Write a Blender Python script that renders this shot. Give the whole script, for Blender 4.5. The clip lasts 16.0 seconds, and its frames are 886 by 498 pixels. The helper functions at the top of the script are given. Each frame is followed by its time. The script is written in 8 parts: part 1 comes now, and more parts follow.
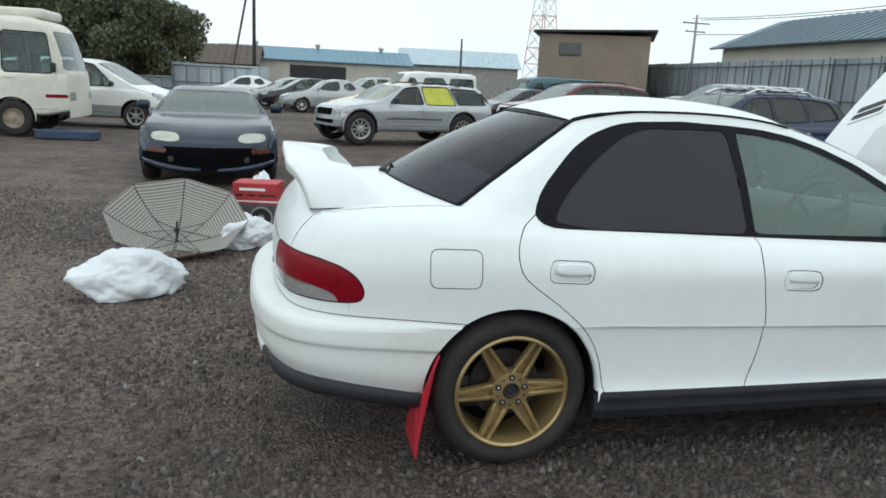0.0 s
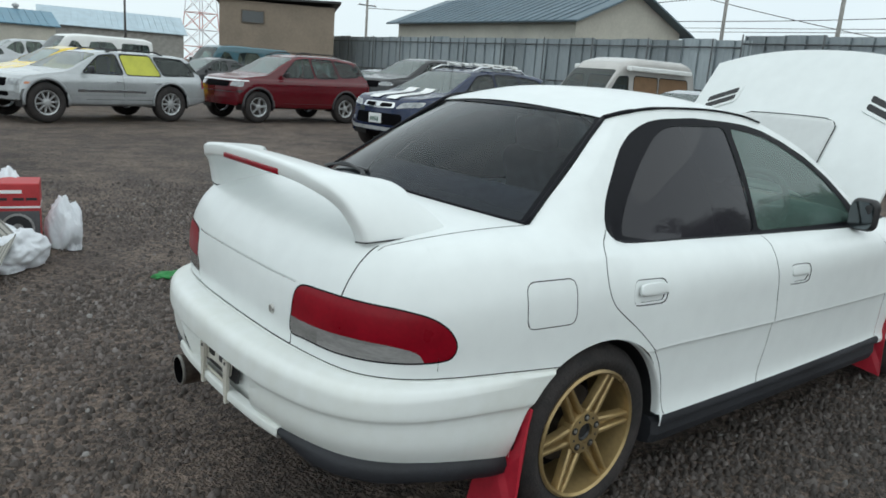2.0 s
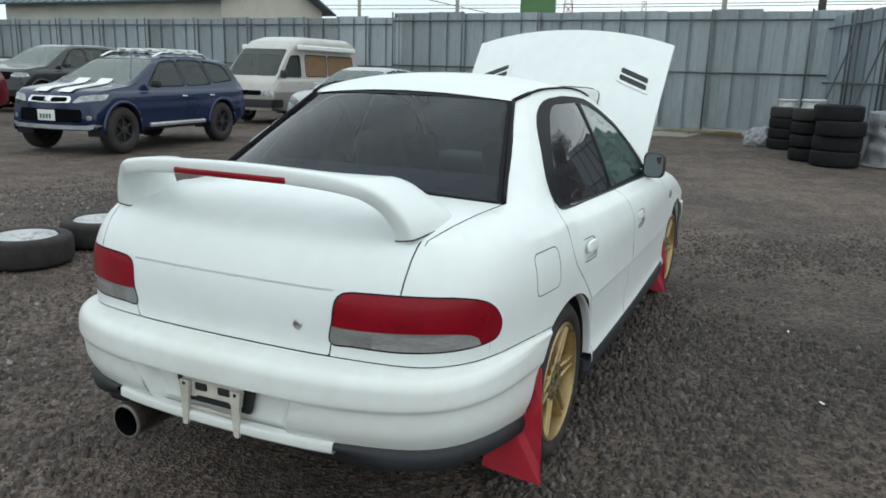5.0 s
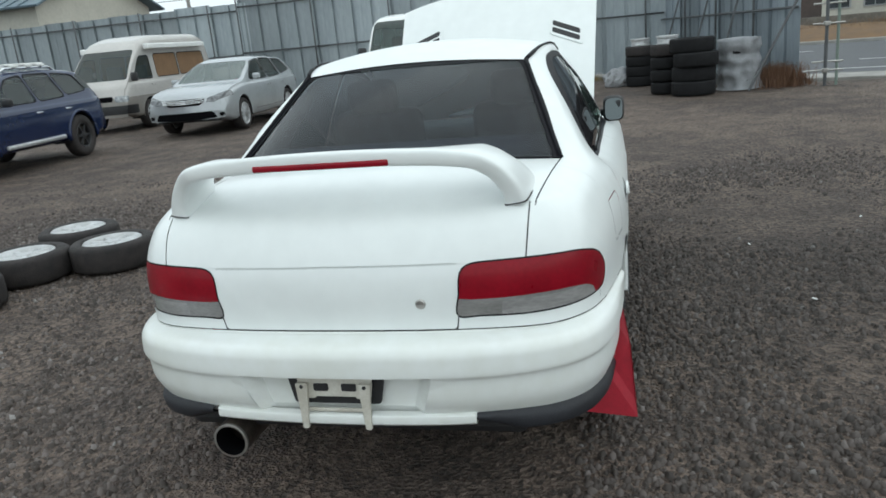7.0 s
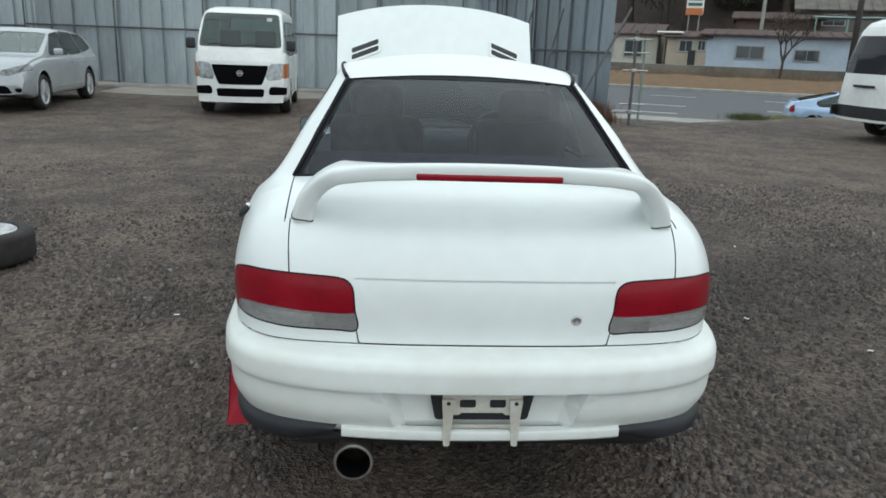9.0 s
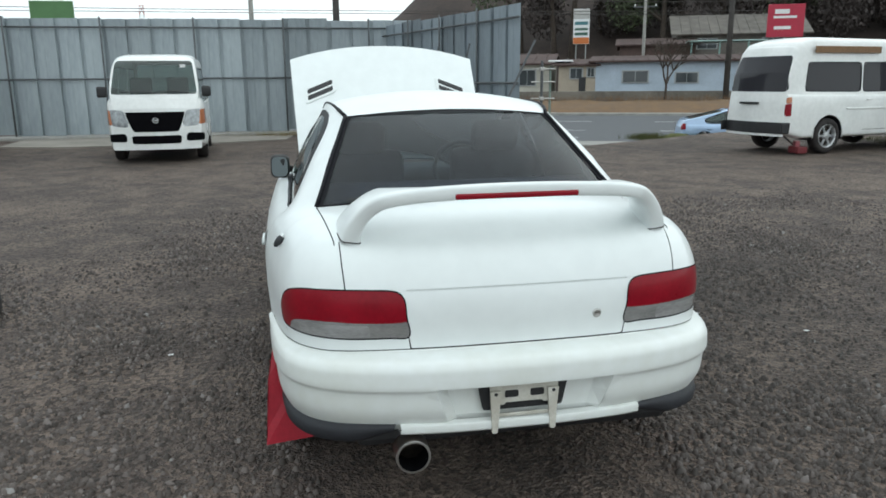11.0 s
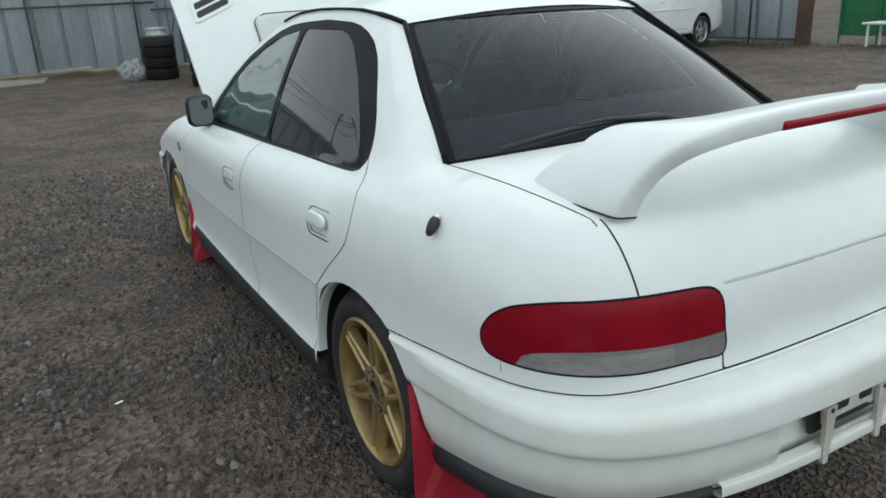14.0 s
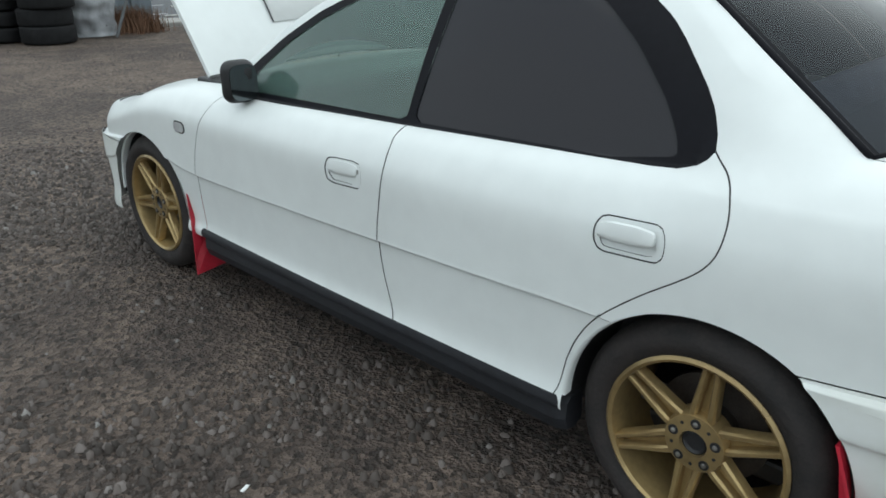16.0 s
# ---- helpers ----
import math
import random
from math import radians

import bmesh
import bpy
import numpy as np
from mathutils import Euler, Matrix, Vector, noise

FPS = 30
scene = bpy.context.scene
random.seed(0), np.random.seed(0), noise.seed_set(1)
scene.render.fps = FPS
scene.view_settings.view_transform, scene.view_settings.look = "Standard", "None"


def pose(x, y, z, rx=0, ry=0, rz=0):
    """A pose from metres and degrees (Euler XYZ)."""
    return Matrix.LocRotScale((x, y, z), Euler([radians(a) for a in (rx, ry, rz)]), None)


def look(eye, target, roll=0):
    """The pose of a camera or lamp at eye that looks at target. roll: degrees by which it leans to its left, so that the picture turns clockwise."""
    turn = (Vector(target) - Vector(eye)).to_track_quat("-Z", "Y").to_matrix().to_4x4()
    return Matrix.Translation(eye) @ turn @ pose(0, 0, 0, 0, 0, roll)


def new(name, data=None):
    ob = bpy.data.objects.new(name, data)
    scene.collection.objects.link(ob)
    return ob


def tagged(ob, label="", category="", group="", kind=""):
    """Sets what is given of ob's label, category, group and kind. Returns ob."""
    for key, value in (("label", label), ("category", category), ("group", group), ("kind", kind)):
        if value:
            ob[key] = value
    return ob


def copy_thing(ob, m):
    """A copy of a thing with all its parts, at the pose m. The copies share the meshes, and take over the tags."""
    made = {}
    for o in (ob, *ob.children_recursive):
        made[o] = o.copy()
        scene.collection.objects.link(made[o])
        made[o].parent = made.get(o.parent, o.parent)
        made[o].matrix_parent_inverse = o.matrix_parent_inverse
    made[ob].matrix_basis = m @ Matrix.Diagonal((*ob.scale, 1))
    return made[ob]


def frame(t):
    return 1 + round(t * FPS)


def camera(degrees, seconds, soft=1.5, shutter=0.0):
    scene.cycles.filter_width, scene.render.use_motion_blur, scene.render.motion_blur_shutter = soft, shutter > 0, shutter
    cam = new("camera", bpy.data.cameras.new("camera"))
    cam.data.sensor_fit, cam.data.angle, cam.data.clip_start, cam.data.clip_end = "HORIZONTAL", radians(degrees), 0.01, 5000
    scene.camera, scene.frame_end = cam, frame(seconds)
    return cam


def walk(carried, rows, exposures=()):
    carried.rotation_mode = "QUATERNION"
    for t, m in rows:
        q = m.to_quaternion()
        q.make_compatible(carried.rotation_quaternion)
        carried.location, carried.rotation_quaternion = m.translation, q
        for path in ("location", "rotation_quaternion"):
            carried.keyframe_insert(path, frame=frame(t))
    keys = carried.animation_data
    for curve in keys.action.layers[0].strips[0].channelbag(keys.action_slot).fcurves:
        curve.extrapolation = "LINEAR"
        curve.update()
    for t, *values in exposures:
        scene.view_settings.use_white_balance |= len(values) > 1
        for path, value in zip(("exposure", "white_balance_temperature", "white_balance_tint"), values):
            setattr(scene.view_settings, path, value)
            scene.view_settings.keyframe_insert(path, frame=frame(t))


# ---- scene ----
cam = camera(61.6, 16.0, soft=1.7, shutter=0.0)
METRES, EYE, TILT, LEAN, TURN = 8.054, 1.4175, 0.0, 0.0, -13.3
ROWS = [
    (0.0, 0.0, 0.0, 0.0, 0.61, -12.42, -2.75),
    (0.5, -0.0417, 0.0249, -0.0003, -6.79, -13.07, -2.86),
    (1.0, -0.0827, 0.0506, -0.0004, -11.81, -13.26, -2.72),
    (1.5, -0.1122, 0.0755, 0.0035, -18.33, -12.49, -2.23),
    (2.0, -0.1429, 0.1012, -0.0007, -24.47, -13.15, -4.1),
    (2.5, -0.175, 0.1151, -0.0036, -31.46, -15.71, -5.38),
    (3.0, -0.2007, 0.1334, -0.0001, -39.65, -16.76, -5.33),
    (3.5, -0.2278, 0.1422, 0.002, -47.28, -14.78, -4.01),
    (4.0, -0.2411, 0.1578, 0.0007, -49.52, -13.23, -1.7),
    (6.5, -0.2811, 0.2082, -0.0016, -57.43, -15.36, 0.19),
    (7.0, -0.3008, 0.2437, -0.0011, -64.02, -15.69, 5.22),
    (7.5, -0.312, 0.2816, -0.0012, -70.8, -15.32, 2.36),
    (8.0, -0.3254, 0.3143, 0.0014, -74.36, -14.27, -0.46),
    (8.5, -0.3296, 0.3485, -0.0004, -77.04, -16.43, -0.52),
    (9.0, -0.3419, 0.3741, 0.0047, -80.12, -15.43, -2.05),
    (9.5, -0.3757, 0.3919, 0.0057, -84.2, -13.2, -2.72),
    (12.0, -0.3888, 0.4425, 0.0015, -90.02, -13.4, 2.14),
    (12.5, -0.3605, 0.4743, -0.0021, -93.43, -14.69, 1.48),
    (13.0, -0.3243, 0.505, -0.0026, -98.18, -16.9, 1.83),
    (13.5, -0.2906, 0.534, -0.0034, -105.29, -18.31, 2.26),
    (14.0, -0.2476, 0.5578, -0.0048, -106.72, -18.82, 2.78),
    (14.5, -0.2105, 0.5865, -0.0061, -111.44, -19.72, 3.67),
    (15.0, -0.1724, 0.6107, -0.0063, -114.34, -21.16, -0.11),
    (15.5, -0.147, 0.6443, -0.0076, -118.51, -22.53, 2.19),
    (16.0, -0.1195, 0.6743, -0.0055, -122.92, -22.32, 0.51),
]

walk(cam, [(t, pose(-0.8836, -3.296, EYE, TILT, LEAN, TURN) @ pose(METRES * x, METRES * y, METRES * z, 90 + pitch, roll, yaw)) for t, x, y, z, yaw, pitch, roll in ROWS],
     exposures=((0.0, 0.46), (1.0, 0.41), (2.0, 0.31), (3.0, 0.38), (4.0, 0.40), (7.0, 0.51), (9.5, 0.50), (12.5, 0.63), (13.5, 0.46), (14.5, 0.31), (15.5, 0.36), (16.0, 0.54)))

# ---- world and light: an overcast winter sky ----
world = bpy.data.worlds.new("overcast")
scene.world = world
world.use_nodes = True
wn, wl = world.node_tree.nodes, world.node_tree.links
wn.clear()
w_out = wn.new("ShaderNodeOutputWorld")
w_bg = wn.new("ShaderNodeBackground")
w_sky = wn.new("ShaderNodeTexSky")
w_sky.sky_type, w_sky.sun_disc = "NISHITA", False
w_sky.sun_elevation, w_sky.sun_rotation = radians(38), radians(150)
w_mix = wn.new("ShaderNodeMix")
w_mix.data_type = "RGBA"
w_mix.inputs[0].default_value = 0.93
w_mix.inputs[7].default_value = (7.75, 8.7, 8.9, 1)
w_co = wn.new("ShaderNodeTexCoord")
w_noise = wn.new("ShaderNodeTexNoise")
w_noise.inputs["Scale"].default_value = 1.6
w_noise.inputs["Detail"].default_value = 5
w_ramp = wn.new("ShaderNodeValToRGB")
w_ramp.color_ramp.elements[0].position, w_ramp.color_ramp.elements[0].color = 0.3, (0.80, 0.83, 0.87, 1)
w_ramp.color_ramp.elements[1].position, w_ramp.color_ramp.elements[1].color = 0.7, (1.0, 1.0, 1.0, 1)
w_mul = wn.new("ShaderNodeMix")
w_mul.data_type, w_mul.blend_type = "RGBA", "MULTIPLY"
w_mul.inputs[0].default_value = 1.0
wl.new(w_co.outputs["Generated"], w_noise.inputs["Vector"])
wl.new(w_noise.outputs["Fac"], w_ramp.inputs["Fac"])
wl.new(w_sky.outputs["Color"], w_mix.inputs[6])
wl.new(w_mix.outputs[2], w_mul.inputs[6])
wl.new(w_ramp.outputs["Color"], w_mul.inputs[7])
wl.new(w_mul.outputs[2], w_bg.inputs["Color"])
w_bg.inputs["Strength"].default_value = 0.1
wl.new(w_bg.outputs["Background"], w_out.inputs["Surface"])
sun_data = bpy.data.lights.new("sun", "SUN")
sun_data.energy, sun_data.angle, sun_data.color = 0.7, radians(140), (0.95, 1.0, 0.94)
sun = new("sun", sun_data)
sun.matrix_world = look((0, 0, 30), (8, 14, 0))


# ---- materials ----
def mat(name, rgb, rough=0.5, metal=0.0, vary=0.0, scale=8.0, bump=0.0, bscale=40.0, spec=0.5, coat=0.0, rgb2=None, detail=6.0, stretch=None, alpha=None):
    """A principled material with two scales of colour variation and fine relief."""
    m = bpy.data.materials.new(name)
    m.use_nodes = True
    n, l = m.node_tree.nodes, m.node_tree.links
    p = n["Principled BSDF"]
    p.inputs["Base Color"].default_value = (*rgb, 1)
    p.inputs["Roughness"].default_value = rough
    p.inputs["Metallic"].default_value = metal
    p.inputs["Specular IOR Level"].default_value = spec
    p.inputs["Coat Weight"].default_value = coat
    p.inputs["Coat Roughness"].default_value = 0.08
    co = n.new("ShaderNodeTexCoord")
    vec = co.outputs["Object"]
    if stretch:
        mp = n.new("ShaderNodeMapping")
        mp.inputs["Scale"].default_value = stretch
        l.new(vec, mp.inputs["Vector"])
        vec = mp.outputs["Vector"]
    if vary or rgb2:
        t1 = n.new("ShaderNodeTexNoise")
        t1.inputs["Scale"].default_value, t1.inputs["Detail"].default_value = scale, detail
        l.new(vec, t1.inputs["Vector"])
        t2 = n.new("ShaderNodeTexNoise")
        t2.inputs["Scale"].default_value, t2.inputs["Detail"].default_value = scale * 9, 3
        l.new(vec, t2.inputs["Vector"])
        ad = n.new("ShaderNodeMix")
        ad.inputs[0].default_value = 0.35
        l.new(t1.outputs["Fac"], ad.inputs[2])
        l.new(t2.outputs["Fac"], ad.inputs[3])
        rp = n.new("ShaderNodeValToRGB")
        lo = rgb2 or tuple(max(c * (1 - vary), 0) for c in rgb)
        hi = rgb if rgb2 else tuple(min(c * (1 + vary * 0.6), 1) for c in rgb)
        rp.color_ramp.elements[0].position, rp.color_ramp.elements[0].color = 0.36, (*lo, 1)
        rp.color_ramp.elements[1].position, rp.color_ramp.elements[1].color = 0.64, (*hi, 1)
        l.new(ad.outputs[0], rp.inputs["Fac"])
        l.new(rp.outputs["Color"], p.inputs["Base Color"])
        mr = n.new("ShaderNodeMapRange")
        mr.inputs["To Min"].default_value, mr.inputs["To Max"].default_value = max(rough - 0.08, 0.02), min(rough + 0.1, 1)
        l.new(t1.outputs["Fac"], mr.inputs["Value"])
        l.new(mr.outputs["Result"], p.inputs["Roughness"])
    if bump:
        t3 = n.new("ShaderNodeTexNoise")
        t3.inputs["Scale"].default_value, t3.inputs["Detail"].default_value = bscale, 6
        l.new(vec, t3.inputs["Vector"])
        b = n.new("ShaderNodeBump")
        b.inputs["Strength"].default_value, b.inputs["Distance"].default_value = bump, 0.02
        l.new(t3.outputs["Fac"], b.inputs["Height"])
        l.new(b.outputs["Normal"], p.inputs["Normal"])
    if alpha is not None:
        p.inputs["Alpha"].default_value = alpha
    return m


def glass_mat(name, tint, clear, rough=0.02, ior=1.52):
    """A car pane: a tinted see-through layer under a glossy skin."""
    m = bpy.data.materials.new(name)
    m.use_nodes = True
    n, l = m.node_tree.nodes, m.node_tree.links
    p = n["Principled BSDF"]
    p.inputs["Base Color"].default_value = (*[c * 0.3 for c in tint], 1)
    p.inputs["Roughness"].default_value = rough
    p.inputs["IOR"].default_value = 1.5
    p.inputs["Specular IOR Level"].default_value = 0.15
    tr = n.new("ShaderNodeBsdfTransparent")
    tr.inputs["Color"].default_value = (*tint, 1)
    gl = n.new("ShaderNodeBsdfGlossy")
    gl.inputs["Roughness"].default_value = rough
    fr = n.new("ShaderNodeFresnel")
    fr.inputs["IOR"].default_value = ior
    m1, m2 = n.new("ShaderNodeMixShader"), n.new("ShaderNodeMixShader")
    m1.inputs[0].default_value = clear
    l.new(p.outputs["BSDF"], m1.inputs[1])
    l.new(tr.outputs["BSDF"], m1.inputs[2])
    l.new(fr.outputs["Fac"], m2.inputs[0])
    l.new(m1.outputs["Shader"], m2.inputs[1])
    l.new(gl.outputs["BSDF"], m2.inputs[2])
    l.new(m2.outputs["Shader"], n["Material Output"].inputs["Surface"])
    return m


WHITE = mat("white_paint", (0.768, 0.797, 0.792), 0.32, 0, 0.05, 1.4, 0, 40, 0.45, 0.25)
BUMPER_WHITE = mat("bumper_white", (0.755, 0.778, 0.765), 0.38, 0, 0.07, 2.2, 0, 40, 0.45, 0.15, rgb2=(0.68, 0.695, 0.655))
BLACK = mat("black_plastic", (0.018, 0.018, 0.02), 0.5, 0, 0.3, 12, 0.1, 200)
TRIM = mat("black_trim", (0.007, 0.007, 0.010), 0.5, 0, 0.25, 6, 0, 40, 0.12)
# near-black: shade inside openings, grilles and wheels is put into the colour
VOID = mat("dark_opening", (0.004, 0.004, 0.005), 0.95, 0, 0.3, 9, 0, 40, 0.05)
LIP = mat("dark_grey_plastic", (0.018, 0.019, 0.024), 0.6, 0, 0.4, 5, 0.1, 150)
GAP = mat("panel_gap", (0.03, 0.03, 0.032), 0.9)
# greyer than the body white: the pressed line's shade put into the colour
PRESSED_SHADE = mat("pressed_line", (0.67, 0.70, 0.69), 0.45)
RUBBER = mat("tyre_rubber", (0.022, 0.021, 0.021), 0.75, 0, 0.5, 14, 0.25, 90, 0.3, rgb2=(0.040, 0.033, 0.032))
GOLD = mat("gold_paint", (0.44, 0.315, 0.145), 0.30, 0.55, 0.25, 6, 0.02, 120, rgb2=(0.29, 0.205, 0.10))
STEEL = mat("worn_steel", (0.42, 0.41, 0.39), 0.32, 0.9, 0.3, 10)
ALLOY = mat("alloy", (0.55, 0.56, 0.57), 0.35, 0.7, 0.25, 9)
IRON = mat("dark_iron", (0.06, 0.05, 0.045), 0.6, 0.5, 0.4, 20)
PIPE = mat("exhaust_steel", (0.24, 0.20, 0.175), 0.3, 0.9, 0.4, 9)
RED_FLAP = mat("red_mudflap", (0.42, 0.012, 0.03), 0.5, 0, 0.2, 6, 0.05, 80)
RED_LENS = mat("red_lens", (0.23, 0.002, 0.011), 0.3, 0, 0.18, 9, 0, 40, 0.2, 0.12)
SMOKE_LENS = mat("smoked_lens", (0.22, 0.215, 0.21), 0.12, 0, 0.25, 7, 0, 40, 0.5, 0.6, stretch=(1, 1, 3))
REVERSE_LENS = mat("reverse_lens", (0.33, 0.325, 0.32), 0.14, 0, 0.35, 5, 0, 40, 0.5, 0.6, rgb2=(0.20, 0.195, 0.195), stretch=(1, 1, 4))
CLEAR_LENS = mat("clear_lens", (0.55, 0.56, 0.57), 0.1, 0.2, 0.2, 10, 0, 40, 0.5, 0.7)
AMBER = mat("amber_lens", (0.45, 0.15, 0.06), 0.15, 0, 0.1, 9, 0, 40, 0.5, 0.5)
TINT = glass_mat("privacy_glass", (0.12, 0.115, 0.135), 0.22, ior=1.23)
REAR_TINT = glass_mat("rear_screen_glass", (0.40, 0.45, 0.52), 0.88, ior=1.28)
GREEN_GLASS = glass_mat("green_glass", (0.62, 0.95, 0.84), 0.66, ior=1.58)
DARK_GLASS = glass_mat("car_glass", (0.45, 0.55, 0.52), 0.82, ior=1.45)
SCREEN_GLASS = glass_mat("parked_windscreen", (0.74, 0.90, 0.85), 0.58, ior=1.5)
WINDSCREEN_GLASS = glass_mat("windscreen_glass", (0.76, 0.93, 0.88), 0.90, ior=1.45)
SEAT = mat("seat_cloth", (0.09, 0.09, 0.10), 0.9, 0, 0.3, 20)
DASH = mat("dash_plastic", (0.06, 0.06, 0.065), 0.7, 0, 0.2, 12)
CHROME_TIP = mat("bright_metal", (0.7, 0.7, 0.7), 0.2, 0.9)
BRACKET = mat("off_white_bracket", (0.62, 0.60, 0.54), 0.5, 0, 0.2, 14, rgb2=(0.45, 0.42, 0.36))
PLATE = mat("plate_white", (0.75, 0.76, 0.76), 0.4, 0, 0.05, 20)
INK = mat("plate_bar", (0.05, 0.12, 0.09), 0.5)


# ---- mesh tools ----
def obj(name, V, F, material, parent=None, label="", smooth=True, normals=None, kind=""):
    me = bpy.data.meshes.new(name)
    me.from_pydata([tuple(v) for v in V], [], [tuple(f) for f in F])
    me.materials.append(material)
    if smooth:
        me.polygons.foreach_set("use_smooth", [True] * len(me.polygons))
    me.update()
    if normals is not None:
        me.normals_split_custom_set_from_vertices([tuple(x) for x in normals])
    ob = new(name, me)
    if parent is not None:
        ob.parent = parent
    if label:
        ob["label"] = label
    if kind:
        ob["kind"] = kind
    return ob


def part(name, bm, material, parent=None, label="", smooth=False, angle=None):
    me = bpy.data.meshes.new(name)
    bm.normal_update()
    if angle is not None:
        for e in bm.edges:
            e.smooth = not (len(e.link_faces) == 2 and e.calc_face_angle(0) > radians(angle))
        smooth = True
    for f in bm.faces:
        f.smooth = smooth
    bm.to_mesh(me)
    bm.free()
    me.materials.append(material)
    ob = new(name, me)
    if parent is not None:
        ob.parent = parent
    if label:
        ob["label"] = label
    return ob


def thing(name, label, category, m=None, group="", kind=""):
    e = new(name)
    e.empty_display_size = 0.2
    if m is not None:
        e.matrix_world = m
    return tagged(e, label, category, group, kind)


def box(sx, sy, sz, cx=0, cy=0, cz=0, bevel=0.0, seg=2, bm=None):
    """A box of that size round a centre, with rounded edges."""
    own = bm if bm is not None else bmesh.new()
    r = bmesh.ops.create_cube(own, size=1)
    vs = r["verts"]
    bmesh.ops.scale(own, vec=(sx, sy, sz), verts=vs)
    bmesh.ops.translate(own, vec=(cx, cy, cz), verts=vs)
    if bevel:
        es = list({e for v in vs for e in v.link_edges})
        bmesh.ops.bevel(own, geom=es, offset=bevel, segments=seg, affect="EDGES", profile=0.5)
    return own


def tube(points, radius, sides=8, bm=None, cap=True):
    """A round bar along a line of points; radius may be a list."""
    own = bm if bm is not None else bmesh.new()
    pts = [Vector(p) for p in points]
    rad = radius if isinstance(radius, (list, tuple)) else [radius] * len(pts)
    rings = []
    up = Vector((0, 0, 1))
    for i, p in enumerate(pts):
        d = (pts[min(i + 1, len(pts) - 1)] - pts[max(i - 1, 0)]).normalized()
        a = d.cross(up if abs(d.dot(up)) < 0.95 else Vector((1, 0, 0))).normalized()
        b = d.cross(a)
        rings.append([own.verts.new(p + (a * math.cos(2 * math.pi * k / sides) + b * math.sin(2 * math.pi * k / sides)) * rad[i]) for k in range(sides)])
    for r0, r1 in zip(rings, rings[1:]):
        for k in range(sides):
            own.faces.new((r0[k], r0[(k + 1) % sides], r1[(k + 1) % sides], r1[k]))
    if cap:
        own.faces.new(rings[0][::-1])
        own.faces.new(rings[-1])
    return own


def lathe(profile, sides=40, axis="y", bm=None):
    """A closed profile of (radius, offset) turned round an axis through the origin."""
    own = bm if bm is not None else bmesh.new()
    rings = []
    for k in range(sides):
        a = 2 * math.pi * k / sides
        c, s = math.cos(a), math.sin(a)
        if axis == "y":
            rings.append([own.verts.new((r * c, o, r * s)) for r, o in profile])
        elif axis == "z":
            rings.append([own.verts.new((r * c, r * s, o)) for r, o in profile])
        else:
            rings.append([own.verts.new((o, r * c, r * s)) for r, o in profile])
    n = len(profile)
    for k in range(sides):
        q, w = rings[k], rings[(k + 1) % sides]
        for i in range(n):
            j = (i + 1) % n
            own.faces.new((q[i], q[j], w[j], w[i]))
    bmesh.ops.recalc_face_normals(own, faces=own.faces[:])
    return own


def prism(poly, z0, z1, plane="xy", bm=None):
    """A flat outline given some thickness. plane: which two axes the outline lies in."""
    own = bm if bm is not None else bmesh.new()
    put = {"xy": lambda a, b, c: (a, b, c), "xz": lambda a, b, c: (a, c, b), "yz": lambda a, b, c: (c, a, b)}[plane]
    lo = [own.verts.new(put(a, b, z0)) for a, b in poly]
    hi = [own.verts.new(put(a, b, z1)) for a, b in poly]
    own.faces.new(lo[::-1])
    own.faces.new(hi)
    n = len(poly)
    for i in range(n):
        own.faces.new((lo[i], lo[(i + 1) % n], hi[(i + 1) % n], hi[i]))
    bmesh.ops.recalc_face_normals(own, faces=own.faces[:])
    return own


def dense(P, n, axis):
    """Catmull-Rom through the rows (axis 0) or columns (axis 1) of a net of points, n steps a span."""
    P = np.asarray(P, float)
    if axis == 1:
        return dense(P.transpose(1, 0, 2), n, 0).transpose(1, 0, 2)
    out = []
    m = len(P)
    for i in range(m - 1):
        a, b, c, d = P[max(i - 1, 0)], P[i], P[i + 1], P[min(i + 2, m - 1)]
        for k in range(n):
            t = k / n
            out.append(0.5 * ((2 * b) + (c - a) * t + (2 * a - 5 * b + 4 * c - d) * t * t + (3 * b - a - 3 * c + d) * t ** 3))
    out.append(P[-1])
    return np.array(out)


def poly_sd(poly):
    """Signed distance to a closed outline: negative inside."""
    Q = np.asarray(poly, float)

    def f(a, b):
        best = np.full(len(a), 1e9)
        inside = np.zeros(len(a), bool)
        n = len(Q)
        for i in range(n):
            (x0, y0), (x1, y1) = Q[i], Q[(i + 1) % n]
            dx, dy = x1 - x0, y1 - y0
            t = np.clip(((a - x0) * dx + (b - y0) * dy) / (dx * dx + dy * dy + 1e-12), 0, 1)
            best = np.minimum(best, np.hypot(a - x0 - t * dx, b - y0 - t * dy))
            if abs(dy) > 1e-12:
                cross = ((y0 > b) != (y1 > b)) & (a < x0 + (b - y0) * dx / dy)
                inside ^= cross
        return np.where(inside, -best, best)
    return f


def rounded(poly, r=0.03, seg=5):
    """An outline with its corners rounded."""
    out = []
    n = len(poly)
    for i in range(n):
        p0, p, p1 = (np.array(poly[j % n], float) for j in (i - 1, i, i + 1))
        d0, d1 = p0 - p, p1 - p
        l0, l1 = np.hypot(*d0), np.hypot(*d1)
        k = min(r, l0 * 0.48, l1 * 0.48)
        a, b = p + d0 / l0 * k, p + d1 / l1 * k
        for j in range(seg + 1):
            t = j / seg
            out.append(tuple((1 - t) ** 2 * a + 2 * t * (1 - t) * p + t * t * b))
    return out


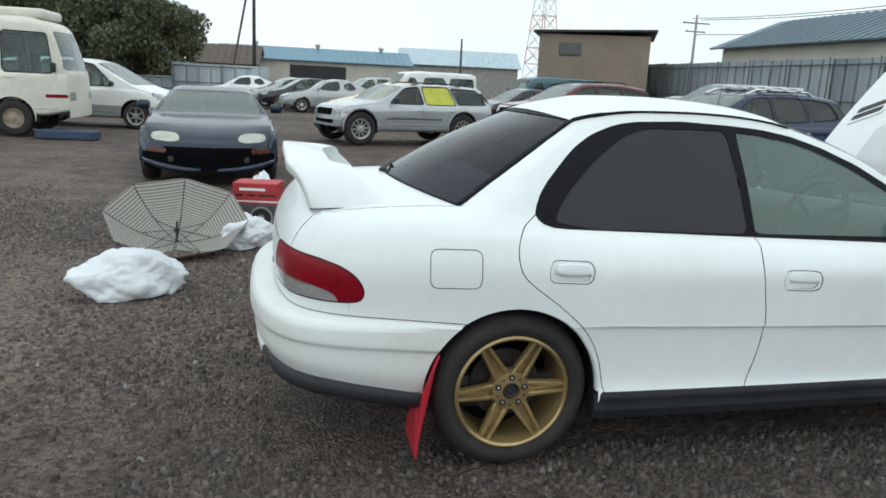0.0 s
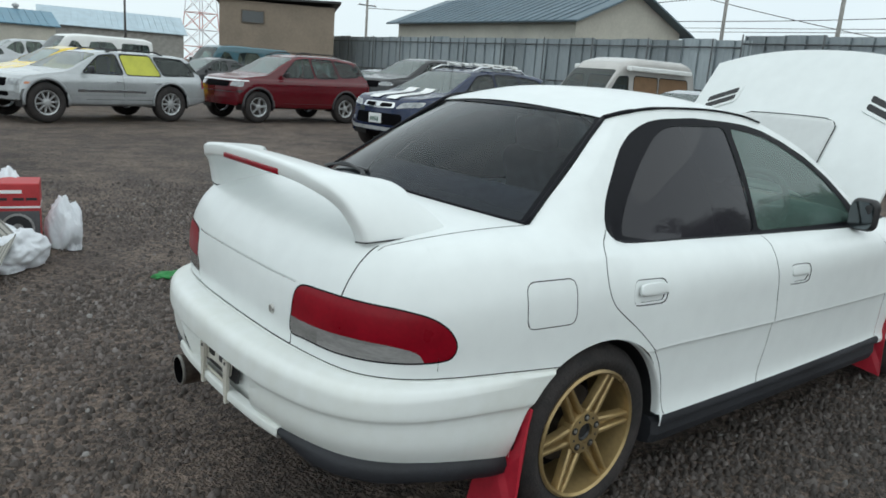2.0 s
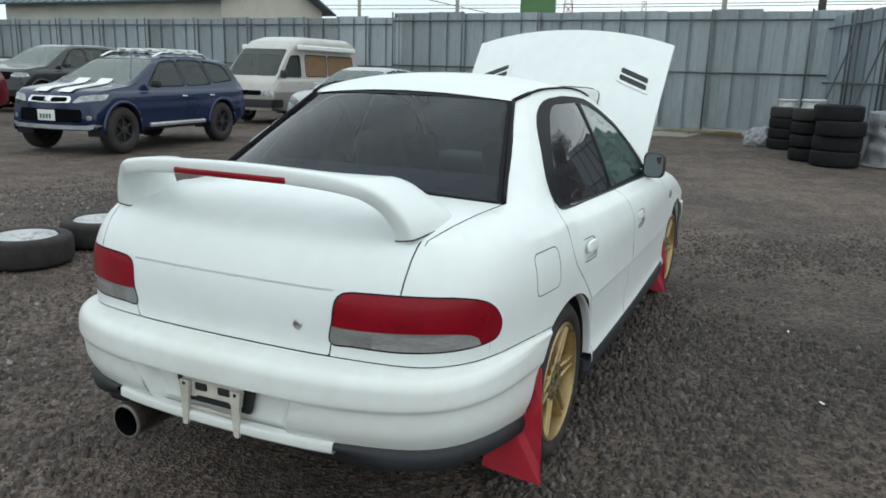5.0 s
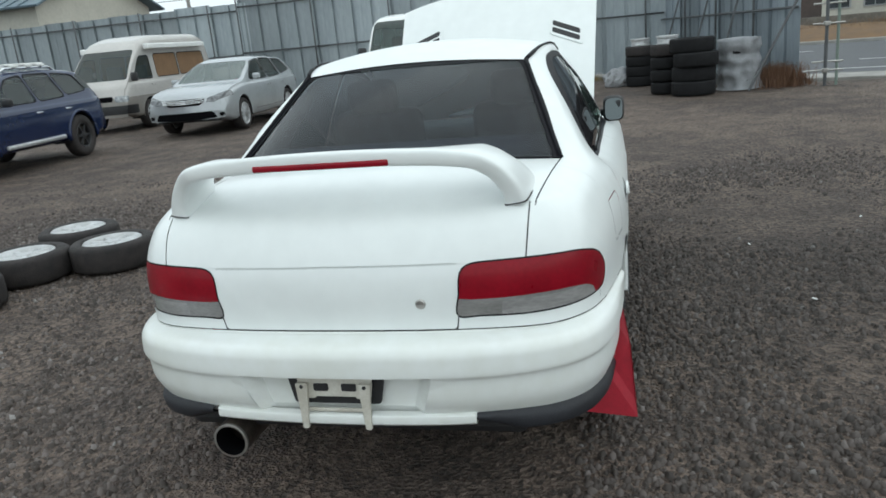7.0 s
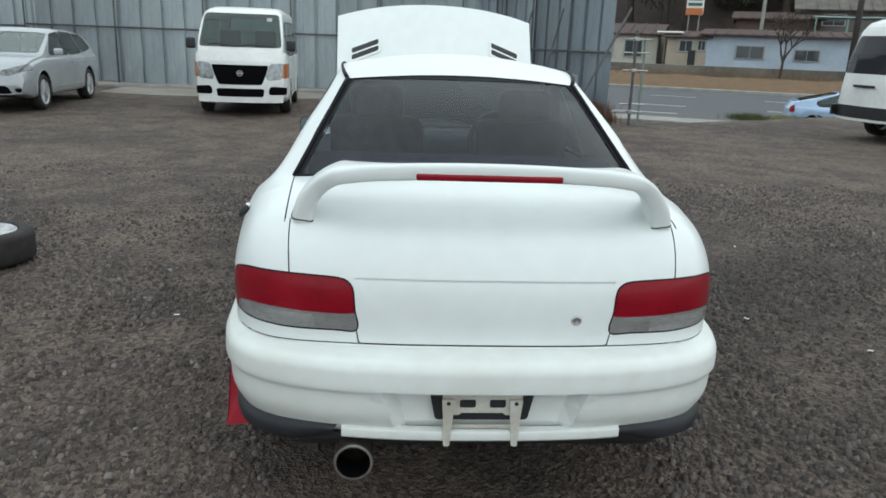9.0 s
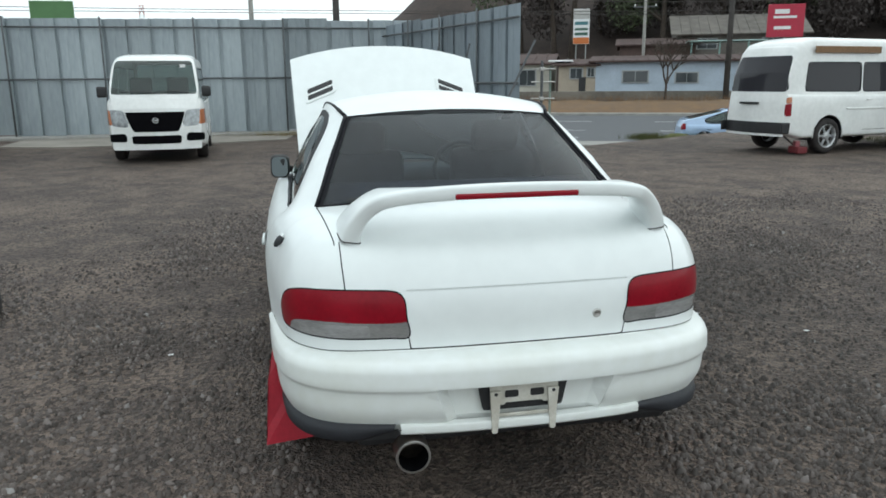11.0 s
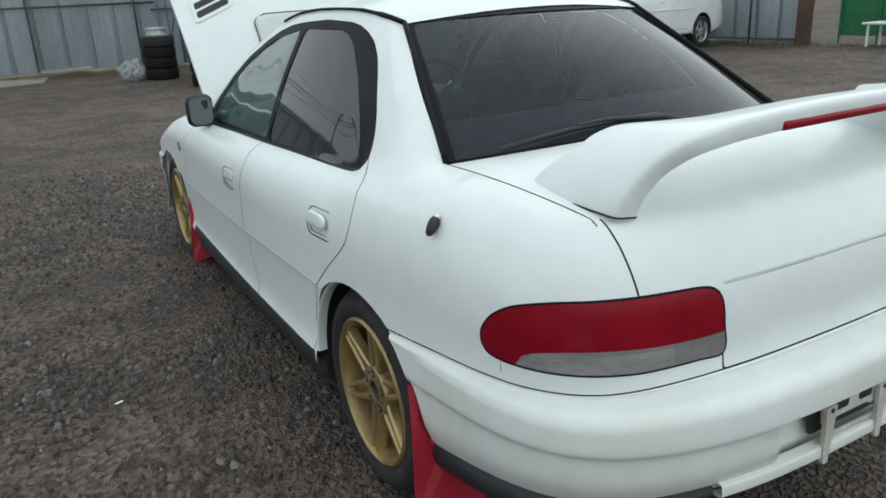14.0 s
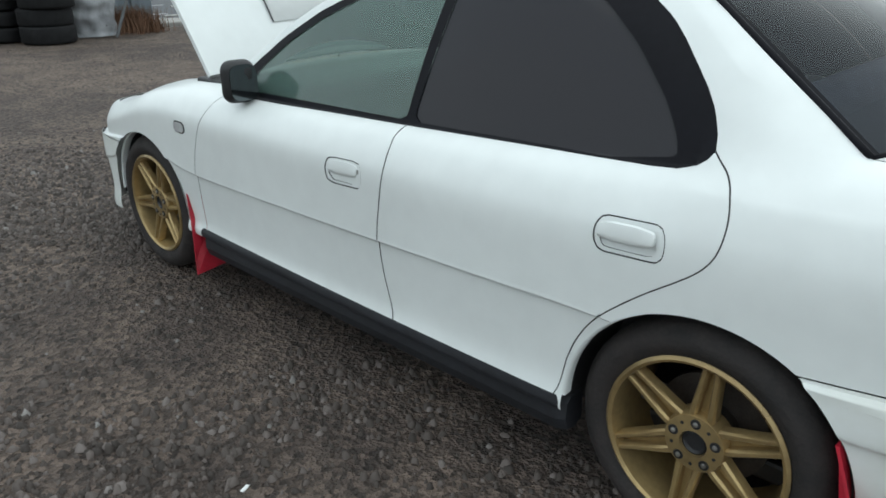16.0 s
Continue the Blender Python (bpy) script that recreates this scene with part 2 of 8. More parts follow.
def smooth_line(pts, n=6):
    """A closed smooth outline through points."""
    P = np.array(pts, float)
    m = len(P)
    out = []
    for i in range(m):
        a, b, c, d = P[i - 1], P[i], P[(i + 1) % m], P[(i + 2) % m]
        for k in range(n):
            t = k / n
            out.append(tuple(0.5 * ((2 * b) + (c - a) * t + (2 * a - 5 * b + 4 * c - d) * t * t + (3 * b - a - 3 * c + d) * t ** 3)))
    return out


def smooth_run(pts, n=4):
    """A smooth open line through points."""
    return [tuple(p[0][:2]) for p in dense(np.array([[(a, b, 0)] for a, b in pts]), n, 0)]


class Skin:
    """A surface of quads that can be cut along lines into named panels."""

    def __init__(self):
        self.V, self.F, self.L = [], [], []

    def grid(self, P, label, flip=False, mirror=False):
        P = np.asarray(P, float)
        for sgn in ((1, -1) if mirror else (1,)):
            base = len(self.V)
            nu, nv = P.shape[:2]
            self.V += [(p[0], p[1] * sgn, p[2]) for row in P for p in row]
            for i in range(nu - 1):
                for j in range(nv - 1):
                    q = (base + i * nv + j, base + (i + 1) * nv + j, base + (i + 1) * nv + j + 1, base + i * nv + j + 1)
                    if flip != (sgn < 0):
                        q = q[::-1]
                    self.F.append(q)
                    self.L.append(label)
        return self

    def weld(self, tol=2e-4):
        key, new_i, V = {}, [], []
        for v in self.V:
            k = (round(v[0] / tol), round(v[1] / tol), round(v[2] / tol))
            if k not in key:
                key[k] = len(V)
                V.append(v)
            new_i.append(key[k])
        F, L = [], []
        for f, l in zip(self.F, self.L):
            g = []
            for i in f:
                j = new_i[i]
                if j not in g:
                    g.append(j)
            if len(g) > 2:
                F.append(tuple(g))
                L.append(l)
        self.V, self.F, self.L = V, F, L
        return self

    def refine(self, mask):
        """Split each quad whose middle lies where mask is true into four."""
        V = self.V
        made, F, L = {}, [], []

        def at(*ids):
            k = tuple(sorted(ids))
            if k not in made:
                q = [V[i] for i in ids]
                V.append(tuple(sum(c) / len(ids) for c in zip(*q)))
                made[k] = len(V) - 1
            return made[k]
        for f, l in zip(self.F, self.L):
            if len(f) != 4 or not mask(*[sum(V[i][a] for i in f) / 4 for a in range(3)]):
                F.append(f)
                L.append(l)
                continue
            c = at(*f)
            e = [at(f[i], f[(i + 1) % 4]) for i in range(4)]
            for i in range(4):
                F.append((f[i], e[i], c, e[i - 1]))
                L.append(l)
        self.F, self.L = F, L
        return self

    def smooth(self, mask, rounds):
        """Even out the surface where mask is true."""
        A = np.array(self.V)
        m = mask(A[:, 0], A[:, 1], A[:, 2])
        E = {}
        for f in self.F:
            for i, j in zip(f, f[1:] + f[:1]):
                k = (min(i, j), max(i, j))
                E[k] = E.get(k, 0) + 1
        m[[i for k, c in E.items() if c == 1 for i in k]] = False
        E = np.array(list(E))
        E = E[m[E[:, 0]] | m[E[:, 1]]]
        cnt = np.zeros(len(A))
        np.add.at(cnt, E[:, 0], 1)
        np.add.at(cnt, E[:, 1], 1)
        w = np.where(m & (cnt > 2), 1.0, 0.0)[:, None]
        for _ in range(rounds):
            S = np.zeros_like(A)
            np.add.at(S, E[:, 0], A[E[:, 1]])
            np.add.at(S, E[:, 1], A[E[:, 0]])
            A = A + w * .5 * (S / np.maximum(cnt, 1)[:, None] - A)
        self.V = [tuple(v) for v in A]
        return self

    def cut(self, f, inside=None, only=None, outside=None):
        """Split the faces along f = 0; those with f < 0 and a label in only take the label inside."""
        A = np.array(self.V)
        val = f(A[:, 0], A[:, 1], A[:, 2])
        val = np.where(np.abs(val) < 2e-5, 2e-5, val)
        if not (val < 0).any() and not outside:
            return self
        below = set(np.nonzero(val < 0)[0].tolist())
        val = val.tolist()
        V, made = self.V, {}
        F, L = [], []

        def mid(i, j):
            k = (i, j) if i < j else (j, i)
            if k not in made:
                a, b = val[k[0]], val[k[1]]
                t = a / (a - b)
                p, q = V[k[0]], V[k[1]]
                V.append((p[0] + (q[0] - p[0]) * t, p[1] + (q[1] - p[1]) * t, p[2] + (q[2] - p[2]) * t))
                made[k] = len(V) - 1
            return made[k]
        for face, lab in zip(self.F, self.L):
            if only is not None and lab not in only:
                F.append(face)
                L.append(lab)
                continue
            if below.isdisjoint(face):
                F.append(face)
                L.append(outside if outside else lab)
                continue
            s = [i in below for i in face]
            if all(s):
                F.append(face)
                L.append(inside if inside else lab)
            else:
                a, b = [], []
                n = len(face)
                for k in range(n):
                    i, j = face[k], face[(k + 1) % n]
                    (a if s[k] else b).append(i)
                    if s[k] != s[(k + 1) % n]:
                        m = mid(i, j)
                        a.append(m)
                        b.append(m)
                if len(a) > 2:
                    F.append(tuple(a))
                    L.append(inside if inside else lab)
                if len(b) > 2:
                    F.append(tuple(b))
                    L.append(outside if outside else lab)
        self.F, self.L = F, L
        return self

    def panel(self, f, inside, only, gap=0.0022, gap_label="gap"):
        """Cut out a panel with a narrow gap round it."""
        self.cut(lambda x, y, z: f(x, y, z) - gap, gap_label, only)
        self.cut(lambda x, y, z: f(x, y, z) + gap, inside, (gap_label,))
        return self

    def normals(self):
        A = np.array(self.V)
        N = np.zeros_like(A)
        for size in {len(f) for f in self.F}:
            G = np.array([f for f in self.F if len(f) == size])
            n = sum(np.cross(A[G[:, k]] - A[G[:, 0]], A[G[:, k + 1]] - A[G[:, 0]]) for k in range(1, size - 1))
            for k in range(size):
                np.add.at(N, G[:, k], n)
        ln = np.linalg.norm(N, axis=1)
        ln[ln == 0] = 1
        self.N = N / ln[:, None]
        return self

    def pieces(self, label, name, material, parent, text="", push=0.0, side=None):
        """Each joined patch of that label as an object of its own."""
        ids = [k for k, l in enumerate(self.L) if l == label and (side is None or sum(self.V[i][1] for i in self.F[k]) * side >= 0)]
        up = {}

        def top(i):
            while up.setdefault(i, i) != i:
                up[i] = up[up[i]]
                i = up[i]
            return i
        for k in ids:
            for i in self.F[k][1:]:
                up[top(i)] = top(self.F[k][0])
        tops = [top(self.F[k][0]) for k in ids]
        kept = list(self.L)
        out = []
        for n, r in enumerate(dict.fromkeys(tops)):
            mine = [k for k, q in zip(ids, tops) if q == r]
            if len(mine) < 12:
                continue
            for k in mine:
                self.L[k] = "piece"
            out.append(self.take("piece", name, material, parent, text, push))
            for k in mine:
                self.L[k] = kept[k]
        return out

    def take(self, label, name, material, parent, text="", push=0.0, side=None):
        """The panel of that label as an object. side: +1 or -1 keeps the faces on that side of the car alone."""
        A = self.V
        use, F = {}, []
        for f, l in zip(self.F, self.L):
            if l != label:
                continue
            if side is not None and sum(A[i][1] for i in f) * side < 0:
                continue
            F.append(tuple(use.setdefault(i, len(use)) for i in f))
        if not F:
            return None
        idx = sorted(use, key=use.get)
        N = self.N[idx]
        V = np.array([A[i] for i in idx]) + N * push
        return obj(name, V, F, material, parent, text, True, N)

def twin_spoke_wheel(parent, m, radius=0.305, width=0.205, rim_r=0.218, turn=10.0):
    """A six twin-spoke gold wheel with its tyre; outer face at +y of its own axes."""
    w = new("wheel")
    w.parent = parent
    w.matrix_local = m
    h = width / 2
    prof = [(rim_r - 0.008, -h + 0.02), (rim_r + 0.02, -h), (radius - 0.045, -h - 0.008), (radius - 0.012, -h + 0.012), (radius, -h + 0.03), (radius + 0.001, 0),
            (radius, h - 0.03), (radius - 0.012, h - 0.012), (radius - 0.03, h + 0.003), (radius - 0.05, h + 0.008), (rim_r + 0.022, h + 0.002), (rim_r + 0.004, h - 0.008), (rim_r - 0.008, h - 0.02)]
    part("tyre", lathe(prof, 56), RUBBER, w, "worn black tyre", angle=50)
    barrel = [(rim_r - 0.004, -h + 0.01), (rim_r + 0.004, h - 0.016), (rim_r + 0.006, h - 0.003), (rim_r - 0.002, h + 0.003), (rim_r - 0.010, h - 0.003), (rim_r - 0.014, h - 0.022), (rim_r - 0.018, h - 0.075), (rim_r - 0.022, -h + 0.01)]
    part("rim", lathe(barrel, 56), GOLD, w, "gold alloy rim", angle=40)
    # near-black disc, the shade behind the spokes put into its colour
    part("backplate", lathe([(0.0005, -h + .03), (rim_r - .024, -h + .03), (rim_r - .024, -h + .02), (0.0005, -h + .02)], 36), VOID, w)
    bm = bmesh.new()
    for k in range(6):
        a = radians(turn + 60 * k)
        ca, sa = math.cos(a), math.sin(a)
        for sd in (-1, 1):
            # each twin spoke runs from the hub out to the rim, closing up towards the rim
            pts = [(0.050, sd * 0.0225, h - 0.026), (0.085, sd * 0.0215, h - 0.019), (0.15, sd * 0.0172, h - 0.014), (rim_r - 0.012, sd * 0.0140, h - 0.010)]
            rows = []
            for r, o, y in pts:
                wd = 0.0082 if r > 0.1 else 0.0095
                ring = []
                for do, dy in ((-wd, -0.03), (-wd, -0.004), (-wd * 0.5, 0.002), (wd * 0.5, 0.002), (wd, -0.004), (wd, -0.03)):
                    ring.append(bm.verts.new(((r * ca - (o + do) * sa), y + dy, r * sa + (o + do) * ca)))
                rows.append(ring)
            for r0, r1 in zip(rows, rows[1:]):
                for i in range(6):
                    bm.faces.new((r0[i], r0[(i + 1) % 6], r1[(i + 1) % 6], r1[i]))
            bm.faces.new(rows[0])
            bm.faces.new(rows[-1][::-1])
        # the web in the slot between the twins
        pts = [(0.06, h - 0.044), (rim_r - 0.02, h - 0.036)]
        q = []
        for r, y in pts:
            for o in ((-0.024, 0.024) if r < .1 else (-0.014, 0.014)):
                q.append(bm.verts.new((r * ca - o * sa, y, r * sa + o * ca)))
        bm.faces.new((q[0], q[1], q[3], q[2]))
    bmesh.ops.recalc_face_normals(bm, faces=bm.faces[:])
    part("spokes", bm, GOLD, w, "six gold twin spokes", angle=35)
    hub = [(0.0005, h - 0.07), (0.078, h - 0.07), (0.078, h - 0.03), (0.072, h - 0.017), (0.034, h - 0.014), (0.032, h - 0.028), (0.0005, h - 0.028)]
    part("hub", lathe(hub, 36), GOLD, w, angle=40)
    part("centre_bore", lathe([(0.0005, h - 0.030), (0.031, h - 0.030), (0.031, h - 0.022), (0.027, h - 0.020), (0.022, h - 0.027), (0.0005, h - 0.027)], 24), BLACK, w, "dark open centre bore", angle=40)
    for k in range(5):
        a = radians(126 + 72 * k)
        b = lathe([(0.0005, h - 0.017), (0.0045, h - 0.017), (0.0045, h - 0.0145), (0.0005, h - 0.0145)], 8)
        bmesh.ops.translate(b, vec=(0.055 * math.cos(a), 0, 0.055 * math.sin(a)), verts=b.verts[:])
        part("bolt_hole", b, BLACK, w)
    for k in range(5):
        a = radians(90 + 72 * k)
        x, z = 0.054 * math.cos(a), 0.054 * math.sin(a)
        b = lathe([(0.0005, h - 0.019), (0.0125, h - 0.019), (0.0125, h - 0.0135), (0.0005, h - 0.0135)], 14)
        bmesh.ops.translate(b, vec=(x, 0, z), verts=b.verts[:])
        part("nut_hole", b, BLACK, w)
        b = lathe([(0.0005, h - 0.02), (0.007, h - 0.02), (0.0062, h - 0.011), (0.0005, h - 0.009)], 8)
        bmesh.ops.translate(b, vec=(x, 0, z), verts=b.verts[:])
        part("wheel_nut", b, STEEL, w)
    part("brake_disc", lathe([(0.0005, h - 0.125), (0.138, h - 0.125), (0.138, h - 0.11), (0.07, h - 0.11), (0.07, h - 0.07), (0.0005, h - 0.07)], 36), IRON, w, "rusty brake disc", angle=40)
    return w


def simple_wheel(parent, m, radius, width, rim_r, rim_mat, spokes=7, turn=0.0, dish=0.02):
    """A parked car's wheel: tyre and a spoked rim."""
    w = new("wheel")
    w.parent = parent
    w.matrix_local = m
    h = width / 2
    prof = [(rim_r - 0.008, -h + 0.02), (rim_r + 0.02, -h), (radius - 0.03, -h), (radius, -h + 0.03), (radius, h - 0.03), (radius - 0.03, h), (rim_r + 0.02, h + 0.004), (rim_r, h - 0.012)]
    part("tyre", lathe(prof, 32), RUBBER, w, angle=50)
    bm = lathe([(rim_r - 0.03, -h + 0.02), (rim_r + 0.003, h - 0.012), (rim_r - 0.006, h - 0.002), (rim_r - 0.022, h - 0.012), (rim_r - 0.035, h - 0.06)], 32)
    for k in range(spokes):
        a = radians(turn + 360 * k / spokes)
        ca, sa = math.cos(a), math.sin(a)
        rows = []
        for r, wd in ((0.03, 0.026), (rim_r - 0.015, 0.017 if spokes > 5 else 0.028)):
            rows.append([bm.verts.new((r * ca - o * sa, h - dish + dy, r * sa + o * ca)) for o, dy in ((-wd, -0.02), (-wd * 0.6, 0.004), (wd * 0.6, 0.004), (wd, -0.02))])
        for i in range(4):
            bm.faces.new((rows[0][i], rows[0][(i + 1) % 4], rows[1][(i + 1) % 4], rows[1][i]))
    lathe([(0.0005, h - 0.06), (rim_r * 0.34, h - 0.05), (rim_r * 0.3, h - 0.012), (0.0005, h - 0.006)], 20, bm=bm)
    bmesh.ops.recalc_face_normals(bm, faces=bm.faces[:])
    part("rim", bm, rim_mat, w, angle=40)
    part("brake_disc", lathe([(0.0005, h - 0.10), (rim_r - 0.04, h - 0.10), (rim_r - 0.04, h - 0.075), (0.0005, h - 0.075)], 20), IRON, w, angle=40)
    return w

# ---- the white saloon ----
FRONT_AXLE = 2.58


def white_saloon():
    car = thing("sports_saloon", "white four-door saloon with open bonnet, gold wheels and red mudflaps", "car")
    body_cols = [(-.877, 0), (-.876, .13), (-.872, .27), (-.863, .38), (-.848, .48), (-.825, .57), (-.785, .647), (-.729, .703), (-.657, .744), (-.57, .770), (-.45, .79), (-.3, .810), (-.15, .828),
                 (0, .840), (.15, .847), (.35, .852), (.6, .856), (1.0, .858), (1.4, .856), (1.8, .850), (2.15, .843), (2.4, .838), (2.58, .838), (2.78, .832), (2.91, .822), (3.00, .798),
                 (3.08, .745), (3.14, .63), (3.18, .44), (3.20, .22), (3.205, 0)]
    bump_cols = [(-.975, 0), (-.973, .14), (-.965, .285), (-.948, .41), (-.92, .525), (-.882, .618), (-.834, .690), (-.77, .744), (-.684, .781), (-.58, .804), (-.45, .817), (-.3, .826), (-.15, .834)]
    B = np.array(body_cols)
    K = B.copy()
    K[:len(bump_cols)] = bump_cols
    for i in range(23, len(K)):
        K[i] += np.array((0.05 if i > 24 else 0.03, 0.012 if i < 28 else 0))
    # each row: height at the tail, flank and nose; inset at the tail and flank; share of the bumper's plan
    rows = [(.345, .262, .19, .062, .006, 1), (.365, .285, .22, .046, .004, 1), (.42, .36, .30, .018, .020, 1), (.486, .545, .42, .0105, .010, 1), (.506, .556, .44, 0, 0, 1), (.545, .568, .50, 0, 0, 1),
            (.572, .576, .53, .004, 0, 1), (.593, .586, .55, .020, 0, 1), (.602, .594, .556, .046, 0, .95), (.6065, .600, .56, .02, 0, .3), (.6105, .608, .565, .002, 0, 0), (.66, .655, .58, 0, 0, 0),
            (.72, .72, .60, -.003, -.001, 0), (.78, .77, .62, .003, .004, 0), (.83, .81, .64, .017, .017, 0), (.868, .845, .66, .034, .036, 0), (.900, .873, .68, .054, .060, 0),
            (.925, .893, .695, .076, .092, 0), (.945, .905, .70, .098, .124, 0)]
    bx = [-.8, -.5, -.2, 0, .15, .5, 1, 1.6, 2.0, 2.3, 2.6, 2.8, 2.95]
    bz = [.95, .962, .965, .955, .925, .908, .89, .87, .865, .85, .822, .79, .75]

    def plan_normals(C):
        M = np.vstack([C[1] * (1, -1), C, C[-2] * (1, -1)])
        T = M[2:] - M[:-2]
        N = np.stack([T[:, 1], -T[:, 0]], 1)
        return N / np.linalg.norm(N, axis=1)[:, None]
    NB = plan_normals(B)
    net = []
    for zr, zs, zf, ir, is_, b in rows:
        line, full = [], is_
        for k in range(len(B)):
            x, is_ = B[k, 0], full
            g = np.interp(x, [-.75, -.3], [0, 1]) * np.interp(x, [2.5, 3.0], [1, 0])
            zx = zs
            if .5 < zs < .56 and zr < .52:
                # the pressed edge runs lower round the tail than along the doors
                zx = zs - (.071 if zs > .55 else .083) * np.interp(x, [-.2, .1], [1, 0])
            if .5 < zs < .55:
                is_ = np.interp(x, [-.2, -.1, .2, .34], [ir, 0, 0, is_])
            elif zs < .5:
                is_ = ir + (is_ - ir) * np.interp(x, [-.15, .30], [0, 1])
            if zs > .72:
                zx = .72 + (zs - .72) * (np.interp(x, bx, bz) - .72) / (.905 - .72)
            if x < 1:
                z, inset = zr + (zx - zr) * g, ir + (is_ - ir) * g
            else:
                z, inset = zf + (zx - zf) * g, 0.6 * is_ + (is_ - 0.6 * is_) * g
            if .54 < zr < .62:
                # the bumper's upper edge falls towards the wheel arch
                fall = np.interp(x, [-.86, -.80, -.6, -.4, -.2, -.05, .3], [0, .007, .0117, .0206, .032, .032, 0])
                z -= fall * (.8 if zr < .55 else 1)
            if .3 < zs < .57 and x > .1:
                z += np.interp(x, [.1, .3, 2.1, 2.4], [0, .008, -.028, 0])
            c = B[k] * (1 - b) + K[k] * b
            c = c + NB[k] * inset
            line.append((c[0], max(c[1], 0.0), z))
        net.append(line)
    top = np.array(net[-1])
    NU = 14
    A = dense(dense(net, 4, 0), NU, 1)
    A[:, :, 1] = np.maximum(A[:, :, 1], 0)
    A[:, 0, 1] = A[:, -1, 1] = 0
    topd = A[-1]
    sk = Skin()
    sk.grid(A, "body", flip=False, mirror=True)

    # deck, from the rear lip to the base of the rear screen
    corner = 6 * NU
    NT = 30
    ss = np.linspace(0, 1, corner + 1)
    rear_edge = topd[:corner + 1]

    def screen_base(s):
        return np.array((-.39 + .19 * s ** 2.2, .628 * s, 1.028 - .049 * s ** 2))
    D = []
    for i, s in enumerate(ss):
        a, b = rear_edge[i], screen_base(s)
        line = []
        for t in np.linspace(0, 1, NT):
            p = a + (b - a) * t
            p[2] = a[2] + (b[2] - a[2]) * (1 - (1 - t) ** 2.0)
            line.append(p)
        D.append(line)
    D = np.array(D)
    sk.grid(D, "lid", flip=True, mirror=True)
    # the shoulder between the boot lid and the quarter panel
    j1 = 12 * NU
    side_edge = topd[corner:j1 + 1]
    u = np.linspace(0, 1, len(side_edge))
    e0 = side_edge
    lid_edge = D[-1]
    e1 = np.array([[np.interp(q, np.linspace(0, 1, NT), lid_edge[:, a]) for a in range(3)] for q in u])
    QS = [e0 + (e1 - e0) * k / 5 + np.array((0, 0, 1)) * (.006 * math.sin(math.pi * k / 5)) * u[:, None] for k in range(6)]
    sk.grid(np.array(QS), "body", flip=False, mirror=True)
    # cabin sides
    tops = np.array([(.288, .470, 1.303), (.345, .486, 1.320), (.42, .497, 1.333), (.52, .507, 1.345), (.65, .515, 1.350), (.85, .521, 1.350), (1.05, .523, 1.338), (1.22, .525, 1.312), (1.40, .548, 1.258), (1.56, .585, 1.192), (1.73, .628, 1.095), (1.90, .685, .968), (2.02, .72, .875)])
    bxs = np.array([-.15, 0, .15, .4, .7, .95, 1.15, 1.4, 1.58, 1.75, 1.92, 2.03])
    tkey = dense(np.column_stack([bxs, bxs * 0, bxs * 0])[:, None, :], 8, 0)[:, 0, 0]
    tden = dense(tops[1:][:, None, :], 8, 0)[:, 0]
    jend = int(np.argmax(topd[:, 0] > 2.03))
    bots, tps = [], []
    for k in range(5, -1, -1):
        bots.append(QS[k][-1])
        tps.append(tops[0] + (tops[1] - tops[0]) * (5 - k) / 5)
    for p in topd[j1 + 1:jend + 1]:
        bots.append(p)
        tps.append([np.interp(p[0], tkey, tden[:, a]) for a in range(3)])
    bots, tps = np.array(bots), np.array(tps)
    Gd = []
    for v in np.linspace(0, 1, 22):
        p = bots + (tps - bots) * v
        p[:, 1] += .016 * math.sin(math.pi * v) * np.clip((tps - bots)[:, 2] / .4, 0, 1)
        Gd.append(p)
    Gd = np.array(Gd)
    sk.grid(Gd, "cabin", flip=False, mirror=True)
    edge = Gd[-1]
    roof_n = int(np.argmax(edge[:, 0] > 1.22))
    # roof
    R = []
    for s in np.linspace(-1, 1, 25):
        line = []
        for i in range(roof_n + 1):
            q = i / roof_n
            x, y, z = edge[i]
            c = 1 - s * s
            line.append((x + c * (-.052 * (1 - q) ** 3 + .06 * q ** 3), s * y, z + c * (.030 + .028 * min(q * 2.5, 1))))
        R.append(line)
    sk.grid(np.array(R), "roof", flip=True)
    # windscreen
    W = []
    for s in np.linspace(-1, 1, 25):
        line = []
        for i in range(roof_n, len(edge)):
            q = (i - roof_n) / (len(edge) - 1 - roof_n)
            x, y, z = edge[i]
            c = 1 - s * s
            line.append((x + c * (.06 + .20 * q), s * y, z + c * .058 * (1 - .6 * q)))
        W.append(line)
    sk.grid(np.array(W), "windscreen", flip=True)
    # rear screen
    RS = []
    for s in np.linspace(-1, 1, 29):
        b = screen_base(abs(s))
        b[1] *= np.sign(s)
        c = 1 - s * s
        t = np.array((.288 - .052 * c, s * .470, 1.303 + .026 * c))
        RS.append([b + (t - b) * v + np.array((-.5, 0, .8)) * .022 * (1 - abs(s) ** 4) * math.sin(math.pi * v) for v in np.linspace(0, 1, 14)])
    sk.grid(np.array(RS), "rear_screen", flip=True)
    # front wing tops and nose
    fx = (topd[:, 0] > 2.0)
    fe = topd[fx]
    fe = fe[: np.argmax(fe[:, 0] > 2.97)]
    FT = [np.column_stack([fe[:, 0], fe[:, 1] - d, fe[:, 2] + h]) for d, h in ((0, 0), (.03, .010), (.07, .014), (.10, .012), (.115, -.01), (.115, -.10))]
    sk.grid(np.array(FT), "wing_top", flip=False, mirror=True)
    sk.weld()
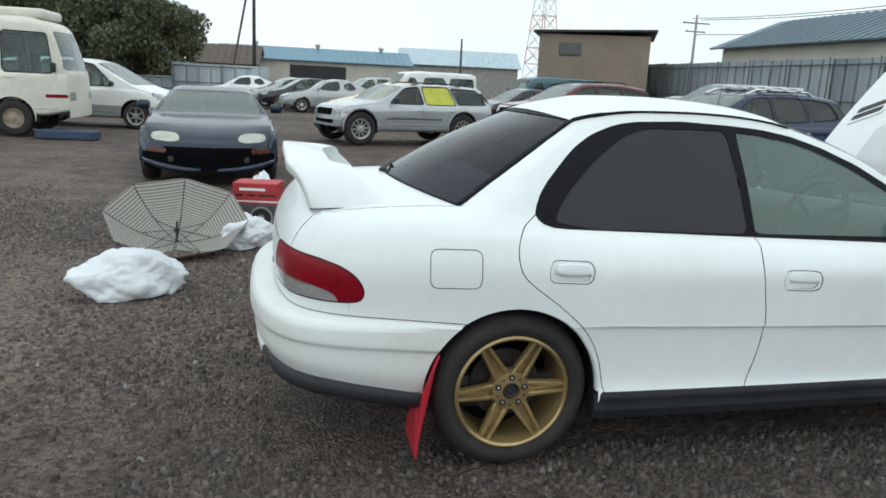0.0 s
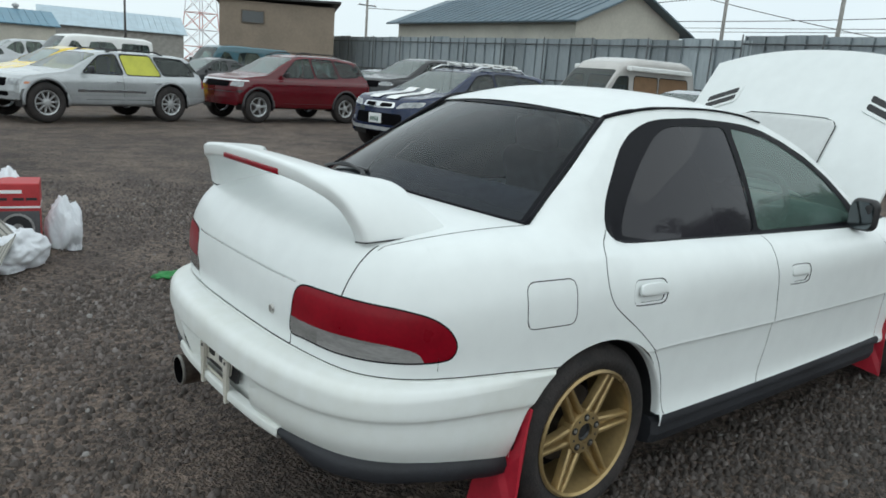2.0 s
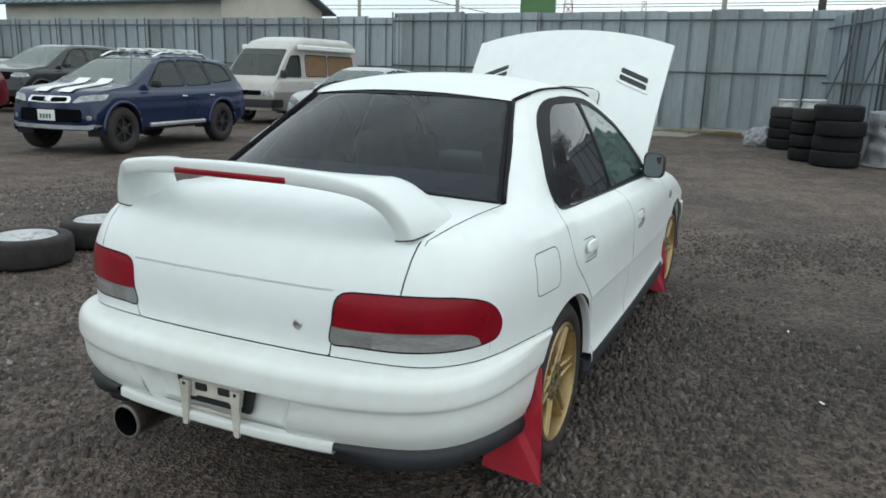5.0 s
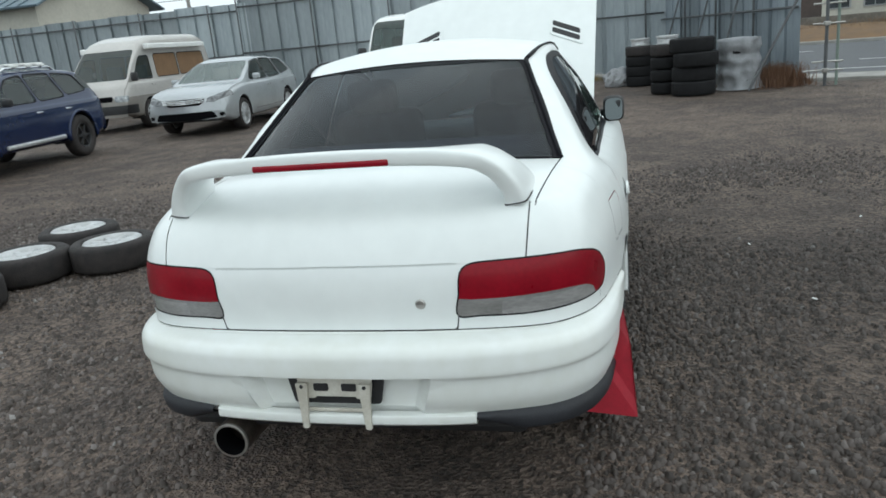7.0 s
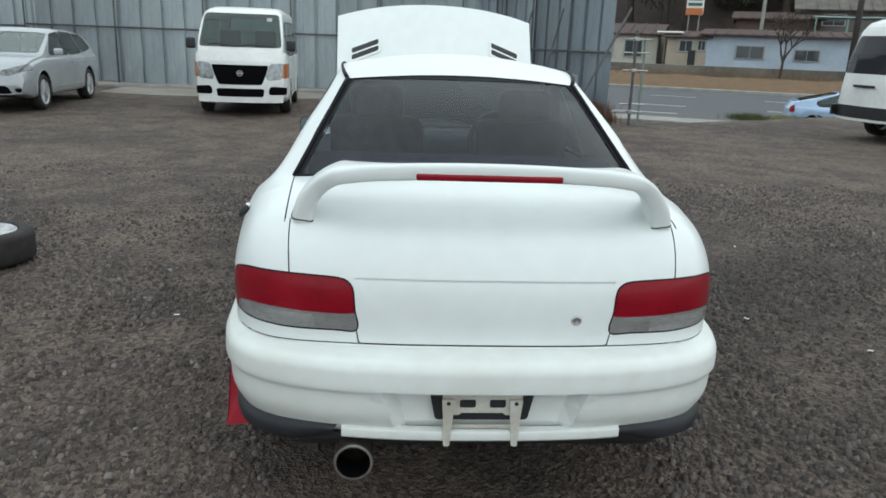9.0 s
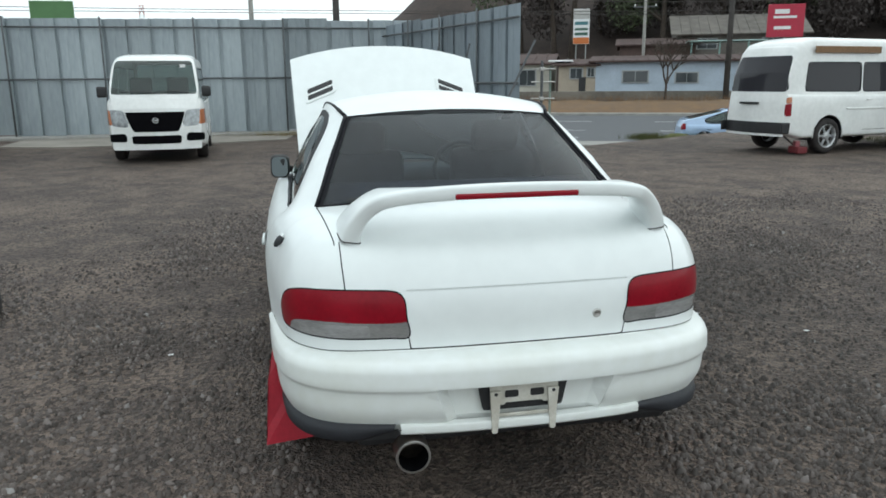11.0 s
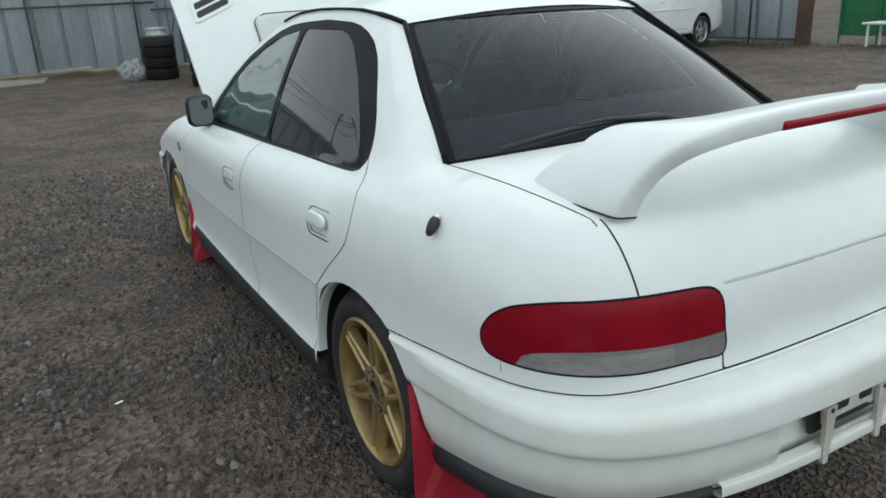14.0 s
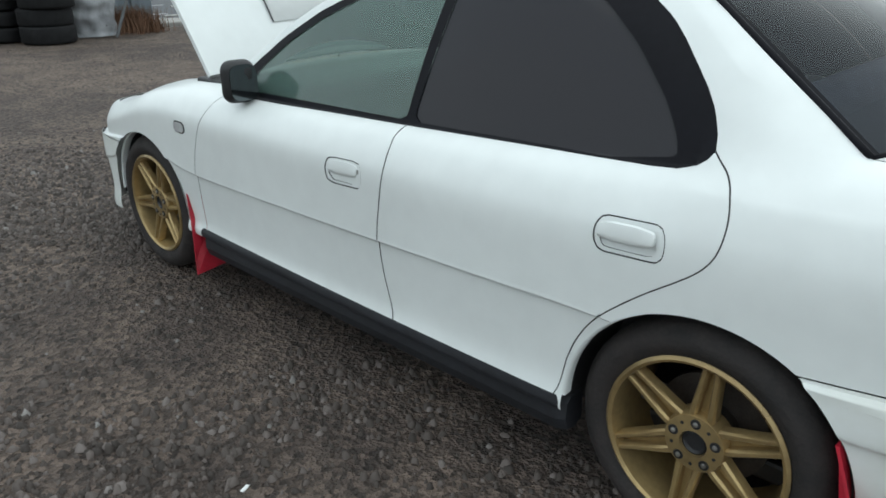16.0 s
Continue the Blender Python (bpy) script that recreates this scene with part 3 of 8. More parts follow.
    sk.smooth(lambda x, y, z: (x > -.34) & (x < .10) & (z > .90) & (z < 1.10) & (np.abs(y) > .52), 60)
    sk.smooth(lambda x, y, z: (x < -.60) & (z > .90) & (z < 1.0) & (np.abs(y) < .70), 12)

    # ---- cutting the panels ----
    ab = np.abs
    for cx, r in ((-.006, .340), (FRONT_AXLE, .332)):
        sk.cut(lambda x, y, z: np.maximum(np.hypot(x - cx, (z - .297) * 1.0) - r, .6 - ab(y)), "void", ("body",))
    sk.panel(lambda x, y, z: np.maximum(z - np.interp(x, [-.86, -.80, -.6, -.4, -.2, -.1], [.6125, .6055, .600, .590, .578, .578]), x + .12), "rear_bumper", ("body",), .0018)
    sk.panel(lambda x, y, z: np.maximum(z - .556, 2.78 - x), "front_bumper", ("body",))
    wrap = lambda x, y: ab(y) + (x + .87) * .9
    lamp = poly_sd(smooth_line([(.374, .655), (.379, .72), (.386, .766), (.402, .792), (.440, .806), (.53, .809), (.62, .809), (.73, .806), (.84, .798), (.945, .778), (1.007, .748), (1.040, .712), (1.046, .685), (1.034, .662), (1.0, .651), (.9, .648), (.72, .649), (.59, .649), (.45, .652)], 4))
    smoke = poly_sd(smooth_line([(.30, .60), (.30, .703), (.42, .703), (.52, .703), (.65, .705), (.77, .702), (.86, .692), (.905, .680), (.930, .662), (.935, .60), (.6, .58)], 4))
    reverse = poly_sd(rounded([(.515, .60), (.515, .695), (.80, .695), (.99, .70), (.99, .60)], .012))
    rearside = lambda x: x + .45
    sk.cut(lambda x, y, z: np.maximum(np.maximum(ab(wrap(x, y) - .985) - .0018, z - .70), np.maximum(x + .5, .611 - z)), "gap", ("body",))
    sk.panel(lambda x, y, z: np.maximum(lamp(wrap(x, y), z), rearside(x)), "lamp", ("body",), .0024, "lamp_rim")
    sk.cut(lambda x, y, z: smoke(wrap(x, y), z), "lamp_low", ("lamp",))
    sk.cut(lambda x, y, z: reverse(wrap(x, y), z), "lamp_reverse", ("lamp_low",))
    lid = poly_sd([(-.2, .6135), (.364, .6135), (.372, .66), (.386, .72), (.395, .775), (.43, .80), (.565, .803), (.568, .84), (.571, .88), (.573, .93), (.574, .99), (-.2, .99)])
    sk.panel(lambda x, y, z: np.maximum(lid(ab(y), z), x + .62), "lid", ("body",), .002)
    sk.cut(lambda x, y, z: np.maximum(np.maximum(ab(ab(y) - np.interp(x, lid_edge[:, 0], lid_edge[:, 1])) - .0022, x + .2), -.72 - x), "gap", ("lid", "body"))
    sk.cut(lambda x, y, z: np.maximum(np.maximum(ab(z - .806) - .0032, ab(y) - .377), x + .6), "press", ("lid",))
    # the shut lines are smooth curves through a few points, from the window down to the sill
    shut_rear = smooth_run([(.08, 1.1), (.078, .985), (.062, .958), (.022, .930), (-.004, .895), (-.016, .845), (-.010, .79), (.012, .752), (.050, .718), (.15, .645), (.245, .562), (.298, .49), (.332, .41), (.350, .32), (.372, .275)])
    shut_mid = smooth_run([(.95, .272), (.972, .33), (.994, .40), (1.007, .47), (1.010, .54), (1.003, .62), (.988, .70), (.976, .78), (.978, .84), (.985, .89), (.97, 1.1)])
    shut_front = smooth_run([(2.085, .268), (2.105, .30), (2.118, .38), (2.118, .46), (2.108, .56), (2.085, .64), (2.04, .73), (2.00, .80), (1.965, .85), (1.94, .88), (1.90, 1.1)])
    rdoor = poly_sd(shut_rear + shut_mid)
    fdoor = poly_sd([(x + .001, z) for x, z in shut_mid[::-1]] + shut_front)
    sk.panel(lambda x, y, z: np.maximum(rdoor(x, z), .5 - ab(y)), "rear_door", ("body",), .0017)
    sk.panel(lambda x, y, z: np.maximum(fdoor(x, z), .5 - ab(y)), "front_door", ("body",), .0017)
    wing = lambda x, y, z: 2.08 - x
    sk.cut(lambda x, y, z: np.maximum(wing(x, y, z), .3 - ab(y)), "front_wing", ("body",))
    fuel = poly_sd(rounded([(-.335, .712), (-.150, .712), (-.150, .850), (-.335, .850)], .03))
    sk.panel(lambda x, y, z: np.maximum(fuel(x, z), y + .5), "fuel_flap", ("body",), .0016)
    later = []
    hr = poly_sd(rounded([(.104, .736), (.262, .730), (.276, .774), (.262, .812), (.112, .818), (.099, .776)], .034))
    hf = poly_sd(rounded([(1.074, .698), (1.232, .692), (1.246, .736), (1.232, .772), (1.082, .778), (1.070, .738)], .034))
    sk.panel(lambda x, y, z: np.maximum(hr(x, z), .5 - ab(y)), "handle_r", ("rear_door",), .0015)
    for dx, dz, nm in ((-.006, .006, "handle_r"), (.965, -.033, "handle_f")):
        hollow = poly_sd(rounded([(.128 + dx, .739 + dz), (.258 + dx, .735 + dz), (.266 + dx, .770 + dz), (.122 + dx, .774 + dz)], .016))
        later.append((hollow, nm))
    sk.panel(lambda x, y, z: np.maximum(hf(x, z), .5 - ab(y)), "handle_f", ("front_door",), .0015)
    for hollow, nm in later:
        sk.cut(lambda x, y, z: hollow(x, z), "hollow", (nm,))
    mk = poly_sd(rounded([(2.150, .690), (2.238, .690), (2.238, .734), (2.150, .734)], .016))
    sk.panel(lambda x, y, z: np.maximum(mk(x, z), .5 - ab(y)), "marker", ("front_wing",), .002)
    frame_out = poly_sd([(.100, .932), (.080, .948), (.070, .965), (.078, .995), (.10, 1.04), (.13, 1.08), (.17, 1.122), (.22, 1.172), (.27, 1.215), (.34, 1.258), (.41, 1.286), (.47, 1.303), (.54, 1.313), (.73, 1.321), (.96, 1.311), (1.10, 1.300), (1.24, 1.277), (1.38, 1.236), (1.54, 1.170), (1.71, 1.075), (1.86, .965), (1.955, .872), (1.93, .858), (1.6, .866), (1.0, .886), (.5, .904), (.2, .914), (.14, .919)])
    gl_r = poly_sd(rounded([(.150, .938), (.172, .985), (.22, 1.052), (.33, 1.157), (.46, 1.249), (.53, 1.278), (.60, 1.291), (.925, 1.291), (.972, .897), (.30, .914)], .03))
    gl_f = poly_sd(rounded([(1.002, .898), (.968, 1.288), (1.10, 1.273), (1.24, 1.250), (1.37, 1.212), (1.52, 1.148), (1.67, 1.065), (1.80, .965), (1.870, .882)], .02))
    sk.cut(lambda x, y, z: np.maximum(frame_out(x, z), .3 - ab(y)), "window_frame", ("cabin", "rear_door", "front_door", "gap", "body"))
    sk.cut(lambda x, y, z: gl_r(x, z), "glass_r", ("window_frame",))
    sk.cut(lambda x, y, z: gl_f(x, z), "glass_f", ("window_frame",))
    sk.cut(lambda x, y, z: z - .278, "sill_edge", ("body",))
    sk.cut(lambda x, y, z: np.maximum(z - .300, np.maximum(.34 - x, x - 2.14)), "sill_black", ("body", "rear_door", "front_door", "gap", "sill_edge", "front_wing"))
    recess = poly_sd([(-.30, .506), (.30, .506), (.262, .39), (.25, .20), (-.25, .20), (-.262, .39)])
    sk.cut(lambda x, y, z: np.maximum(recess(y, z), x + .6), "recess", ("rear_bumper",))
    # the black band round the rear screen
    sk.cut(lambda x, y, z: 0.020 - np.minimum(np.interp(z, [.98, 1.303], [.628, .470]) - ab(y), (1.326 - .06 * y * y - z) * 2.6), "rear_screen_in", ("rear_screen",), "rear_screen_band")
    sk.normals()

    t = sk.take
    sk.L = ["rear_pillar" if l == "body" and min(sk.V[i][2] for i in f) > .935 and np.mean([sk.V[i][0] for i in f]) > -.75 else "a_post" if l == "body" and np.mean([sk.V[i][0] for i in f]) > 1.5 else "b_post" if l == "body" and np.mean([sk.V[i][0] for i in f]) > .5 else l for f, l in zip(sk.F, sk.L)]
    for sd in (1, -1):
        t("body", "quarter_panel", WHITE, car, side=sd)
        t("rear_pillar", "rear_shoulder", WHITE, car, side=sd)
        t("b_post", "centre_post", WHITE, car, side=sd)
        t("sill_black", "sill_top", LIP, car, "black plastic sill top", side=sd)
    sk.pieces("a_post", "door_frame_edge", WHITE, car)
    t("sill_edge", "sill_panel", WHITE, car, side=1)
    t("sill_edge", "sill_panel", WHITE, car, side=-1)
    t("cabin", "roof_pillar", WHITE, car, side=1)
    t("cabin", "roof_pillar", WHITE, car, side=-1)
    t("roof", "roof", WHITE, car)
    lid_ob = t("lid", "boot_lid", WHITE, car, "white boot lid")
    t("press", "pressed_line", PRESSED_SHADE, lid_ob, push=-.003)
    t("rear_bumper", "rear_bumper", BUMPER_WHITE, car, "white bumper with grey smudges")
    t("front_bumper", "front_bumper", BUMPER_WHITE, car)
    t("wing_top", "wing_edge", WHITE, car, side=1)
    t("wing_top", "wing_edge", WHITE, car, side=-1)
    sk.pieces("gap", "panel_gap", GAP, car, push=-.004)
    for sd in (1, -1):
        rd = t("rear_door", "rear_door", WHITE, car, side=sd)
        fd = t("front_door", "front_door", WHITE, car, side=sd)
        t("front_wing", "front_wing", WHITE, car, side=sd)
        wf = t("window_frame", "window_frame", TRIM, car, "black window surround", side=sd)
        g1 = t("glass_r", "rear_side_window", TINT, car, "black tinted glass", push=-.004, side=sd)
        g2 = t("glass_f", "front_side_window", GREEN_GLASS, car, "clear green glass", push=-.004, side=sd)
        lp = t("lamp", "tail_lamp", RED_LENS, car, "red tail lamp", push=.001, side=sd)
        t("lamp_low", "smoked_lens", SMOKE_LENS, lp, "smoked grey lens", push=.001, side=sd)
        t("lamp_reverse", "reverse_lens", REVERSE_LENS, lp, "pale grey reversing lens", push=.001, side=sd)
        t("lamp_rim", "lamp_surround", TRIM, lp, push=.001, side=sd)
        t("handle_r", "door_handle", WHITE, rd, push=-.002, side=sd)
        t("handle_f", "door_handle", WHITE, fd, push=-.002, side=sd)
        sk.pieces("hollow", "handle_hollow", WHITE, rd, "finger hollow behind the grip", push=-.006, side=sd)
        for (hx, hz), up in (((.190, .782), rd), ((1.161, .743), fd)):
            # a flat grip with a rolled lower edge over the hollow
            b = bmesh.new()
            rings = []
            for dx in (-.070, -.064, -.03, .0, .03, .064, .070):
                k = 1 if abs(dx) < .06 else .8 if abs(dx) < .066 else .45
                prof = ((-.002, .026 * k), (.006, .024 * k), (.0095, .012 * k), (.0105, -.004), (.011, -.013 * k), (.007, -.018 * k), (-.002, -.017 * k))
                rings.append([b.verts.new((hx + dx, sd * (.8485 + o), hz + h - .0004 * dx / .01)) for o, h in prof])
            for r0, r1 in zip(rings, rings[1:]):
                for i in range(6):
                    b.faces.new((r0[i], r0[i + 1], r1[i + 1], r1[i]))
            b.faces.new(rings[0])
            b.faces.new(rings[-1])
            bmesh.ops.recalc_face_normals(b, faces=b.faces[:])
            part("handle_grip", b, WHITE, up, angle=50)
        b = lathe([(.0005, 0), (.0085, 0), (.0085, .004), (.0005, .004)], 14)
        bmesh.ops.transform(b, matrix=pose(1.092, sd * .8515, .748), verts=b.verts[:])
        part("door_lock", b, STEEL, fd, angle=40)
        t("marker", "side_marker", CLEAR_LENS, car, "smoked side marker", push=.003, side=sd)
    t("fuel_flap", "fuel_flap", WHITE, car)
    t("windscreen", "windscreen", WINDSCREEN_GLASS, car, "clear green windscreen")
    rs = t("rear_screen_in", "rear_screen", REAR_TINT, car, "dark tinted rear screen", push=-.003)
    t("rear_screen_band", "screen_band", TRIM, rs)

    # mouldings along the roof, the screen and the belt
    for sd in (1, -1):
        f = lambda p, d=0.0: (p[0], p[1] * sd, p[2] + d)
        part("roof_moulding", tube([f(p, .004) for p in edge[0:roof_n + 1:3]], [.0085 if i < 6 else .006 if i < 12 else .0045 for i in range(len(edge[0:roof_n + 1:3]))], 8), TRIM, car, smooth=True)
        part("screen_moulding", tube([f(p, .003) for p in (RS[-1])], .0085, 8), TRIM, car, smooth=True)
    part("screen_moulding", tube([(p[0][0], p[0][1], p[0][2] + .002) for p in RS], .006, 6), TRIM, car, smooth=True)
    part("screen_moulding", tube([(p[-1][0], p[-1][1], p[-1][2] - .001) for p in RS], .0032, 6), TRIM, car, smooth=True)

    # plate recess in the rear bumper
    o = [(.30, .506, -.9615), (.281, .448, -.9495), (.262, .39, -.9345), (.255, .343, -.905)]
    o += [(-y, z, x) for y, z, x in o[::-1]]
    V, F = [], []
    for y, z, xs in o:
        V += [(xs + .006, y + math.copysign(.035, y), z), (xs, y, z), (-.905 if z > .36 else -.893, y * .86, z - (.012 if z > .5 else 0))]
    for i in range(8):
        a, b = 3 * i, 3 * ((i + 1) % 8)
        F += [(a, b, b + 1, a + 1), (a + 1, b + 1, b + 2, a + 2)]
    F += [(2, 5, 20, 23), (5, 8, 17, 20), (8, 11, 14, 17)]
    obj("plate_recess", V, F, BUMPER_WHITE, car, smooth=False)
    # bottom edge of the bumper
    K2 = dense(K[:, None, :].repeat(1, 1), 6, 0)[:, 0]
    half = [p for p in K2 if p[0] < -.8 and p[1] < .425]
    run = [(p[0], p[1]) for p in half[::-1]] + [(p[0], -p[1]) for p in half[1:]]
    strip = [[(x + dx, y, z) for x, y in run] for dx, z in ((.055, .378), (.030, .376), (.027, .370), (.026, .350), (.031, .343), (.06, .343))]
    s4 = Skin().grid(np.array(strip), "s")
    s4.normals()
    s4.take("s", "bumper_lip", BUMPER_WHITE, car)
    # plate bracket, an off-white pressing with two legs
    plate = [(-.112, .492), (.120, .492), (.120, .470), (.112, .425), (.070, .425), (.066, .432), (-.058, .432), (-.062, .425), (-.104, .425), (-.112, .470)]
    br = part("plate_bracket", prism(rounded(plate, .006, 3), -.938, -.934, "yz"), BRACKET, car, "off-white bracket with no plate on it")
    for y, ft in ((-.092, -.092), (.103, .106)):
        leg = prism(rounded([(y - .019, .478), (y + .019, .478), (y + .015, .42), (ft + .009, .332), (ft - .009, .332), (y - .013, .42)], .005, 3), -.952, -.941, "yz")
        part("bracket_leg", leg, BRACKET, br)
        hole = lathe([(.0005, 0), (.006, 0), (.006, -.002), (.0005, -.002)], 10, axis="x")
        bmesh.ops.translate(hole, vec=(-.952, y, .468), verts=hole.verts[:])
        part("screw_hole", hole, BLACK, br)
    for y in (-.040, .047):
        part("slot", prism(rounded([(y - .023, .450), (y + .023, .450), (y + .023, .474), (y - .023, .474)], .006), -.9405, -.9385, "yz"), BLACK, br)
    part("backing", prism(rounded([(-.150, .499), (.158, .499), (.140, .404), (-.130, .404)], .012), -.926, -.920, "yz"), BLACK, br)
    part("lower_rail", box(.008, .19, .012, -.936, .005, .388, .003), BRACKET, br)

    # dark lips under the bumper corners
    for sd in (1, -1):
        lo = [p for p in K2 if p[0] < -.345 and p[1] > (.43 if sd > 0 else .415)]
        rowz = []
        for dz, ins in ((.014, .060), (0, .036), (-.022, .028), (-.05, .034), (-.062, .05), (-.055, .08)):
            line = []
            for i, p in enumerate(lo):
                d = np.array((p[0] + .35, p[1]))
                q = p - d / np.linalg.norm(d) * ins
                f = min(1, (i + .3) / 8)
                zb = np.interp(p[0], [-.93, -.87, -.785, -.667, -.51, -.39], [.374, .363, .356, .347, .322, .304])
                line.append((q[0], q[1] * sd, zb + dz * (.35 + .65 * f)))
            rowz.append(line)
        s2 = Skin().grid(np.array(rowz), "lip", flip=sd > 0)
        s2.normals()
        s2.take("lip", "bumper_corner_lip", LIP, car, "dark grey plastic lip")
    # black sills
    for sd in (1, -1):
        prof = [(.805, .276), (.828, .262), (.832, .215), (.818, .178), (.775, .170), (.74, .19), (.74, .276)]
        V, F = [], []
        xs = [.335, .36, .45, 1.2, 2.05, 2.13, 2.15]
        for i, x in enumerate(xs):
            k = .82 if i in (0, len(xs) - 1) else 1
            V += [(x, sd * (.74 + (y - .74) * k), z) for y, z in prof]
        n = len(prof)
        for i in range(len(xs) - 1):
            for j in range(n):
                q = (i * n + j, i * n + (j + 1) % n, (i + 1) * n + (j + 1) % n, (i + 1) * n + j)
                F.append(q if sd < 0 else q[::-1])
        F += [tuple(range(n)), tuple(range((len(xs) - 1) * n, len(xs) * n))]
        ob = obj("sill", V, F, LIP, car, "black plastic sill", smooth=False)
    # rolled lips of the wheel arches
    for cx, r in ((-.006, .340), (FRONT_AXLE, .332)):
        for sd in (1, -1):
            V, F = [], []
            for i in range(41):
                a = radians(1 + 178 * i / 40)
                y = np.interp(cx + r * math.cos(a), B[:23, 0], B[:23, 1]) if cx < 1 else np.interp(cx + r * math.cos(a), B[14:27, 0], B[14:27, 1])
                for dr, dy in ((.001, -.012), (-.004, -.014), (-.006, -.020), (-.004, -.045)):
                    V.append((cx + (r + dr) * math.cos(a), sd * (y + dy), .297 + (r + dr) * math.sin(a)))
            F = [(4 * i + j, 4 * i + j + 1, 4 * i + j + 5, 4 * i + j + 4) for i in range(40) for j in range(3)]
            obj("arch_lip", V, F, WHITE, car)
    # floor of the car and wheel wells
    part("underbody", box(3.1, 1.30, .06, 1.35, 0, .205, .01), BLACK, car)
    part("spare_wheel_well", box(.46, .60, .16, -.50, -.12, .30, .07, 4), BLACK, car, smooth=True)
    part("rear_beam", box(.5, 1.1, .12, -.62, 0, .34, .03), BLACK, car)
    for cx in (0, FRONT_AXLE):
        for sd in (1, -1):
            V, F = [], []
            for i in range(25):
                a = radians(-3 + 186 * i / 24)
                for y in (.80, .52):
                    V.append((cx + .338 * math.cos(a), sd * y, .297 + .338 * math.sin(a)))
            for i in range(24):
                F.append((2 * i, 2 * i + 1, 2 * i + 3, 2 * i + 2))
            c = len(V)
            V.append((cx, sd * .52, .297))
            for i in range(24):
                F.append((2 * i + 1, c, 2 * i + 3))
            obj("wheel_well", V, F, BLACK, car)
    # wheels
    for cx, tr in ((0, .706), (FRONT_AXLE, .712)):
        for sd in (1, -1):
            m = pose(cx, sd * tr, .298) @ (pose(0, 0, 0) if sd > 0 else pose(0, 0, 0, 0, 0, 180))
            twin_spoke_wheel(car, m, turn=(-3 if sd < 0 else 36) + (14 if cx else 0))
    # red mudflaps
    for sd in (1, -1):
        for x0, yi, yo, zt, zb in ((-.335, .655, .822, .46, .082), (2.205, .68, .826, .42, .09)):
            V = []
            for x in (x0, x0 - .007):
                V += [(x + .045, sd * yo, zt), (x - .01, sd * (yo + .024), zt - .12), (x - .035, sd * (yo + .042), zb), (x - .035, sd * yi, zb + .02), (x - .01, sd * (yi + .04), zt - .10), (x + .045, sd * (yo - .05), zt)]
            F = [(0, 1, 2, 3, 4, 5), (11, 10, 9, 8, 7, 6)] + [(i, (i + 1) % 6, 6 + (i + 1) % 6, 6 + i) for i in range(6)]
            obj("mudflap", V, F, RED_FLAP, car, "red plastic mudflap", smooth=False)
    # exhaust
    ex = lathe([(.050, 0), (.057, 0), (.0575, -.02), (.058, -.17), (.040, -.20), (.040, -.19), (.050, -.16)], 36, axis="x")
    bmesh.ops.transform(ex, matrix=pose(-.940, .374, .272) @ Matrix.Diagonal((-1, 1, 1, 1)), verts=ex.verts[:])
    bmesh.ops.recalc_face_normals(ex, faces=ex.faces[:])
    ep = part("exhaust_tip", ex, PIPE, car, "wide round steel exhaust tip", angle=40)
    b = tube([(-.86, .374, .272), (-.6, .36, .285), (-.35, .30, .28)], [.046, .042, .035], 16)
    part("exhaust_pipe", b, PIPE, ep, smooth=True)
    b = lathe([(.0494, -.003), (.0494, .150), (.0005, .150), (.0005, .153), (.0505, .153), (.0505, .012)], 30, axis="x")
    bmesh.ops.transform(b, matrix=pose(-.940, .374, .272), verts=b.verts[:])
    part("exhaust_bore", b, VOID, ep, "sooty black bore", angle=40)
    b = lathe([(.0495, -.003), (.0540, -.003), (.0570, -.002), (.0578, .004), (.0575, .006), (.0500, .003)], 36, axis="x")
    bmesh.ops.transform(b, matrix=pose(-.940, .374, .272), verts=b.verts[:])
    part("exhaust_rim", b, STEEL, ep, "bright rolled rim", angle=60)
    part("silencer", box(.34, .22, .15, -.60, .40, .30, .05, 4), IRON, car, smooth=True)
    # boot lock
    b = lathe([(.0005, 0), (.014, 0), (.0155, -.004), (.0115, -.009), (.0005, -.007)], 24, axis="x")
    bmesh.ops.transform(b, matrix=pose(-.8715, -.265, .695), verts=b.verts[:])
    part("boot_lock", b, STEEL, lid_ob, "round steel lock", angle=40)
    # rear spoiler
    outer = [(.566, .946), (.562, .970), (.551, 1.000), (.532, 1.032), (.507, 1.062), (.474, 1.090), (.436, 1.110), (.376, 1.122), (.30, 1.129), (.15, 1.136), (0, 1.138)]
    chord = [(-.745, -.462), (-.750, -.472), (-.758, -.492), (-.770, -.520), (-.784, -.550), (-.806, -.562), (-.824, -.586), (-.832, -.618), (-.833, -.648), (-.836, -.655), (-.836, -.655)]
    thick = [.034, .032, .030, .028, .026, .025, .0245, .0245, .0245, .0245, .0245]
    fold = lambda A, sg: np.vstack([A, (A * sg)[-2::-1]])
    P, C = fold(np.array(outer), (-1, 1)), fold(np.array(chord), (1, 1))
    TH = fold(np.array(thick)[:, None], (1,))
    Pd = dense(np.column_stack([P, np.zeros(len(P))])[:, None, :], 4, 0)[:, 0, :2]
    Cd = dense(np.column_stack([C, TH])[:, None, :], 4, 0)[:, 0]
    V, F = [], []
    # the section runs from the blunt tail to a thin leading edge; 0 is the outer skin, -2 the inner
    sec = [(0, -1.55), (0, -.5), (.012, -.2), (.05, -.02), (.16, 0), (.4, -.06), (.7, -.22), (.92, -.5), (1, -.72), (1, -.85), (.92, -1.1), (.7, -1.5), (.45, -1.85), (.2, -2), (.06, -1.9), (.015, -1.75)]
    n = len(sec)
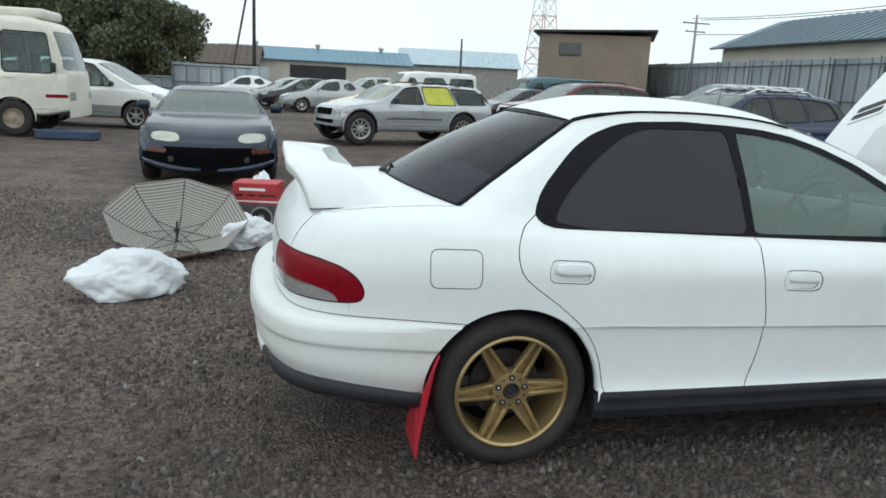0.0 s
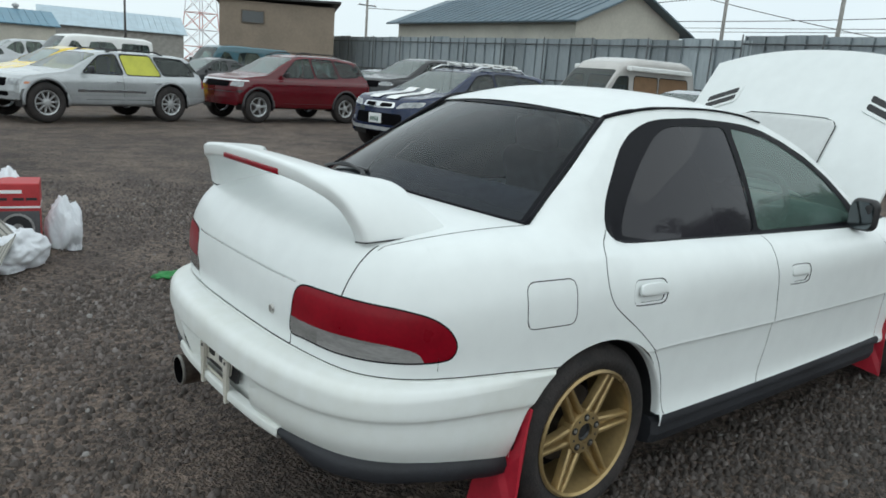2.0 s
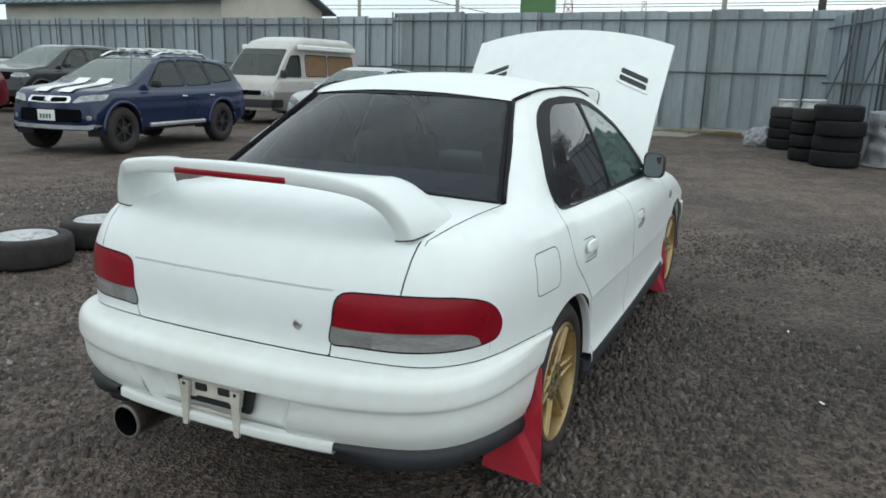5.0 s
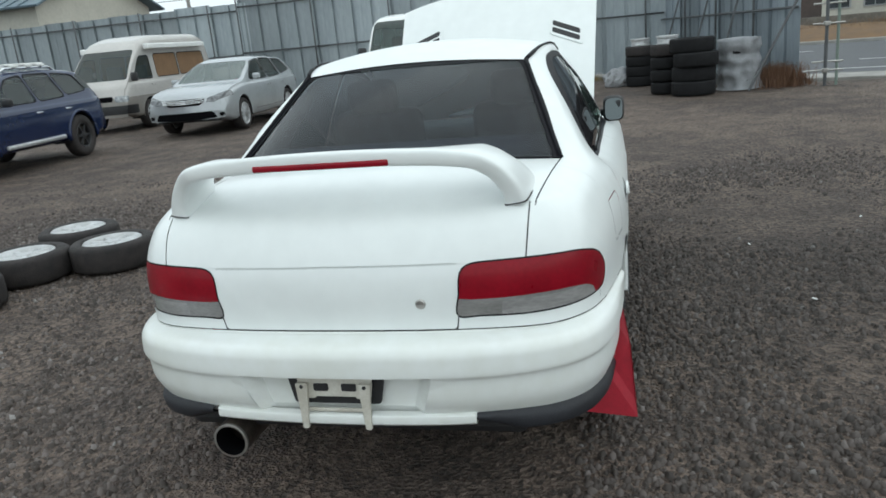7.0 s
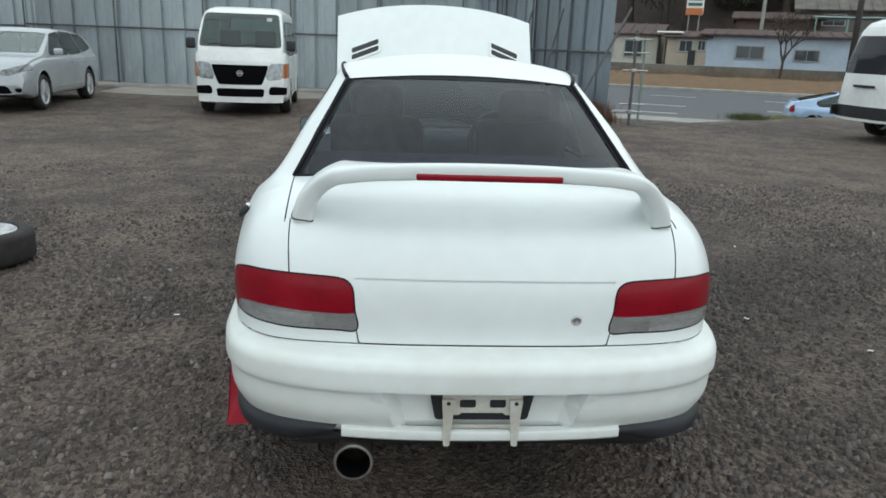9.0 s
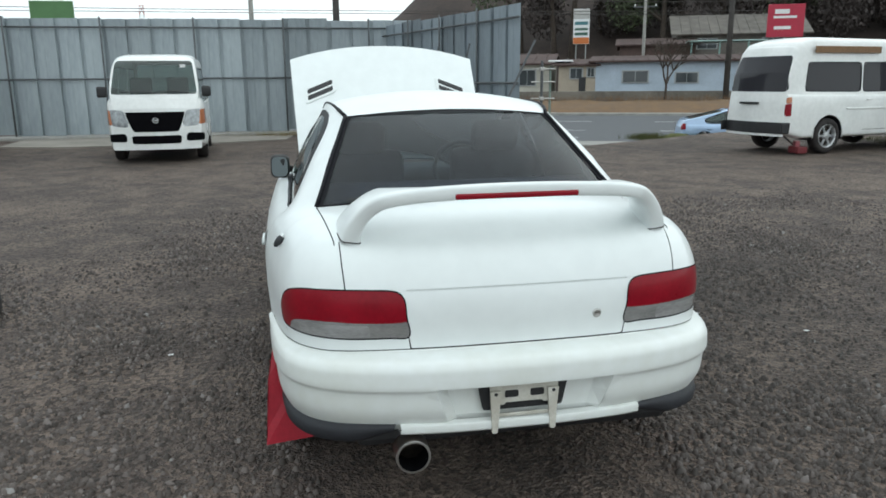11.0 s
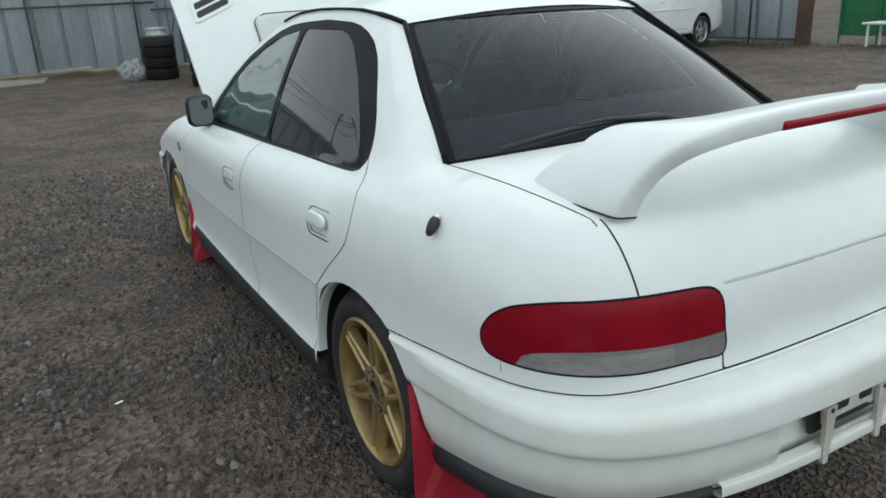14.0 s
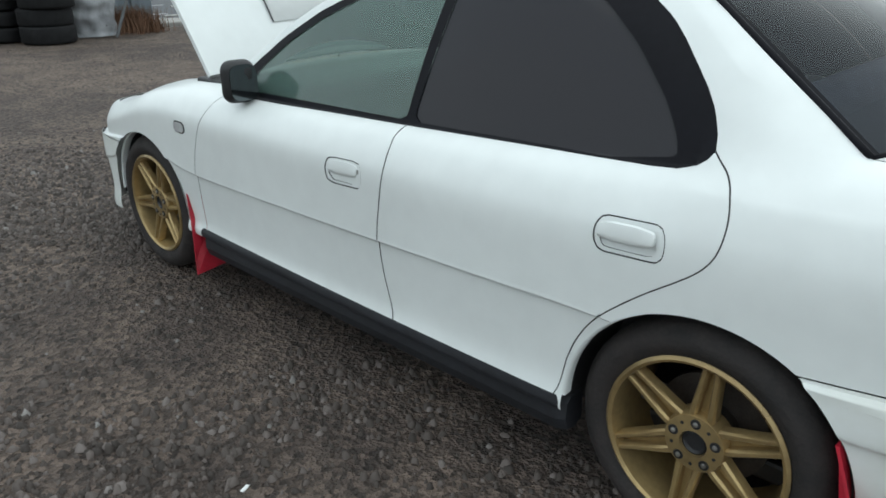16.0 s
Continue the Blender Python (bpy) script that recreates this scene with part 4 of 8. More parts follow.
    for i in range(len(Pd)):
        a, b = Pd[max(i - 1, 0)], Pd[min(i + 1, len(Pd) - 1)]
        d = (b - a) / np.linalg.norm(b - a)
        nrm = np.array((d[1], -d[0]))
        y, z = Pd[i]
        flat = np.clip((z - .96) / .14, 0, 1)
        for q, h in sec:
            x = Cd[i, 0] + (Cd[i, 1] - Cd[i, 0]) * q
            V.append((x, y + math.copysign(.022, y) * q * (1 - flat) + nrm[0] * h * Cd[i, 2], z + nrm[1] * h * Cd[i, 2] + q * flat * (.022 * min(1, abs(y) / .43) ** 4 - .018) + .014 * q * (1 - flat)))
    for i in range(len(Pd) - 1):
        for j in range(n):
            F.append((i * n + j, i * n + (j + 1) % n, (i + 1) * n + (j + 1) % n, (i + 1) * n + j))
    F += [tuple(range(n))[::-1], tuple(range((len(Pd) - 1) * n, len(Pd) * n))]
    bm = bmesh.new()
    vs = [bm.verts.new(v) for v in V]
    for f in F:
        bm.faces.new([vs[i] for i in f])
    bmesh.ops.recalc_face_normals(bm, faces=bm.faces[:])
    sp = part("rear_spoiler", bm, WHITE, car, "white boot spoiler", angle=60)
    part("brake_lamp", box(.016, .412, .019, -.832, .003, 1.098, .005), RED_LENS, sp, "long red high brake lamp", smooth=True)
    for sd in (1, -1):
        base = [v for v in (V[:n] if sd > 0 else V[-n:])]
        foot = [(x, y, z + .005) for x, y, z in base + base[:1]]
        part("spoiler_gasket", tube(foot, .0026, 6), GAP, sp, "thin black gasket")
    # rear wiper
    wp = part("rear_wiper", tube([(-.395, .02, 1.036), (-.375, .06, 1.050), (-.338, .22, 1.058), (-.322, .31, 1.052)], [.012, .008, .006, .005], 8), BLACK, car, "black rear wiper")
    part("wiper_blade", tube([(-.352, .06, 1.054), (-.340, .20, 1.052), (-.322, .32, 1.044), (-.298, .43, 1.028), (-.274, .512, 1.012)], .0065, 6), BLACK, wp)
    part("wiper_pivot", lathe([(.0005, 1.02), (.02, 1.01), (.018, 1.042), (.0005, 1.05)], 16, "z"), BLACK, wp, angle=40).location = (-.395, .02, 0)
    # aerial stub
    b = lathe([(.0005, -.027), (.008, -.022), (.012, -.008), (.0135, .008), (.010, .019), (.0005, .023)], 16, "z")
    bmesh.ops.transform(b, matrix=pose(-.380, .774, .890, 38, 10, 0), verts=b.verts[:])
    part("aerial_base", b, BLACK, car, "black base of a retracted aerial", smooth=True)
    b = lathe([(.0005, .016), (.009, .018), (.010, .024), (.006, .029), (.0005, .031)], 14, "z")
    bmesh.ops.transform(b, matrix=pose(-.380, .774, .890, 38, 10, 0), verts=b.verts[:])
    part("aerial_tip", b, CHROME_TIP, car, "bright metal aerial tip", smooth=True)
    # door mirrors
    for sd in (1, -1):
        b = box(.078, .122, .150, 0, 0, 0, .038, 6)
        for v in b.verts:
            v.co.x *= 1 - .25 * (v.co.y / .08)
        bmesh.ops.transform(b, matrix=pose(1.795, sd * .795, .930, 0, 0, -sd * 8), verts=b.verts[:])
        mo = part("door_mirror", b, BLACK, car, "black door mirror", smooth=True)
        b = prism(rounded([(-.050, -.062), (.050, -.062), (.050, .062), (-.050, .062)], .036), -.002, .002, 'yz')
        bmesh.ops.transform(b, matrix=pose(1.7545, sd * .797, .930, 0, 4, -sd * 8), verts=b.verts[:])
        part("mirror_glass", b, MIRROR, mo)
        part("mirror_foot", tube([(1.87, sd * .72, .90), (1.865, sd * .78, .915)], .022, 8), BLACK, mo, smooth=True)
    # open bonnet
    V, F = [], []
    hn, hm = 15, 21
    def hood_point(v, s, d=0.0):
        y0 = .665 + .032 * v
        x0, z0 = 2.22 + .575 * v, .888 + .735 * v
        c = 1 - s * s
        front = v ** 3
        x = x0 - .03 * math.sin(math.pi * v) - .05 * c * (.4 + .6 * v) * (1 - front)
        z = z0 + .055 * c * (1 - front) * .6 + .10 * front * (1 - abs(s) ** 2.2)
        # a rounded edge all round
        return np.array((x + .5 * d, s * y0, z - .3 * d))
    for side_d in (0.0, .035):
        for i in range(hn):
            for j in range(hm):
                V.append(hood_point(i / (hn - 1), -1 + 2 * j / (hm - 1), side_d))
    for i in range(hn - 1):
        for j in range(hm - 1):
            a = i * hm + j
            F.append((a, a + 1, a + hm + 1, a + hm))
            a += hn * hm
            F.append((a, a + hm, a + hm + 1, a + 1))
    off = hn * hm
    ring = [j for j in range(hm)] + [i * hm + hm - 1 for i in range(1, hn)] + [(hn - 1) * hm + j for j in range(hm - 2, -1, -1)] + [i * hm for i in range(hn - 2, 0, -1)]
    for a, b in zip(ring, ring[1:] + ring[:1]):
        F.append((a, a + off, b + off, b))
    bm = bmesh.new()
    vs = [bm.verts.new(v) for v in V]
    for f in F:
        bm.faces.new([vs[i] for i in f])
    bmesh.ops.recalc_face_normals(bm, faces=bm.faces[:])
    hood = part("bonnet", bm, WHITE, car, "white bonnet propped open", angle=45)
    # two louvred vents and a scoop on it
    for sd in (1, -1):
        v, s = .655, .715 * sd
        base = hood_point(v, s)
        ax = Vector(hood_point(v, s + .01) - base).normalized()
        ay = Vector(hood_point(v + .01, s) - base).normalized()
        az = ax.cross(ay).normalized()
        if az.x > 0:
            az = -az
        fr = Matrix((( ax.x, ay.x, az.x, base[0]), (ax.y, ay.y, az.y, base[1]), (ax.z, ay.z, az.z, base[2]), (0, 0, 0, 1)))
        fr = fr @ Matrix.Diagonal((1.34, 1.36, 1, 1))
        sk_ = -.35 * sd
        o1 = rounded([(-.085, -.052 + sk_ * -.085), (.085, -.052 + sk_ * .085), (.085, .052 + sk_ * .085), (-.085, .052 + sk_ * -.085)], .02)
        b = prism(o1, -.004, .006)
        bmesh.ops.transform(b, matrix=fr, verts=b.verts[:])
        vt = part("bonnet_vent", b, WHITE, hood, "louvred bonnet vent")
        for oy in (-.021, .021):
            o2 = rounded([(-.070, oy - .015 + sk_ * -.07), (.070, oy - .015 + sk_ * .07), (.070, oy + .015 + sk_ * .07), (-.070, oy + .015 + sk_ * -.07)], .01)
            b = prism(o2, .004, .0085)
            bmesh.ops.transform(b, matrix=fr, verts=b.verts[:])
            part("vent_slot", b, BLACK, vt)
    sc = []
    for k in range(17):
        v = .20 + .345 * k / 16
        e = max(0.0, (v - .475) / .07)
        wdt = .295 - .07 * (1 - math.sqrt(max(0.0, 1 - e * e)))
        edge_h = 1.0 if k < 15 else .9 if k == 15 else 0.0
        line = []
        for q in (-1, -.985, -.94, -.5, 0, .5, .94, .985, 1):
            p = hood_point(v, q * wdt / .675)
            h = .024 * min(1.0, k / 4 + .2) * edge_h * (1 if abs(q) < .95 else .75 if abs(q) < .99 else 0)
            line.append(p + np.array((-.75, 0, .62)) * h)
        sc.append(line)
    s3 = Skin().grid(np.array(sc), "s", flip=True)
    s3.normals()
    scp = s3.take("s", "bonnet_scoop", SCOOP, hood, "pale grey air scoop")
    rim = [r[0] for r in sc[:-1]] + list(sc[-1]) + [r[-1] for r in sc[-2::-1]]
    part("scoop_seal", tube([p + np.array((-.006, 0, .005)) for p in rim], .003, 6), TRIM, scp, "thin black seal")
    part("bonnet_prop", tube([(2.93, -.55, .74), (2.78, -.63, 1.56)], .006, 6), IRON, car)
    part("engine_bay", box(.95, 1.28, .35, 2.53, 0, .52, .02), BLACK, car)
    part("cowl", box(.34, 1.36, .03, 2.14, 0, .862, .01), BLACK, car)
    # cabin inside
    dash = part("dashboard", box(.42, 1.26, .22, 1.86, 0, .80, .06, 3), DASH, car, smooth=True)
    part("cabin_floor", box(2.4, 1.36, .04, .8, 0, .30), DASH, car)
    part("parcel_shelf", box(.46, 1.14, .03, -.10, 0, .955, .01), DASH, car)
    for y in (-.36, .36):
        se = part("front_seat", box(.50, .48, .16, 1.22, y, .50, .06, 3), SEAT, car, smooth=True)
        b = box(.15, .46, .62, 0, 0, .31, .06, 3)
        bmesh.ops.transform(b, matrix=pose(.98, y, .50, 0, -14, 0), verts=b.verts[:])
        part("backrest", b, SEAT, se, smooth=True)
        b = box(.10, .26, .17, 0, 0, 0, .05, 3)
        bmesh.ops.transform(b, matrix=pose(.80, y, 1.17, 0, -10, 0), verts=b.verts[:])
        part("headrest", b, SEAT, se, smooth=True)
    b = box(.16, 1.22, .60, 0, 0, .30, .06, 3)
    bmesh.ops.transform(b, matrix=pose(.24, 0, .46, 0, -20, 0), verts=b.verts[:])
    rsb = part("rear_seat", b, SEAT, car, smooth=True)
    part("cushion", box(.5, 1.22, .16, .48, 0, .44, .05, 3), SEAT, rsb, smooth=True)
    b = bmesh.new()
    ringp = [(0, .185 * math.cos(radians(10 * k)), .185 * math.sin(radians(10 * k))) for k in range(37)]
    tube(ringp, .015, 8, b, cap=False)
    for a in (0, 120, 240):
        tube([(0, 0, 0), (0, .18 * math.cos(radians(a - 90)), .18 * math.sin(radians(a - 90)))], .014, 6, b)
    bmesh.ops.transform(b, matrix=pose(1.56, -.36, .90, 0, 22, 0), verts=b.verts[:])
    part("steering_wheel", b, DASH, car, smooth=True)
    return car


# the scoop's tone, greyer than the bonnet's white paint
SCOOP = mat("pale_grey_plastic", (0.60, 0.615, 0.61), 0.4, 0, 0.06, 3)
MIRROR = mat("mirror", (0.10, 0.115, 0.12), 0.04, 1.0)

white_saloon()

# ---- parked vehicles ----
def paint(name, rgb, rough=0.3, metal=0.0):
    return mat(name, rgb, rough * .5, metal, 0.10, 1.5, 0, 40, 0.45, 0.2)


NAVY = paint("navy_paint", (0.006, 0.014, 0.036), 0.22, 0.0)
BLUE = paint("blue_paint", (0.010, 0.020, 0.060), 0.3, 0.1)
SILVER = paint("silver_paint", (0.42, 0.44, 0.45), 0.32, 0.35)
PALE_SILVER = paint("pale_silver_paint", (0.40, 0.42, 0.435), 0.32, 0.3)
RED = paint("dark_red_paint", (0.10, 0.005, 0.010), 0.3)
CHARCOAL = paint("black_paint", (0.022, 0.023, 0.026), 0.25)
SKY_BLUE = paint("light_blue_paint", (0.36, 0.48, 0.66), 0.3, 0.2)
VAN_WHITE = paint("van_white", (0.76, 0.765, 0.75), 0.35)
BUS_CREAM = mat("bus_cream", (0.72, 0.70, 0.62), 0.45, 0, 0.12, 1.5, rgb2=(0.60, 0.57, 0.49))
BEIGE = paint("pale_beige", (0.47, 0.45, 0.43), 0.4)
BEIGE_LOW = paint("brown_grey_flank", (0.26, 0.24, 0.22), 0.4)
YELLOW = mat("yellow_film", (0.50, 0.50, 0.06), 0.55, 0, 0.15, 5)
YELLOW_PAINT = paint("yellow_paint", (0.70, 0.48, 0.02))
CURTAIN = mat("brown_curtain", (0.22, 0.13, 0.07), 0.85, 0, 0.3, 9, stretch=(6, 6, 0.5))
CHROME = mat("chrome", (0.7, 0.71, 0.72), 0.15, 0.95)
AMBER_DARK = mat("dark_amber_lens", (0.10, 0.022, 0.01), 0.25, 0, 0.2, 9)
CLADDING = mat("grey_cladding", (0.30, 0.31, 0.32), 0.5, 0.1, 0.15, 5)
FOG = mat("headlamp", (0.42, 0.44, 0.45), 0.15, 0.3, 0.2, 14, 0, 40, 0.5, 0.5, rgb2=(0.16, 0.17, 0.18))
HEADLAMP_OLD = mat("hazed_headlamp", (0.44, 0.45, 0.385), 0.3, 0, 0.15, 10, 0, 40, 0.5, 0.5)

SILH = {
    "saloon": dict(L=4.5, W=1.72, H=1.45, wb=2.62, fo=0.88, zb=0.22, r=0.31, belt=0.93,
                   top=[(0, .50), (.06, .66), (.35, .76), (1.15, .92), (1.92, 1.36), (2.4, 1.45), (3.0, 1.43), (3.75, 1.08), (4.3, 1.04), (4.44, .90), (4.5, .55)],
                   ws=(1.2, 1.95), rs=(2.95, 3.72), win=[[(1.52, .96), (2.02, 1.31), (2.52, 1.37), (2.56, .95)], [(2.62, .95), (2.58, 1.37), (2.98, 1.34), (3.38, 1.08), (3.40, .97)]]),
    "wagon": dict(L=4.75, W=1.80, H=1.48, wb=2.70, fo=0.97, zb=0.22, r=0.32, belt=0.95,
                  top=[(0, .48), (.03, .66), (.08, .755), (.18, .81), (.40, .87), (.80, .94), (1.25, .99), (2.05, 1.39), (2.5, 1.48), (3.3, 1.46), (4.1, 1.40), (4.6, 1.02), (4.72, .85), (4.75, .5)],
                  ws=(1.28, 2.08), rs=(4.12, 4.6), win=[[(1.62, .99), (2.12, 1.34), (2.62, 1.40), (2.66, .98)], [(2.72, .98), (2.68, 1.40), (3.35, 1.38), (3.50, 1.0)], [(3.58, 1.01), (3.43, 1.37), (3.95, 1.33), (4.25, 1.10)]]),
    "jeep": dict(L=4.46, W=1.84, H=1.66, wb=2.69, fo=0.71, zb=0.31, r=0.375, belt=1.08,
                 top=[(0.00, .62), (0.03, .86), (0.13, .98), (1.15, 1.12), (1.80, 1.57), (2.12, 1.65), (3.25, 1.66), (4.00, 1.62), (4.31, 1.15), (4.43, .95), (4.46, .6)],
                 ws=(1.20, 1.85), rs=(4.02, 4.29), win=[[(1.47, 1.11), (1.89, 1.51), (2.25, 1.575), (2.33, 1.10)], [(2.41, 1.10), (2.35, 1.575), (3.05, 1.58), (3.21, 1.10)], [(3.27, 1.12), (3.13, 1.56), (3.83, 1.53), (4.07, 1.14)]]),
    "suv": dict(L=4.44, W=1.80, H=1.72, wb=2.67, fo=0.74, zb=0.32, r=0.365, belt=1.08,
                top=[(0.00, .55), (0.03, .86), (0.12, 1.00), (0.30, 1.06), (1.04, 1.15), (1.80, 1.62), (2.18, 1.70), (3.22, 1.72), (3.97, 1.64), (4.30, 1.15), (4.41, .95), (4.44, .55)],
                ws=(1.10, 1.86), rs=(4.00, 4.28), win=[[(1.46, 1.13), (1.94, 1.55), (2.34, 1.61), (2.42, 1.14)], [(2.50, 1.14), (2.42, 1.61), (3.07, 1.61), (3.22, 1.17)], [(3.30, 1.19), (3.15, 1.60), (3.74, 1.54), (3.92, 1.24)]]),
    "van": dict(L=4.69, W=1.75, H=2.03, wb=2.57, fo=1.05, zb=0.24, r=0.32, belt=1.22,
                top=[(0, .40), (.012, .75), (.035, 1.0), (.12, 1.20), (.70, 1.86), (.95, 1.97), (1.6, 2.03), (4.2, 2.02), (4.55, 1.93), (4.66, 1.2), (4.69, .45)],
                ws=(.14, .80), rs=(4.55, 4.66), win=[[(.58, 1.14), (.98, 1.72), (1.48, 1.76), (1.48, 1.12)], [(1.62, 1.13), (1.62, 1.76), (2.92, 1.76), (2.92, 1.13)], [(3.02, 1.13), (3.02, 1.76), (4.30, 1.76), (4.36, 1.15)]]),
    "high_van": dict(L=4.9, W=1.70, H=2.24, wb=2.60, fo=1.10, zb=0.30, r=0.34, belt=1.16,
                     top=[(0, .50), (.03, .80), (.12, 1.02), (.25, 1.12), (.88, 1.80), (1.25, 2.10), (1.8, 2.22), (4.1, 2.24), (4.55, 2.12), (4.80, 1.55), (4.88, 1.0), (4.9, .5)],
                     ws=(.22, .86), rs=(4.6, 4.82), win=[[(.62, 1.20), (1.02, 1.70), (1.45, 1.72), (1.45, 1.18)], [(1.70, 1.20), (1.70, 1.74), (2.78, 1.74), (2.78, 1.20)], [(2.86, 1.20), (2.86, 1.74), (4.25, 1.74), (4.32, 1.22)]]),
    "coupe": dict(L=4.2, W=1.76, H=1.24, wb=2.45, fo=0.90, zb=0.16, r=0.31, belt=0.86,
                  top=[(0, .36), (.02, .47), (.06, .55), (.14, .62), (.26, .685), (.42, .735), (.6, .77), (.8, .80), (1.0, .825), (1.2, .845), (1.4, .87), (1.75, 1.05), (2.05, 1.17), (2.45, 1.24), (2.9, 1.20), (3.7, .95), (4.1, .90), (4.18, .7), (4.2, .45)],
                  ws=(1.4, 2.08), rs=(2.9, 3.6), win=[[(1.75, .89), (2.15, 1.13), (2.55, 1.17), (2.85, .90)]]),
    "mpv": dict(L=4.6, W=1.72, H=1.66, wb=2.75, fo=0.9, zb=0.24, r=0.32, belt=0.98,
                top=[(0, .5), (.05, .72), (.3, .86), (.95, 1.02), (1.85, 1.56), (2.3, 1.65), (3.4, 1.66), (4.25, 1.58), (4.5, 1.1), (4.58, .9), (4.6, .5)],
                ws=(1.0, 1.9), rs=(4.28, 4.5), win=[[(1.45, 1.02), (1.98, 1.50), (2.38, 1.56), (2.42, 1.0)], [(2.5, 1.0), (2.46, 1.57), (3.25, 1.57), (3.3, 1.02)], [(3.38, 1.03), (3.33, 1.56), (4.05, 1.5), (4.28, 1.1)]]),
    "hatch": dict(L=4.25, W=1.70, H=1.43, wb=2.55, fo=0.90, zb=0.2, r=0.30, belt=0.92,
                  top=[(0, .48), (.06, .64), (.35, .78), (.95, .92), (1.85, 1.36), (2.3, 1.43), (2.8, 1.41), (3.7, 1.16), (4.1, 1.06), (4.22, .85), (4.25, .5)],
                  ws=(1.0, 1.88), rs=(2.95, 3.9), win=[[(1.4, .95), (1.95, 1.30), (2.40, 1.35), (2.42, .95)], [(2.48, .95), (2.46, 1.35), (2.85, 1.32), (3.45, 1.08), (3.40, .97)]]),
    "bus": dict(L=6.2, W=2.0, H=2.45, wb=3.3, fo=1.12, zb=0.42, r=0.36, belt=1.32,
                top=[(0, .55), (.01, 1.0), (.03, 1.28), (.08, 1.42), (.26, 2.1), (.42, 2.32), (.8, 2.42), (6.0, 2.42), (6.15, 2.2), (6.2, .5)],
                ws=(.06, .30), rs=(6.1, 6.19), win=[[(.36, 1.30), (.46, 2.08), (1.28, 2.10), (1.28, 1.30)], [(1.40, 1.30), (1.40, 2.10), (2.25, 2.10), (2.25, 1.30)], [(2.32, 1.40), (2.32, 2.10), (3.4, 2.10), (3.4, 1.40)], [(3.48, 1.40), (3.48, 2.10), (5.6, 2.10), (5.6, 1.40)]]),
}

# shorter noses than the outlines above: everything behind the bonnet's front moves up
for kind, cut in (("suv", .09), ("jeep", .12)):
    S = SILH[kind]
    fwd_ = lambda a: a if a < .2 else a - cut
    S["L"], S["fo"] = S["L"] - cut, S["fo"] - cut
    S["top"] = [(fwd_(a), z) for a, z in S["top"]]
    S["win"] = [[(fwd_(a), z) for a, z in w] for w in S["win"]]
    S["ws"], S["rs"] = tuple(map(fwd_, S["ws"])), tuple(map(fwd_, S["rs"]))


